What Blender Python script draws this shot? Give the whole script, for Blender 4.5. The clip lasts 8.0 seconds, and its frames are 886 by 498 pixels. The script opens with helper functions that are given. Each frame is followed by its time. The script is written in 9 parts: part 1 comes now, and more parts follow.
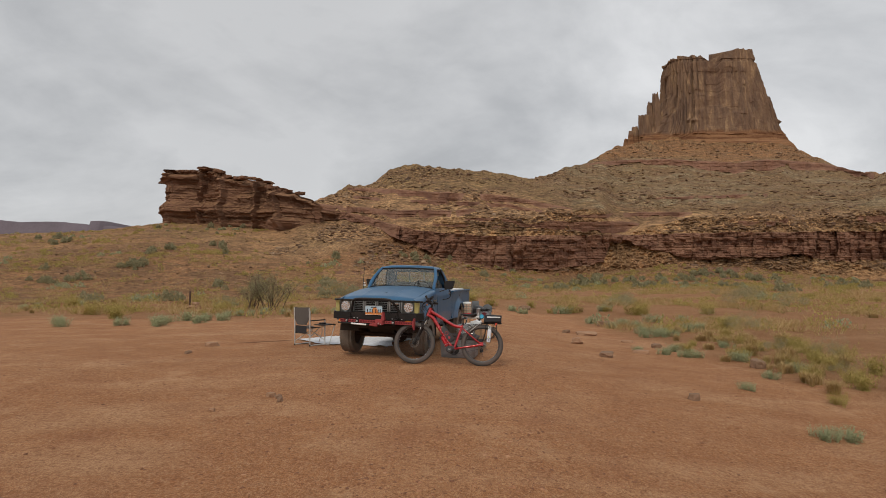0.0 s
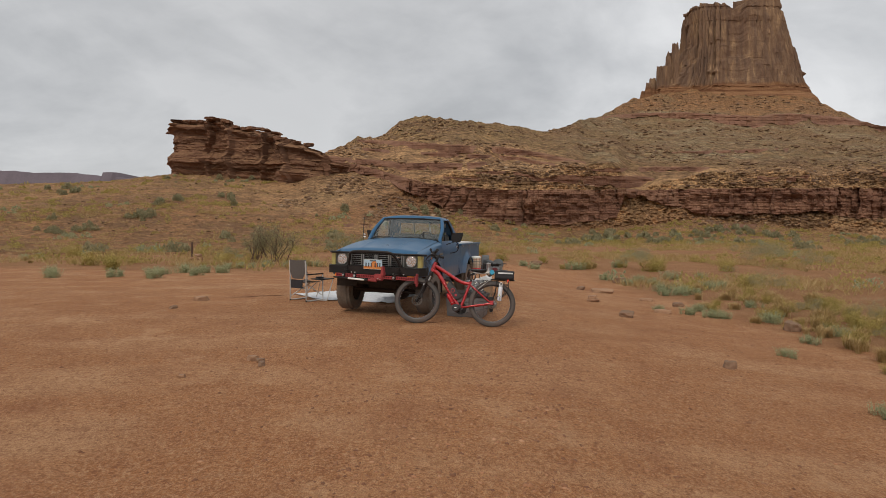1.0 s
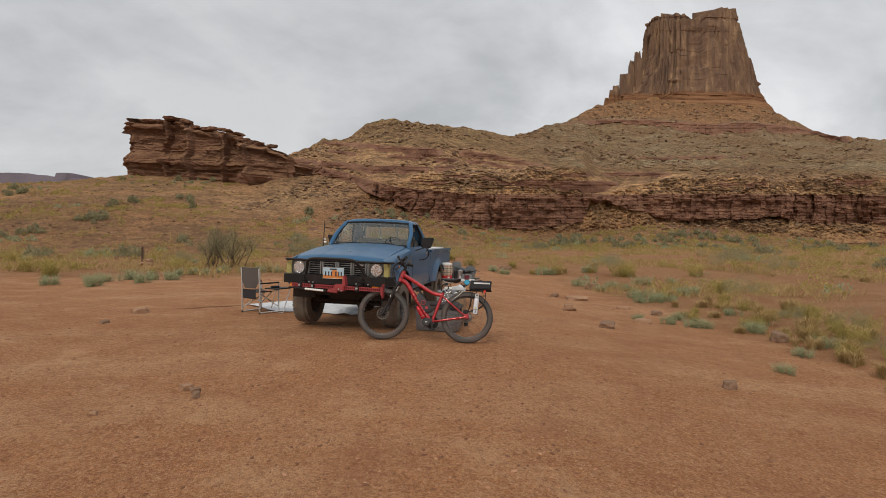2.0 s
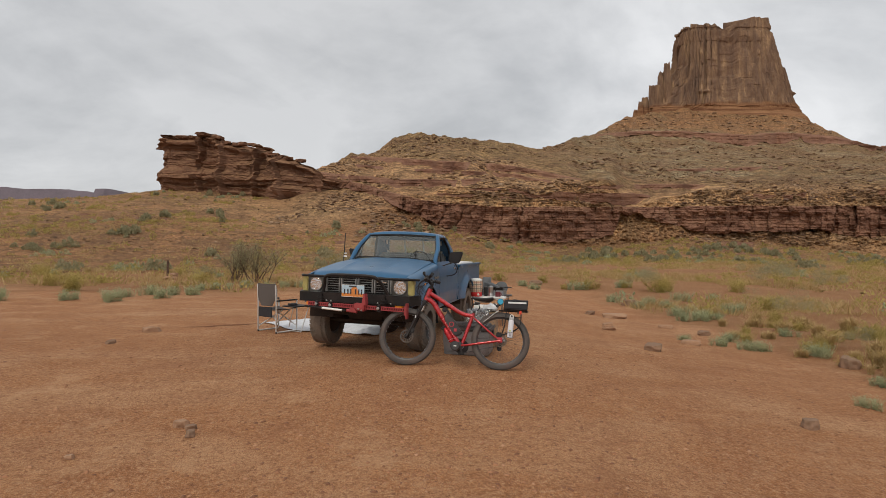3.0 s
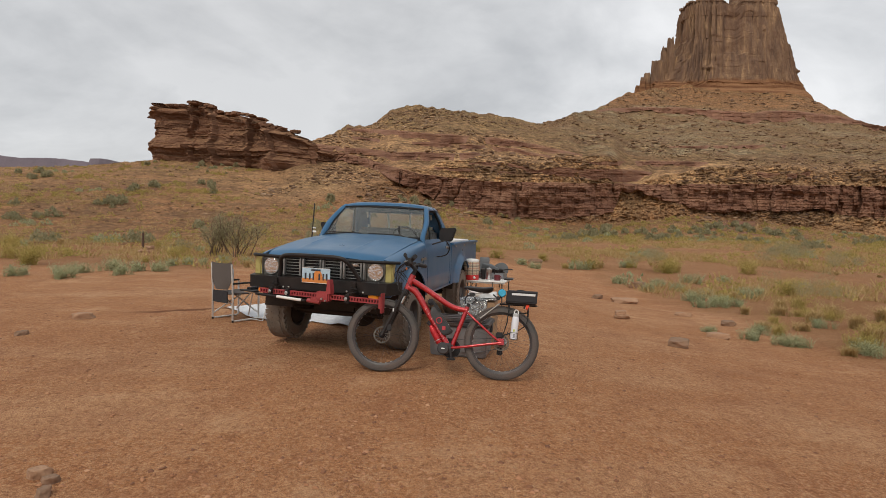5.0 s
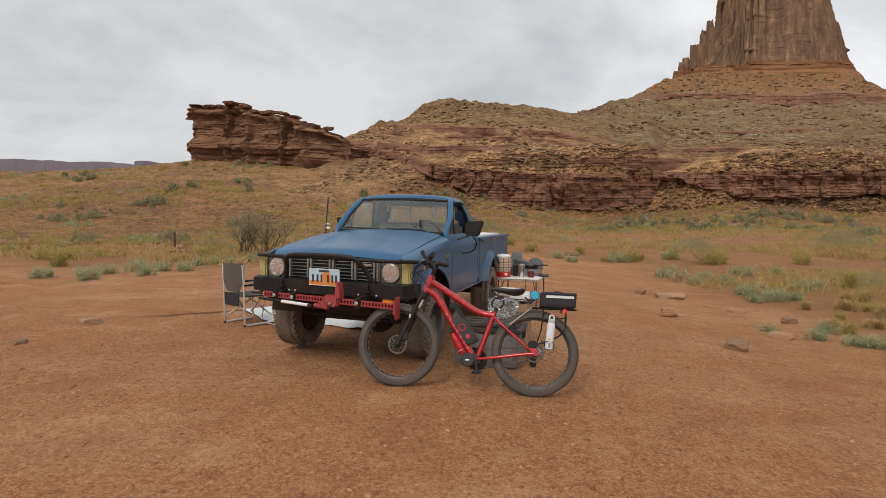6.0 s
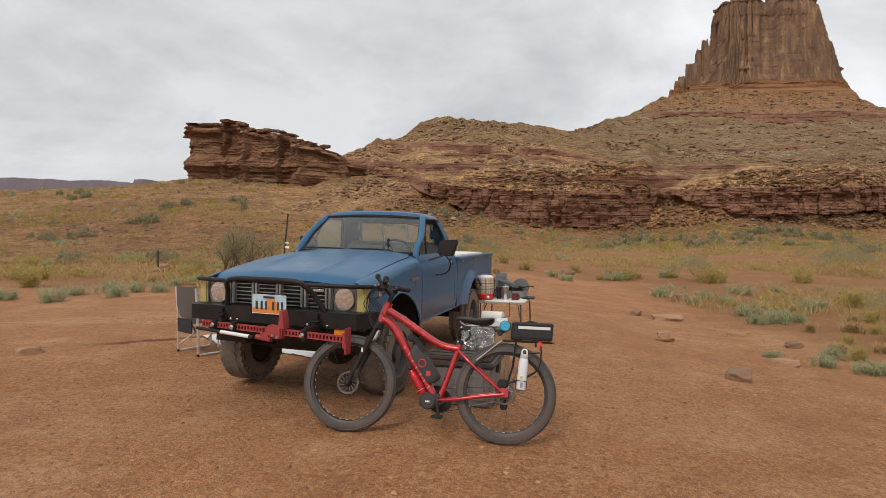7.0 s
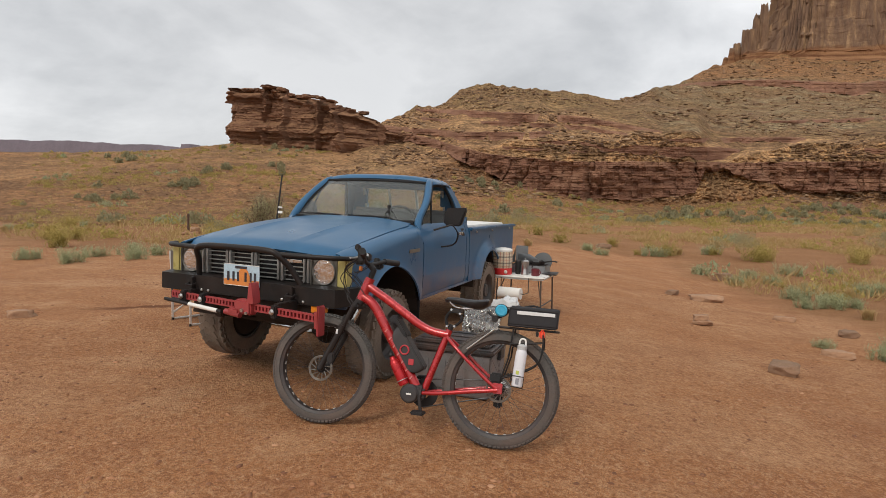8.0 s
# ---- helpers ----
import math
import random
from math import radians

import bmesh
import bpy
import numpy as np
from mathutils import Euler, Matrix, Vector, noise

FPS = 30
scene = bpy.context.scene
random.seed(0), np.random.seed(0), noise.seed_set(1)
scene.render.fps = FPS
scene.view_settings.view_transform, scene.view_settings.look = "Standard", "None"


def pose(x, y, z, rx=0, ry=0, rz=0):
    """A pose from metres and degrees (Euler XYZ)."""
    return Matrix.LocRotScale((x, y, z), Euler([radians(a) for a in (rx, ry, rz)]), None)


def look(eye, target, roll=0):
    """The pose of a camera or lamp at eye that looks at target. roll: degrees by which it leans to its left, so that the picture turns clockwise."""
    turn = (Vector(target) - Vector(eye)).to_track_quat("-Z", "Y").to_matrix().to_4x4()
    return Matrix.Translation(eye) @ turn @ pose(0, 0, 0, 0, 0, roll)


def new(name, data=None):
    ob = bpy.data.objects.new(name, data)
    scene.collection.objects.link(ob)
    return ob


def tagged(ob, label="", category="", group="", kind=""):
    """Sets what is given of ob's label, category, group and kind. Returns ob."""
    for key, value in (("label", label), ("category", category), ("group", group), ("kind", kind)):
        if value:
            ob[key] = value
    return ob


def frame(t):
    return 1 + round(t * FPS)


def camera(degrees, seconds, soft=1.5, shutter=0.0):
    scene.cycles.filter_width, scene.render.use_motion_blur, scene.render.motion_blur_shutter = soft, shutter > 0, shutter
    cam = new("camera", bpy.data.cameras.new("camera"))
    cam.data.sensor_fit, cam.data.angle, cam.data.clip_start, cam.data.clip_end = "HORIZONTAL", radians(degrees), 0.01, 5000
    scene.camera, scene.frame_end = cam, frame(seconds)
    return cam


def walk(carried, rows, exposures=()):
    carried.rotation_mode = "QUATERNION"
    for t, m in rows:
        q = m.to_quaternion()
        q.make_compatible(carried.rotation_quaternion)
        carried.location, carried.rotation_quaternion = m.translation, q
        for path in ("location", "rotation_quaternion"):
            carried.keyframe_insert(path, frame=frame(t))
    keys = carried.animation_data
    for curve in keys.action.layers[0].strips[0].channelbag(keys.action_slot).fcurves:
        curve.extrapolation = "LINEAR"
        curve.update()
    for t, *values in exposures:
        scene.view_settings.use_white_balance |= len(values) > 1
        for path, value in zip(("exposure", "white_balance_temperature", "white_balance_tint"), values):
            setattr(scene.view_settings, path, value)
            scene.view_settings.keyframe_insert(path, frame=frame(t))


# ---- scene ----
cam = camera(76.0, 8.0, soft=0.7)
PATH = [
    (0, (0.218, -0.558, 1.444), (0.177, 1.439, 1.547), -0.22),
    (0.5, (0.252, -0.093, 1.405), (0.205, 1.905, 1.468), -0.21),
    (1, (0.257, 0.426, 1.397), (0.179, 2.423, 1.339), 0.32),
    (1.5, (0.255, 0.851, 1.421), (0.281, 2.851, 1.384), 0.30),
    (1.7, (0.194, 1.026, 1.416), (0.254, 3.025, 1.367), 0.32),
    (2.8, (0.179, 1.925, 1.423), (0.115, 3.924, 1.419), 0.91),
    (3, (0.160, 2.043, 1.424), (0.104, 4.042, 1.427), 0.43),
    (3.5, (0.180, 2.445, 1.393), (0.135, 4.445, 1.384), 0.03),
    (4, (0.247, 2.781, 1.422), (0.204, 4.780, 1.441), 0.46),
    (4.5, (0.220, 3.169, 1.407), (0.180, 5.169, 1.372), 1.20),
    (4.7, (0.205, 3.313, 1.429), (0.175, 5.312, 1.374), 1.27),
    (5.8, (0.296, 4.107, 1.425), (0.143, 6.097, 1.291), 0.32),
    (6, (0.304, 4.229, 1.421), (0.136, 6.219, 1.314), 0.09),
    (6.5, (0.400, 4.535, 1.458), (0.298, 6.532, 1.423), -0.05),
    (7, (0.546, 4.849, 1.430), (0.382, 6.842, 1.385), -0.03),
    (7.5, (0.689, 5.146, 1.413), (0.431, 7.126, 1.290), 0.56),
    (8, (0.788, 5.480, 1.412), (0.493, 7.452, 1.259), 1.23),
]
walk(cam, [(t, look(eye, target, roll)) for t, eye, target, roll in PATH],
     exposures=[(0, -0.14), (1.5, -0.1), (3, 0.0), (6, 0.12), (8, 0.2)])

# ---- sky and sun: high thin overcast ----
SUN_ELEV, SUN_ROT = radians(48), radians(200)
world = bpy.data.worlds.new("overcast_sky")
scene.world = world
world.use_nodes = True
wt = world.node_tree
wt.nodes.clear()


def wnode(kind, **props):
    n = wt.nodes.new(kind)
    for k, v in props.items():
        n.inputs[k].default_value = v
    return n


w_out = wt.nodes.new("ShaderNodeOutputWorld")
w_bg = wt.nodes.new("ShaderNodeBackground")
w_bg.inputs["Strength"].default_value = 0.1
w_sky = wt.nodes.new("ShaderNodeTexSky")
w_sky.sky_type = "NISHITA"
w_sky.sun_disc = False
w_sky.sun_elevation, w_sky.sun_rotation = SUN_ELEV, SUN_ROT
w_sky.dust_density = 3.0
w_tc = wt.nodes.new("ShaderNodeTexCoord")
w_sep = wt.nodes.new("ShaderNodeSeparateXYZ")
wt.links.new(w_tc.outputs["Generated"], w_sep.inputs[0])
# the cloud sheet lies flat overhead: direction divided by height
w_up = wt.nodes.new("ShaderNodeMath"); w_up.operation = "MAXIMUM"; w_up.inputs[1].default_value = 0.0
w_add = wt.nodes.new("ShaderNodeMath"); w_add.operation = "ADD"; w_add.inputs[1].default_value = 0.55
wt.links.new(w_sep.outputs["Z"], w_up.inputs[0])
wt.links.new(w_up.outputs[0], w_add.inputs[0])
w_div = wt.nodes.new("ShaderNodeVectorMath"); w_div.operation = "DIVIDE"
w_comb = wt.nodes.new("ShaderNodeCombineXYZ")
for k in "XYZ":
    wt.links.new(w_add.outputs[0], w_comb.inputs[k])
wt.links.new(w_tc.outputs["Generated"], w_div.inputs[0])
wt.links.new(w_comb.outputs[0], w_div.inputs[1])
w_n1 = wnode("ShaderNodeTexNoise", Scale=2.1, Detail=8.0, Roughness=0.55, Distortion=0.5)
w_n2 = wnode("ShaderNodeTexNoise", Scale=9.0, Detail=6.0, Roughness=0.55, Distortion=0.3)
w_stretch = wt.nodes.new("ShaderNodeMapping")
w_stretch.inputs["Scale"].default_value = (1.0, 1.3, 1.0)
wt.links.new(w_div.outputs[0], w_n1.inputs["Vector"])
wt.links.new(w_div.outputs[0], w_stretch.inputs["Vector"])
wt.links.new(w_stretch.outputs[0], w_n2.inputs["Vector"])
w_mixn = wt.nodes.new("ShaderNodeMath"); w_mixn.operation = "MULTIPLY_ADD"; w_mixn.inputs[1].default_value = 0.22
wt.links.new(w_n2.outputs["Fac"], w_mixn.inputs[0])
wt.links.new(w_n1.outputs["Fac"], w_mixn.inputs[2])
w_ramp = wt.nodes.new("ShaderNodeValToRGB")
w_ramp.color_ramp.elements[0].position = 0.44
w_ramp.color_ramp.elements[0].color = (5.3, 5.4, 5.55, 1)
w_ramp.color_ramp.elements[1].position = 0.74
w_ramp.color_ramp.elements[1].color = (8.0, 8.05, 8.15, 1)
wt.links.new(w_mixn.outputs[0], w_ramp.inputs[0])
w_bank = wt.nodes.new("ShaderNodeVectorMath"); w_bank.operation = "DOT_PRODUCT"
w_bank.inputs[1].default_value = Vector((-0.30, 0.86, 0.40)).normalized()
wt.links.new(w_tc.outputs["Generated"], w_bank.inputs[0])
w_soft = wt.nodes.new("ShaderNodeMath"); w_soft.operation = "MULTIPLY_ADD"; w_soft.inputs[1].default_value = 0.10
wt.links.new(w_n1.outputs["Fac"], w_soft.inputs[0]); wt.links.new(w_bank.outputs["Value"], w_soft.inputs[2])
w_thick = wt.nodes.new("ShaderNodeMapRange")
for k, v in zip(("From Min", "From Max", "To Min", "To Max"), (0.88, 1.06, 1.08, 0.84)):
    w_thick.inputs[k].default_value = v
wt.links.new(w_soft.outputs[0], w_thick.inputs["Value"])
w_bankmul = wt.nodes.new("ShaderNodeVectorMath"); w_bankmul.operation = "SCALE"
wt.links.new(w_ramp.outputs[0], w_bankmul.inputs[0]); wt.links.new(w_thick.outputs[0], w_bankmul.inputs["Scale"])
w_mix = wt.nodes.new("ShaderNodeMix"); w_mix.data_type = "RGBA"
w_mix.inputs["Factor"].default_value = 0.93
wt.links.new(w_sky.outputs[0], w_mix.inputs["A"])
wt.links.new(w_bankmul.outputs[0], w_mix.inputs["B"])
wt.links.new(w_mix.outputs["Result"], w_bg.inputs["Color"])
wt.links.new(w_bg.outputs[0], w_out.inputs[0])

sun_data = bpy.data.lights.new("sun", "SUN")
sun_data.energy, sun_data.angle, sun_data.color = 1.5, radians(20), (1.0, 0.92, 0.80)
sun = new("sun", sun_data)
sun.matrix_world = look((40 * math.sin(SUN_ROT), 40 * math.cos(SUN_ROT), 44), (0, 0, 0))

# ---- materials ----
MATS = {}


def material(name):
    m = bpy.data.materials.new(name)
    m.use_nodes = True
    MATS[name] = m
    return m, m.node_tree, m.node_tree.nodes["Principled BSDF"]


def tex(nt, scale, detail=4.0, rough=0.55, kind="ShaderNodeTexNoise", space="Object", distortion=0.0, stretch=None):
    if space == "World":
        src = nt.nodes.new("ShaderNodeNewGeometry").outputs["Position"]
    else:
        src = nt.nodes.new("ShaderNodeTexCoord").outputs[space]
    if stretch:
        mp = nt.nodes.new("ShaderNodeMapping")
        mp.inputs["Scale"].default_value = stretch
        nt.links.new(src, mp.inputs["Vector"])
        src = mp.outputs[0]
    n = nt.nodes.new(kind)
    n.inputs["Scale"].default_value = scale
    if kind == "ShaderNodeTexNoise":
        n.inputs["Detail"].default_value, n.inputs["Roughness"].default_value = detail, rough
        n.inputs["Distortion"].default_value = distortion
    nt.links.new(src, n.inputs["Vector"])
    return n


def ramp(nt, fac, stops):
    r = nt.nodes.new("ShaderNodeValToRGB")
    els = r.color_ramp.elements
    while len(els) < len(stops):
        els.new(0.5)
    for e, (p, c) in zip(els, stops):
        e.position = p
        e.color = (*c, 1) if len(c) == 3 else c
    nt.links.new(fac, r.inputs[0])
    return r.outputs[0]


def grey(nt, fac, a, b, lo=0.0, hi=1.0):
    m = nt.nodes.new("ShaderNodeMapRange")
    m.inputs["From Min"].default_value, m.inputs["From Max"].default_value = a, b
    m.inputs["To Min"].default_value, m.inputs["To Max"].default_value = lo, hi
    nt.links.new(fac, m.inputs["Value"])
    return m.outputs[0]


def blend(nt, fac, a, b, mode="MIX"):
    m = nt.nodes.new("ShaderNodeMix")
    m.data_type, m.blend_type = "RGBA", mode
    for sock, v in (("Factor", fac), ("A", a), ("B", b)):
        s = [i for i in m.inputs if i.name == sock and (i.type == "VALUE") == (sock == "Factor") and i.enabled][0]
        if isinstance(v, (int, float)):
            s.default_value = v
        elif isinstance(v, tuple):
            s.default_value = (*v, 1)
        else:
            nt.links.new(v, s)
    return [o for o in m.outputs if o.enabled][0]


def bump(nt, bsdf, height, strength, distance):
    b = nt.nodes.new("ShaderNodeBump")
    b.inputs["Strength"].default_value, b.inputs["Distance"].default_value = strength, distance
    nt.links.new(height, b.inputs["Height"])
    nt.links.new(b.outputs[0], bsdf.inputs["Normal"])
    return b


def simple(name, colour, rough=0.5, metal=0.0, vary=0.12, scale=14.0, bumpy=0.0, coat=0.0, dust=0.0, rough_vary=0.1, space="Object"):
    """Plain surface with grain at two scales, an optional film of red dust, and fine relief."""
    m, nt, b = material(name)
    n1, n2 = tex(nt, scale, 5, 0.6, space=space), tex(nt, scale * 9, 3, 0.5, space=space)
    mixed = blend(nt, 0.4, n1.outputs["Fac"], n2.outputs["Fac"])
    dark = tuple(c * (1 - vary) for c in colour)
    lite = tuple(min(1, c * (1 + vary)) for c in colour)
    col = ramp(nt, mixed, [(0.3, dark), (0.7, lite)])
    if dust:
        d = tex(nt, scale * 0.35, 6, 0.65, space=space)
        col = blend(nt, grey(nt, d.outputs["Fac"], 0.4, 0.75, 0.0, dust), col, (0.28, 0.13, 0.075))
    nt.links.new(col, b.inputs["Base Color"])
    nt.links.new(grey(nt, n1.outputs["Fac"], 0.3, 0.7, max(0.02, rough - rough_vary), min(1, rough + rough_vary)), b.inputs["Roughness"])
    b.inputs["Metallic"].default_value = metal
    if coat:
        b.inputs["Coat Weight"].default_value = coat
        b.inputs["Coat Roughness"].default_value = 0.12
    if bumpy:
        bump(nt, b, n2.outputs["Fac"], 0.5, bumpy)
    return m


def attr(nt, name):
    n = nt.nodes.new("ShaderNodeAttribute")
    n.attribute_name = name
    return n.outputs["Fac"]


def times(nt, a, b):
    n = nt.nodes.new("ShaderNodeMath")
    n.operation = "MULTIPLY"
    for k, v in enumerate((a, b)):
        if isinstance(v, (int, float)):
            n.inputs[k].default_value = v
        else:
            nt.links.new(v, n.inputs[k])
    return n.outputs[0]


def plus(nt, a, b):
    n = nt.nodes.new("ShaderNodeMath")
    n.operation = "ADD"
    for k, v in enumerate((a, b)):
        if isinstance(v, (int, float)):
            n.inputs[k].default_value = v
        else:
            nt.links.new(v, n.inputs[k])
    return n.outputs[0]


WET_A, WET_B = (-4.45, 11.40, 0.0), (-3.25, 12.35, 0.0)


def trail(nt, a, b, half):
    """1 along a ragged line from a to b on the ground, 0 away from it."""
    def vec(op, x, y):
        n = nt.nodes.new("ShaderNodeVectorMath")
        n.operation = op
        for k, v in enumerate((x, y)):
            if isinstance(v, tuple):
                n.inputs[k].default_value = v
            else:
                nt.links.new(v, n.inputs[k])
        return n

    pos = nt.nodes.new("ShaderNodeNewGeometry").outputs["Position"]
    d = tuple(q - p for p, q in zip(a, b))
    size = math.hypot(d[0], d[1])
    unit = (d[0] / size, d[1] / size, 0.0)
    rel = vec("SUBTRACT", pos, a).outputs[0]
    along = vec("DOT_PRODUCT", rel, unit).outputs["Value"]
    across = vec("DOT_PRODUCT", rel, (-unit[1], unit[0], 0.0)).outputs["Value"]
    wob = tex(nt, 1.3, 5, 0.65, space="World")
    off = nt.nodes.new("ShaderNodeMath")
    off.operation = "MULTIPLY_ADD"
    off.inputs[1].default_value = 0.9
    nt.links.new(wob.outputs["Fac"], off.inputs[0])
    nt.links.new(across, off.inputs[2])
    dist = nt.nodes.new("ShaderNodeMath")
    dist.operation = "SUBTRACT"
    dist.inputs[1].default_value = 0.45
    nt.links.new(off.outputs[0], dist.inputs[0])
    absd = nt.nodes.new("ShaderNodeMath")
    absd.operation = "ABSOLUTE"
    nt.links.new(dist.outputs[0], absd.inputs[0])
    out = nt.nodes.new("ShaderNodeMath")
    out.operation = "MULTIPLY"
    nt.links.new(grey(nt, absd.outputs[0], half, half * 0.55), out.inputs[0])
    ends = nt.nodes.new("ShaderNodeMath")
    ends.operation = "MULTIPLY"
    nt.links.new(grey(nt, along, 0.0, 0.4), ends.inputs[0])
    nt.links.new(grey(nt, along, size + 0.3, size), ends.inputs[1])
    nt.links.new(ends.outputs[0], out.inputs[1])
    return out.outputs[0]


def make_dirt():
    m, nt, b = material("red_dirt")
    big = tex(nt, 0.22, 5, 0.6, space="World", distortion=0.8)
    mid = tex(nt, 1.6, 6, 0.65, space="World", distortion=0.4)
    streak = tex(nt, 0.7, 5, 0.6, space="World", stretch=(0.35, 1.0, 1.0), distortion=1.0)
    fine = tex(nt, 45, 4, 0.7, space="World")
    grit = tex(nt, 160, 2, 0.6, space="World")
    rubble = tex(nt, 14, 5, 0.7, space="World")
    clod = tex(nt, 22, 4, 0.75, space="World")
    base = ramp(nt, big.outputs["Fac"], [(0.3, (0.385, 0.164, 0.067)), (0.5, (0.445, 0.199, 0.084)), (0.72, (0.505, 0.241, 0.110))])
    at = nt.nodes.new("ShaderNodeAttribute")
    at.attribute_name = "packed"
    base = blend(nt, grey(nt, at.outputs["Fac"], 0.0, 1.0, 0.8, 0.0), base, (0.270, 0.135, 0.060))
    litter = tex(nt, 2.4, 8, 0.8, space="World", distortion=0.6)
    wild = times(nt, grey(nt, at.outputs["Fac"], 0.75, 0.2), grey(nt, litter.outputs["Fac"], 0.49, 0.62, 0.0, 0.55))
    base = blend(nt, wild, base, (0.285, 0.165, 0.070))
    pale = blend(nt, grey(nt, streak.outputs["Fac"], 0.47, 0.66, 0.0, 0.9), base, (0.59, 0.338, 0.180))
    damp = blend(nt, grey(nt, mid.outputs["Fac"], 0.50, 0.34, 0.0, 0.5), pale, (0.31, 0.125, 0.056))
    col = blend(nt, grey(nt, rubble.outputs["Fac"], 0.56, 0.40, 0.0, 0.5), damp, (0.27, 0.115, 0.054))
    col = blend(nt, grey(nt, clod.outputs["Fac"], 0.53, 0.66, 0.0, 0.75), col, (0.58, 0.35, 0.195))
    col = blend(nt, grey(nt, clod.outputs["Fac"], 0.45, 0.33, 0.0, 0.7), col, (0.19, 0.080, 0.040))
    col = blend(nt, grey(nt, fine.outputs["Fac"], 0.50, 0.60, 0.0, 0.7), col, (0.55, 0.315, 0.165))
    # the small shadows between clods, painted as dark specks on the same noise
    col = blend(nt, grey(nt, fine.outputs["Fac"], 0.46, 0.36, 0.0, 0.65), col, (0.205, 0.088, 0.045))
    col = blend(nt, grey(nt, grit.outputs["Fac"], 0.52, 0.36, 0.0, 0.75), col, (0.18, 0.076, 0.040))
    dusty = tex(nt, 1.1, 10, 0.8, space="World", distortion=0.0)
    col = blend(nt, grey(nt, dusty.outputs["Fac"], 0.53, 0.62, 0.0, 0.32), col, (0.60, 0.375, 0.215))
    col = blend(nt, grey(nt, dusty.outputs["Fac"], 0.46, 0.38, 0.0, 0.4), col, (0.26, 0.105, 0.052))
    # loose soil off the clearing is darker and duller
    col = blend(nt, grey(nt, at.outputs["Fac"], 0.0, 0.8, 0.5, 0.0), col, (0.225, 0.112, 0.050))
    # a damp trail across the clearing
    col = blend(nt, trail(nt, WET_A, WET_B, 0.13), col, (0.17, 0.068, 0.032))
    nt.links.new(col, b.inputs["Base Color"])
    b.inputs["Roughness"].default_value = 0.95
    b.inputs["Specular IOR Level"].default_value = 0.15
    h = blend(nt, 0.45, fine.outputs["Fac"], grit.outputs["Fac"])
    h = blend(nt, 0.4, h, clod.outputs["Fac"])
    h2 = blend(nt, 0.4, h, mid.outputs["Fac"])
    bump(nt, b, h2, 1.0, 0.075)
    return m


def make_rock(name, cliff, bench, talus, strata=1.0):
    """Bedded sandstone: thin beds by height, debris where the slope lies flatter."""
    m, nt, b = material(name)
    geo = nt.nodes.new("ShaderNodeNewGeometry")
    beds = tex(nt, 1.0, 6, 0.7, space="World", stretch=(0.02, 0.02, 0.9 * strata), distortion=0.6)
    beds2 = tex(nt, 1.0, 4, 0.7, space="World", stretch=(0.1, 0.1, 4.5 * strata), distortion=0.3)
    patch = tex(nt, 0.05, 6, 0.65, space="World", distortion=1.0)
    fine = tex(nt, 1.3, 8, 0.72, space="World")
    speck = tex(nt, 3.2, 4, 0.8, space="World")
    rockc = ramp(nt, beds.outputs["Fac"], [(0.3, tuple(c * 0.62 for c in cliff)), (0.47, cliff), (0.56, tuple(c * 1.5 for c in cliff)), (0.66, tuple(c * 0.8 for c in cliff))])
    rockc = blend(nt, grey(nt, beds2.outputs["Fac"], 0.38, 0.62, 0.0, 0.55), rockc, tuple(c * 0.5 for c in cliff))
    debris = ramp(nt, patch.outputs["Fac"], [(0.32, talus), (0.5, bench), (0.68, tuple(0.5 * (p + q) for p, q in zip(talus, bench)))])
    debris = blend(nt, grey(nt, fine.outputs["Fac"], 0.42, 0.6, 0.0, 0.75), debris, tuple(c * 0.5 for c in bench))
    debris = blend(nt, grey(nt, speck.outputs["Fac"], 0.56, 0.68, 0.0, 0.6), debris, tuple(min(1, c * 1.5) for c in bench))
    sep = nt.nodes.new("ShaderNodeSeparateXYZ")
    nt.links.new(geo.outputs["True Normal"], sep.inputs[0])
    wob = nt.nodes.new("ShaderNodeMath")
    wob.operation = "MULTIPLY_ADD"
    wob.inputs[1].default_value = 0.5
    nt.links.new(fine.outputs["Fac"], wob.inputs[0])
    nt.links.new(sep.outputs["Z"], wob.inputs[2])
    flat = grey(nt, wob.outputs[0], 0.62, 0.92)
    col = blend(nt, flat, rockc, debris)
    return m, nt, b, col, fine, beds2


def finish_rock(m, nt, b, col, fine, beds2, depth=0.5):
    nt.links.new(col, b.inputs["Base Color"])
    b.inputs["Roughness"].default_value = 0.95
    b.inputs["Specular IOR Level"].default_value = 0.1
    bump(nt, b, blend(nt, 0.5, fine.outputs["Fac"], beds2.outputs["Fac"]), 0.8, depth)
    return m


DIRT = make_dirt()

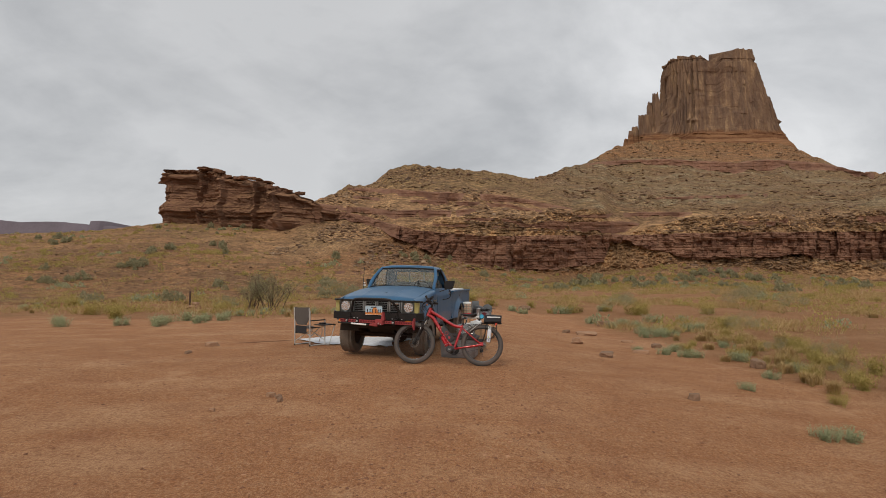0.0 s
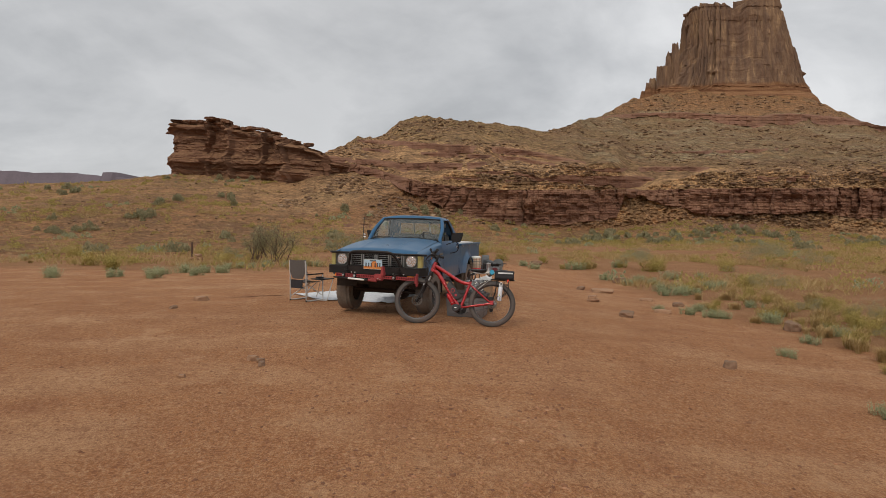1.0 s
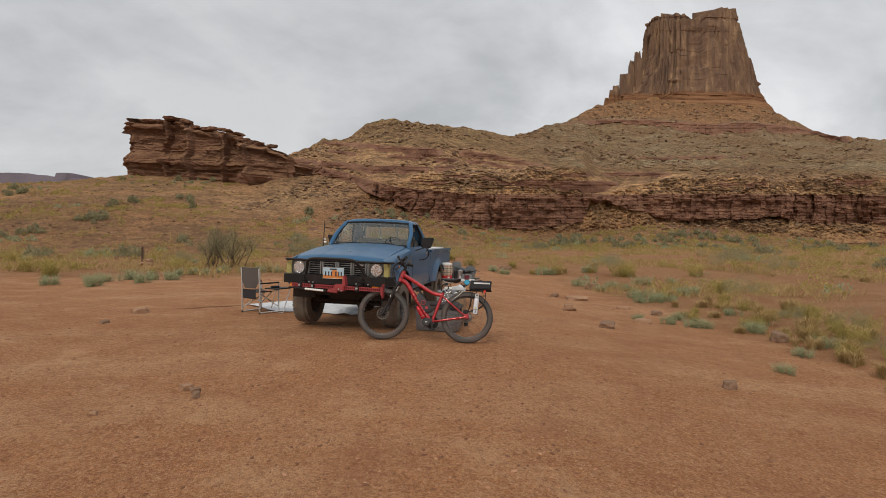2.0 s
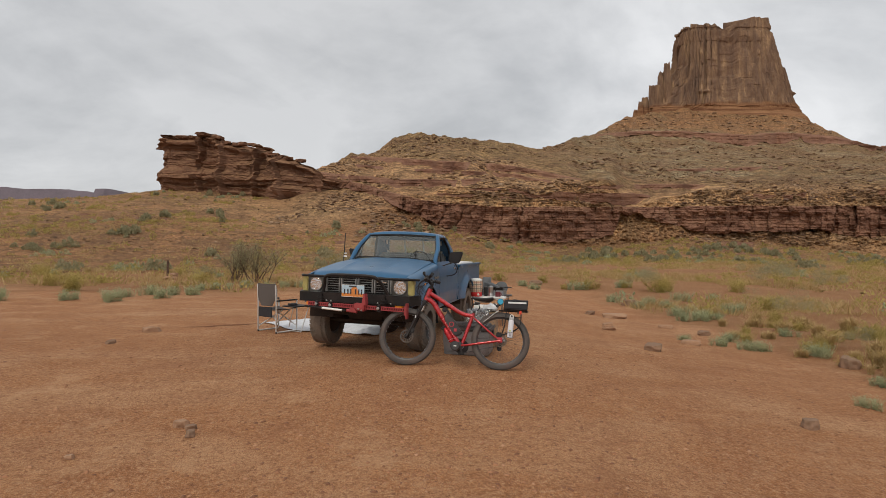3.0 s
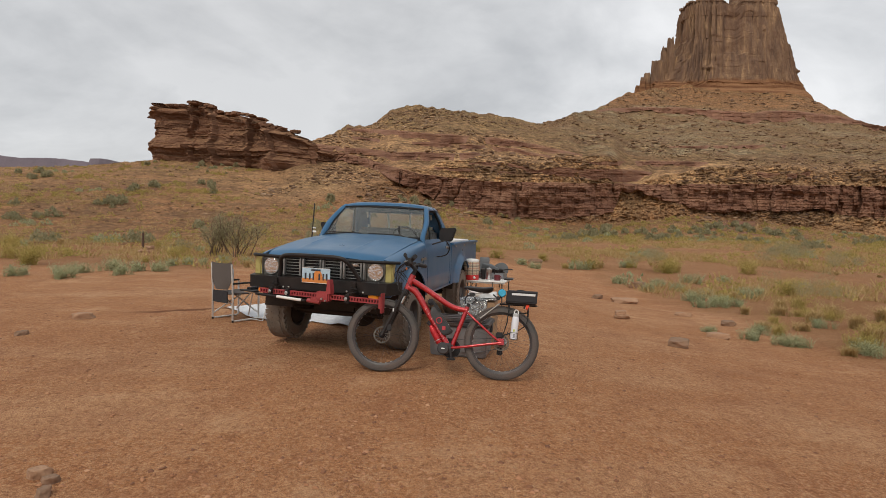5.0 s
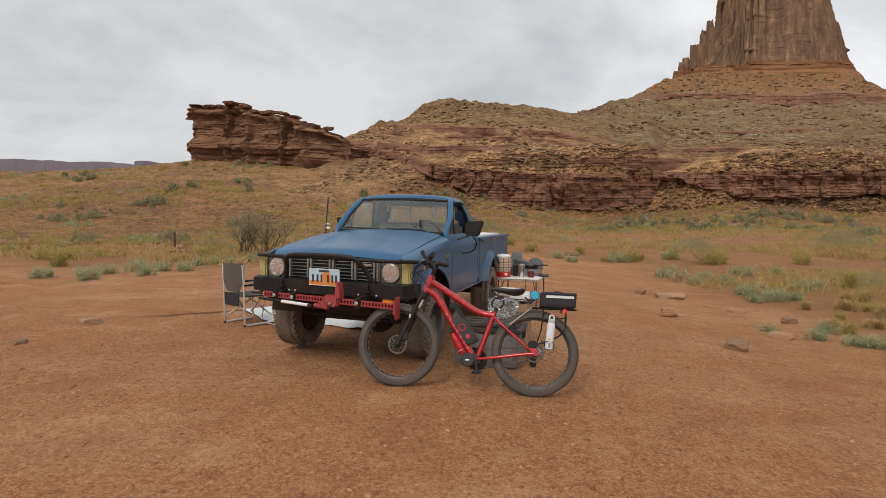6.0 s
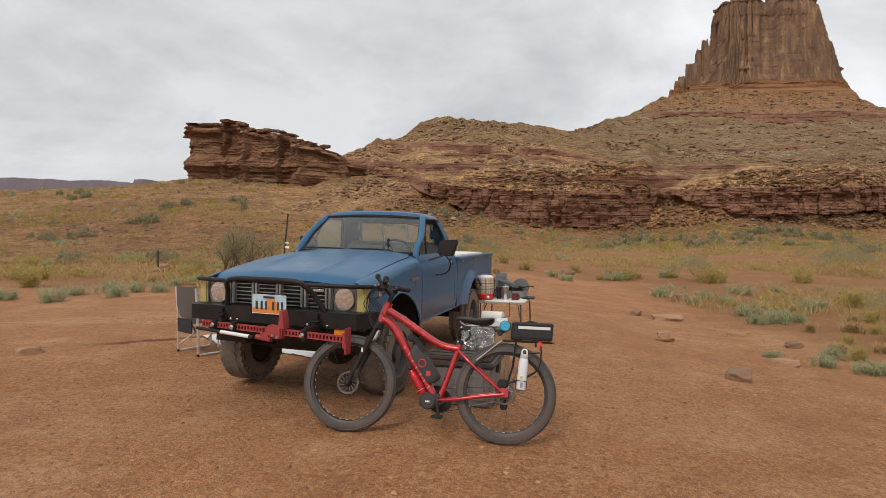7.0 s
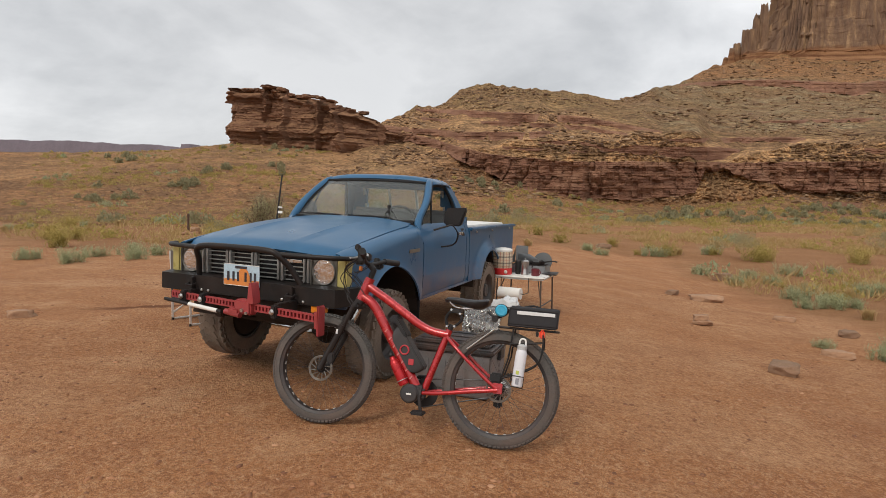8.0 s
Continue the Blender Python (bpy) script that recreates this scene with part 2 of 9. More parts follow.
def make_hill_rock():
    """Bare dark-red beds, and debris whose colour follows the bed it fell from."""
    m, nt, b = material("bedded_red_rock")
    fine = tex(nt, 1.6, 8, 0.75, space="World")
    rubble = tex(nt, 3.6, 5, 0.8, space="World")
    broad = tex(nt, 0.10, 7, 0.72, space="World", distortion=0.6)
    wide = tex(nt, 0.035, 5, 0.6, space="World", distortion=1.2)
    beds = tex(nt, 1.0, 5, 0.75, space="World", stretch=(0.10, 0.10, 3.0), distortion=0.4)
    stain = tex(nt, 1.0, 5, 0.65, space="World", stretch=(0.5, 0.5, 0.06), distortion=0.5)
    rock = ramp(nt, attr(nt, "tone"), [(0.0, (0.145, 0.072, 0.049)), (0.5, (0.250, 0.128, 0.084)), (1.0, (0.375, 0.212, 0.132))])
    rock = blend(nt, grey(nt, beds.outputs["Fac"], 0.46, 0.62, 0.0, 0.42), rock, (0.125, 0.062, 0.044))
    rock = blend(nt, grey(nt, stain.outputs["Fac"], 0.52, 0.68, 0.0, 0.5), rock, (0.225, 0.130, 0.085))
    rock = blend(nt, grey(nt, fine.outputs["Fac"], 0.52, 0.64, 0.0, 0.5), rock, (0.285, 0.170, 0.110))
    shifted = plus(nt, attr(nt, "stratum"), grey(nt, wide.outputs["Fac"], 0.3, 0.7, -0.16, 0.16))
    loose = ramp(nt, shifted, [(0.0, (0.320, 0.162, 0.076)), (0.25, (0.420, 0.256, 0.126)), (0.5, (0.222, 0.145, 0.064)), (0.70, (0.205, 0.140, 0.068)), (0.78, (0.265, 0.215, 0.128)), (0.86, (0.210, 0.136, 0.064)), (1.0, (0.285, 0.142, 0.060))])
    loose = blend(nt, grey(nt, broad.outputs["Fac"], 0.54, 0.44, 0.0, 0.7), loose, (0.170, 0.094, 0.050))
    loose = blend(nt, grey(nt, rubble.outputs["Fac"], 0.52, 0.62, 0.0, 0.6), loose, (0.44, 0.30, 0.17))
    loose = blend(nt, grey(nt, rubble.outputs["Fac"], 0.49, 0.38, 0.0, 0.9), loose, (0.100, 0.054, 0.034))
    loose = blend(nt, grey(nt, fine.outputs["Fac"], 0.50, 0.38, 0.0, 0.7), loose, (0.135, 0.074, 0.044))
    # stones of a foot or two, and on the far cone whole blocks: lit tops and dark gaps painted into the colour
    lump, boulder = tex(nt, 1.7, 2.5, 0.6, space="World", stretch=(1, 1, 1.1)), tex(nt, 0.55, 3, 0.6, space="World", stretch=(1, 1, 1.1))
    stone_shading = ramp(nt, blend(nt, 0.5, lump.outputs["Fac"], boulder.outputs["Fac"]), [(0.40, (0.42, 0.40, 0.38)), (0.47, (0.88, 0.87, 0.86)), (0.53, (1.12, 1.11, 1.10)), (0.60, (1.75, 1.68, 1.58))])
    loose = blend(nt, grey(nt, attr(nt, "stratum"), 0.12, 0.25, 0.45, 1.0), loose, stone_shading, "MULTIPLY")
    edge = plus(nt, attr(nt, "bare"), grey(nt, fine.outputs["Fac"], 0.3, 0.7, -0.3, 0.3))
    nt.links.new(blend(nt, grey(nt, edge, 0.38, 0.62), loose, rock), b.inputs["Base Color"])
    b.inputs["Roughness"].default_value = 0.95
    b.inputs["Specular IOR Level"].default_value = 0.1
    bump(nt, b, blend(nt, 0.5, rubble.outputs["Fac"], fine.outputs["Fac"]), 0.8, 0.5)
    return m


HILL = make_hill_rock()
FIN = finish_rock(*make_rock("dark_ledge_rock", (0.185, 0.100, 0.064), (0.27, 0.15, 0.085), (0.22, 0.115, 0.063), 0.45), 0.6)


def make_tower_rock():
    m, nt, b = material("varnished_tower_rock")
    streak = tex(nt, 1.0, 6, 0.65, space="World", stretch=(0.32, 0.32, 0.035), distortion=0.4)
    broad = tex(nt, 0.05, 4, 0.6, space="World")
    fine = tex(nt, 0.6, 7, 0.7, space="World", stretch=(1, 1, 0.4))
    col = ramp(nt, streak.outputs["Fac"], [(0.30, (0.110, 0.072, 0.054)), (0.45, (0.185, 0.118, 0.080)), (0.57, (0.250, 0.158, 0.098)), (0.66, (0.37, 0.240, 0.138))])
    col = blend(nt, grey(nt, broad.outputs["Fac"], 0.55, 0.4, 0.0, 0.45), col, (0.13, 0.075, 0.05))
    col = blend(nt, grey(nt, fine.outputs["Fac"], 0.45, 0.65, 0.0, 0.4), col, (0.10, 0.05, 0.032))
    sep = nt.nodes.new("ShaderNodeSeparateXYZ")
    nt.links.new(nt.nodes.new("ShaderNodeNewGeometry").outputs["Position"], sep.inputs[0])
    thin = tex(nt, 1.0, 4, 0.7, space="World", stretch=(0.05, 0.05, 0.9))
    rusty = blend(nt, grey(nt, thin.outputs["Fac"], 0.4, 0.6), (0.17, 0.082, 0.044), (0.30, 0.16, 0.082))
    col = blend(nt, grey(nt, plus(nt, sep.outputs["Z"], grey(nt, broad.outputs["Fac"], 0.3, 0.7, -2.0, 2.0)), 92.5, 90.5), col, rusty)
    nt.links.new(col, b.inputs["Base Color"])
    b.inputs["Roughness"].default_value = 0.95
    b.inputs["Specular IOR Level"].default_value = 0.1
    bump(nt, b, fine.outputs["Fac"], 0.8, 1.0)
    return m


TOWER = make_tower_rock()
# the haze of distance is mixed into this base colour
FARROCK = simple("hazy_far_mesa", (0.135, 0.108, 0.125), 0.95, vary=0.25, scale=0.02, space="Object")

# ---- land ----


def lattice(ix, iy, iz, seed):
    h = (ix * 374761393 + iy * 668265263 + iz * 2147483647 + seed * 1274126177) & 0xFFFFFFFF
    h = ((h ^ (h >> 13)) * 1103515245) & 0xFFFFFFFF
    h = (h ^ (h >> 16)) * 40503 & 0xFFFFFFFF
    return ((h ^ (h >> 15)) & 0xFFFF) / 65535.0


def vnoise(x, y, z=0.0, seed=0):
    """Smooth value noise, 0 to 1, over arrays."""
    x, y, z = np.broadcast_arrays(np.asarray(x, float), np.asarray(y, float), np.asarray(z, float))
    fx, fy, fz = np.floor(x), np.floor(y), np.floor(z)
    tx, ty, tz = x - fx, y - fy, z - fz
    tx, ty, tz = [t * t * (3 - 2 * t) for t in (tx, ty, tz)]
    ix, iy, iz = fx.astype(np.int64), fy.astype(np.int64), fz.astype(np.int64)
    out = 0.0
    for a, wa in ((0, 1 - tx), (1, tx)):
        for b, wb in ((0, 1 - ty), (1, ty)):
            for c, wc in ((0, 1 - tz), (1, tz)):
                out = out + wa * wb * wc * lattice(ix + a, iy + b, iz + c, seed)
    return out


def fbm(x, y, z=0.0, seed=0, octaves=4, gain=0.5):
    total, amp, norm = 0.0, 1.0, 0.0
    for o in range(octaves):
        total = total + amp * vnoise(x * 2**o, y * 2**o, z * 2**o if not np.isscalar(z) or z else 0.0, seed + 17 * o)
        norm += amp
        amp *= gain
    return total / norm - 0.5


def sstep(a, b, v):
    t = np.clip((np.asarray(v, float) - a) / (b - a), 0, 1)
    return t * t * (3 - 2 * t)


def grid_mesh(name, X, Y, Z, mat, wrap=False, flip=False, flat=False):
    """A mesh from arrays of rows x columns."""
    r, c = X.shape
    idx = np.arange(r * c).reshape(r, c)
    if wrap:
        idx = np.concatenate([idx, idx[:, :1]], 1)
    quads = np.stack([idx[:-1, :-1], idx[:-1, 1:], idx[1:, 1:], idx[1:, :-1]], -1).reshape(-1, 4)
    if flip:
        quads = quads[:, ::-1]
    me = bpy.data.meshes.new(name)
    co = np.stack([X, Y, Z], -1).reshape(-1, 3)
    me.vertices.add(len(co)); me.vertices.foreach_set("co", co.ravel())
    me.loops.add(quads.size); me.loops.foreach_set("vertex_index", quads.ravel().astype(np.int32))
    me.polygons.add(len(quads)); me.polygons.foreach_set("loop_start", np.arange(0, quads.size, 4, dtype=np.int32))
    me.update(calc_edges=True)
    me.materials.append(mat)
    if flat:
        me.shade_flat()
    else:
        me.shade_smooth()
    return new(name, me)


# the long profile of the valley side, by bearing: depth ahead of the middle of the walk and height, level by level
EYE_X, EYE_Y = 0.18, 2.45
BEARING = [-1.402, -0.804, -0.654, -0.525, -0.405, -0.306, -0.206, -0.106, -0.007, 0.093, 0.193, 0.292, 0.392, 0.492, 0.591, 0.759, 1.289]
PLAIN_D = [32, 30, 30, 31, 32, 34, 38, 43, 48, 53, 57, 60, 62, 63, 64, 64, 64]
PLAIN_Z = [0.15, 0.1, 0.1, 0.1, 0.1, 0.1, 0.1, 0.15, 0.2, 0.2, 0.2, 0.25, 0.3, 0.3, 0.3, 0.3, 0.3]
FOOT_D = [52, 52, 55, 60, 60, 62, 70, 78, 82, 83, 85, 88, 90, 90, 84, 82, 82]
FOOT_Z = [2.2, 2.3, 2.7, 3.6, 3.1, 2.9, 4.4, 5.4, 4.2, 2.7, 1.9, 2.4, 3.6, 3.3, 2.1, 0.7, 1.1]
CLIFF_D = [58, 58, 62, 69, 70, 71, 77, 81, 85, 86, 88, 91.5, 93, 93, 89, 87, 87]
CLIFF_Z = [3.5, 3.6, 4.1, 5.3, 4.8, 4.4, 6.8, 8.4, 8.1, 7.8, 8.1, 8.5, 8.7, 8.9, 8.9, 9.0, 8.9]
BENCH_D = [76, 76, 80, 90, 93, 94, 102, 107, 111, 116, 120, 128, 140, 142, 140, 134, 134]
BENCH_Z = [6.4, 6.7, 7.5, 9.5, 9.4, 9.5, 14.7, 15.9, 16.5, 17.1, 17.7, 18.8, 21.1, 21.8, 21.8, 20.9, 19.6]
CREST_D = [94, 92, 97, 108, 113, 112, 130, 143, 148, 152, 170, 300, 345, 350, 340, 230, 230]
CREST_Z = [9.3, 9.3, 10.2, 12.7, 13.7, 13.1, 23.2, 29.7, 31.1, 30.8, 34.6, 70.5, 89.2, 90.4, 85.5, 45.7, 46.4]


def near_ground(x, y):
    """The levelled clearing: level at the truck, falling gently to the east and towards the start of the walk."""
    fall = 0.06 - 0.035 * np.clip(x, 0, 0.9) - 0.11 * np.clip(x - 0.9, 0, 2.5) - 0.08 * np.clip(x - 3.4, 0, 1.6) - 0.02 * np.clip(x - 5, 0, 8)
    fall = fall - 0.05 * np.clip(8.5 - y, 0, 7) + 0.01 * np.clip(-x - 2, 0, 6)
    return fall


def ground_z(x, y):
    x, y = np.asarray(x, float), np.asarray(y, float)
    d = y - EYE_Y
    s = (x - EYE_X) / np.maximum(d, 4.0)
    d1, z1 = np.interp(s, BEARING, PLAIN_D), np.interp(s, BEARING, PLAIN_Z)
    far = sstep(0, 1, (d - 18) / (d1 - 18))
    z = near_ground(x, y) * (1 - far) + z1 * far - 0.25 * np.clip(d - d1, 0, 20)
    rough = sstep(15, 26, d) + sstep(6.0, 9, x) * sstep(0, 8, d)
    z = z + 0.03 * fbm(x * 0.6, y * 0.6, 0.0, 3) + np.clip(rough, 0, 1) * (0.35 * fbm(x * 0.18, y * 0.18, 0.0, 5) + 0.12 * fbm(x * 0.9, y * 0.9, 0.0, 6))
    return z - 0.45 * sstep(-4, 2, d - d1)


def packed(x, y):
    """1 on the driven clearing, 0 on the loose soil round it."""
    edge = 1.2 * fbm(x * 0.25, y * 0.25, 0.0, 19) + 0.8 * fbm(x * 1.1, y * 1.1, 0.0, 20)
    inside = np.minimum(np.minimum(5.6 + 1.3 * sstep(14, 8, y) - x, 18.5 - y + 9 * sstep(-4, 2, x)), 20)
    return sstep(-1.4, 1.0, inside + 2.2 * edge)


def build_ground():
    ang = np.concatenate([np.linspace(-0.95, 0.95, 360), np.linspace(0.95, 2 * math.pi - 0.95, 90)[1:-1]])
    rad = np.concatenate([[0.0], np.geomspace(0.6, 110, 190), [200, 500, 1500, 4500]])
    A, R = np.meshgrid(ang, rad)
    X, Y = 0.1 + R * np.sin(A), -1.5 + R * np.cos(A)
    Z = ground_z(X, Y) + 0.012 * fbm(X * 4, Y * 4, 0.0, 8) * (R < 40)
    Z = np.where(R > 150, np.minimum(Z, -3.0), Z)
    g = grid_mesh("ground", X, Y, Z, DIRT, wrap=True, flip=True)
    a = g.data.attributes.new("packed", "FLOAT", "POINT")
    a.data.foreach_set("value", packed(X, Y).astype(np.float32).ravel())
    tagged(g, "red-brown packed desert dirt clearing with gravel", "ground", kind="structure")
    return g


build_ground()

random.seed(4)
BEDS = []
_z = -10.0
while _z < 140:
    _t = random.choice((0.35, 0.5, 0.8, 1.2, 1.9)) * (1 + 0.02 * max(_z, 0))
    BEDS.append((_z, _z + _t, random.random()))
    _z += _t
BED_LO, BED_R = np.array([b[0] for b in BEDS]), np.array([b[2] for b in BEDS])


def bed_hardness(z):
    i = np.clip(np.searchsorted(BED_LO, z) - 1, 0, len(BED_R) - 1)
    return BED_R[i]


def hill_profile(s, k):
    """Depth and height of the valley side at bearing s and level k (0 plain .. 4 crest)."""
    table = ((PLAIN_D, PLAIN_Z), (FOOT_D, FOOT_Z), (CLIFF_D, CLIFF_Z), (BENCH_D, BENCH_Z), (CREST_D, CREST_Z))
    return np.interp(s, BEARING, table[k][0]), np.interp(s, BEARING, table[k][1])


def cells(a, b, seed):
    """One random number, 0 to 1, for each whole cell."""
    return lattice(np.floor(a).astype(np.int64), np.floor(b).astype(np.int64), 0 * np.floor(a).astype(np.int64), seed)


# beds of hard rock by bearing: rise over distance at the top edge and at the foot, and how broken they are
CLIFF_TOP = ((-0.264, -0.165, -0.105, -0.060, 0.054, 0.191, 0.483, 0.741), (0.1312, 0.1132, 0.0956, 0.0846, 0.0750, 0.0737, 0.0784, 0.0795))
CLIFF_LOW = ((-0.264, -0.164, -0.104, -0.059, -0.014, 0.055, 0.114, 0.192, 0.270, 0.284, 0.338, 0.387, 0.445, 0.629, 0.687, 0.742),
             (0.1160, 0.0984, 0.0709, 0.0511, 0.0273, 0.0169, 0.0082, 0.0138, 0.0243, 0.0630, 0.0531, 0.0355, 0.0298, 0.0374, 0.0250, 0.0261))
BANDS = [
    # bearings, top edge, thickness, broken (0 whole .. 1 mostly buried)
    ((0.120, 0.171, 0.230, 0.308, 0.335), (0.0930, 0.1010, 0.0985, 0.1005, 0.0960), (0.002, 0.015, 0.019, 0.019, 0.003), 0.15),
    ((0.420, 0.483, 0.579, 0.627, 0.741, 0.82), (0.0954, 0.1014, 0.0974, 0.1070, 0.1063, 0.107), (0.004, 0.007, 0.008, 0.011, 0.011, 0.01), 0.55),
    ((-0.215, -0.115, -0.066, -0.007, 0.028, 0.040), (0.1290, 0.1206, 0.1235, 0.1217, 0.1250, 0.1230), (0.004, 0.013, 0.016, 0.014, 0.012, 0.002), 0.30),
    ((-0.250, -0.205, -0.140, -0.090), (0.1345, 0.1310, 0.1255, 0.1180), (0.010, 0.011, 0.008, 0.003), 0.30),
    ((0.020, 0.050, 0.092, 0.120, 0.150), (0.1060, 0.1085, 0.1065, 0.1000, 0.0900), (0.003, 0.006, 0.006, 0.006, 0.003), 0.35),
    ((-0.040, 0.000, 0.050, 0.100), (0.0985, 0.0965, 0.0960, 0.0900), (0.004, 0.006, 0.005, 0.003), 0.40),
    ((-0.195, -0.106, -0.047, 0.042, 0.091, 0.151, 0.215), (0.1640, 0.1610, 0.1565, 0.1520, 0.1490, 0.1375, 0.1240), (0.003, 0.010, 0.014, 0.012, 0.010, 0.009, 0.003), 0.25),
    ((-0.185, -0.120, -0.040, 0.030, 0.100, 0.160), (0.1500, 0.1440, 0.1400, 0.1370, 0.1330, 0.1200), (0.004, 0.006, 0.007, 0.007, 0.006, 0.003), 0.45),
    ((0.238, 0.287, 0.365, 0.433, 0.501, 0.559, 0.608, 0.675, 0.745), (0.2031, 0.2088, 0.2111, 0.2064, 0.2036, 0.2085, 0.2054, 0.1968, 0.1830), (0.003, 0.006, 0.008, 0.012, 0.016, 0.018, 0.014, 0.011, 0.010), 0.12),
    ((0.360, 0.376, 0.483, 0.580, 0.620), (0.1411, 0.1425, 0.1460, 0.1497, 0.1480), (0.002, 0.005, 0.006, 0.009, 0.003), 0.45),
    ((0.225, 0.240, 0.337, 0.415, 0.430), (0.1116, 0.1120, 0.1163, 0.1158, 0.1150), (0.002, 0.006, 0.008, 0.008, 0.002), 0.35),
    ((0.440, 0.475, 0.533, 0.560), (0.0130, 0.0175, 0.0130, 0.0040), (0.003, 0.015, 0.014, 0.004), 0.25),
    ((0.370, 0.430, 0.520), (0.0030, 0.0010, -0.0030), (0.003, 0.006, 0.006), 0.35),
    ((0.560, 0.611, 0.680, 0.760, 0.82), (-0.0110, -0.0105, -0.0090, -0.0085, -0.008), (0.002, 0.006, 0.006, 0.007, 0.006), 0.30),
    ((-0.480, -0.420, -0.330, -0.290), (0.0420, 0.0400, 0.0330, 0.0300), (0.002, 0.004, 0.004, 0.002), 0.60),
    ((-0.720, -0.650, -0.560, -0.500), (0.0560, 0.0580, 0.0520, 0.0480), (0.002, 0.004, 0.004, 0.002), 0.60),
    ((-0.250, -0.210, -0.150, -0.120), (0.0120, 0.0110, 0.0090, 0.0060), (0.002, 0.006, 0.005, 0.002), 0.45)]
# the skyline from the end of the fin over the dome and the saddle to the cone below the tower
SKY_S = [-0.340, -0.305, -0.261, -0.206, -0.194, -0.154, -0.117, -0.105, -0.068, -0.008, 0.051, 0.095, 0.135, 0.174, 0.199, 0.238, 0.267, 0.291, 0.383, 0.578, 0.627, 0.676, 0.714, 0.741, 0.82]
SKY_E = [0.118, 0.1231, 0.1368, 0.1605, 0.1696, 0.1684, 0.1957, 0.2028, 0.2063, 0.1975, 0.1936, 0.1884, 0.1793, 0.1849, 0.1986, 0.2052, 0.2204, 0.2355, 0.2487, 0.2372, 0.2185, 0.1969, 0.1849, 0.1835, 0.180]


def rock_face(x, z, beds, seed):
    """How far each block of a bedded face stands out: beds of uneven thickness, broken into blocks along their length."""
    bed = z / beds + 1.1 * vnoise(z * 0.55 / beds, 0 * z, 0.0, seed + 6) + 0.7 * fbm(x * 0.06, 0 * x, 0.0, seed) + 0.18 * fbm(x * 0.5, z * 0.2, 0.0, seed + 7)
    n = np.floor(bed)
    width = 0.7 + 3.2 * cells(n, n * 0, seed + 1) ** 2
    along = x / width + 7 * cells(n, n * 0, seed + 5) + 0.35 * fbm(x * 0.9, z * 0.9, 0.0, seed + 8)
    stand = 0.42 * cells(n, n * 0 + 3, seed + 2) + 0.34 * cells(along, n, seed + 3)
    joint = 0.16 * np.exp(-(((bed - n) - 0.05) / 0.09) ** 2)
    return stand - joint + 0.40 * fbm(x * 1.1, z * 1.6, 0.0, seed + 4, 4)


def hill_surface(s, k, f):
    """Depth and height at bearing s, a share f of the way from level k to the next."""
    (da, za), (db, zb) = hill_profile(s, k), hill_profile(s, k + 1)
    ea, eb = (za - 1.65) / da, (zb - 1.65) / db
    d = da + (db - da) * f
    return d, 1.65 + d * (ea + (eb - ea) * (f**1.35 if k == 0 else (0.8 * f + 0.2 * f * f if k == 3 else f)))


SLOPE = {}


def on_slope(s, d, z):
    """The point of the finished hillside on the same bearing and rise."""
    c = int(np.clip(np.searchsorted(SLOPE["s"], s), 0, len(SLOPE["s"]) - 1))
    e = (z - 1.65) / d
    d = float(np.interp(e, SLOPE["rise"][:, c], SLOPE["depth"][:, c]))
    return d, 1.65 + e * d


def soften(A, w):
    """Averages each row over w neighbours."""
    P = np.pad(A, ((0, 0), (w // 2, w // 2)), mode="edge")
    C = np.cumsum(np.concatenate([np.zeros((len(P), 1)), P], 1), 1)
    return (C[:, w:] - C[:, :-w]) / w


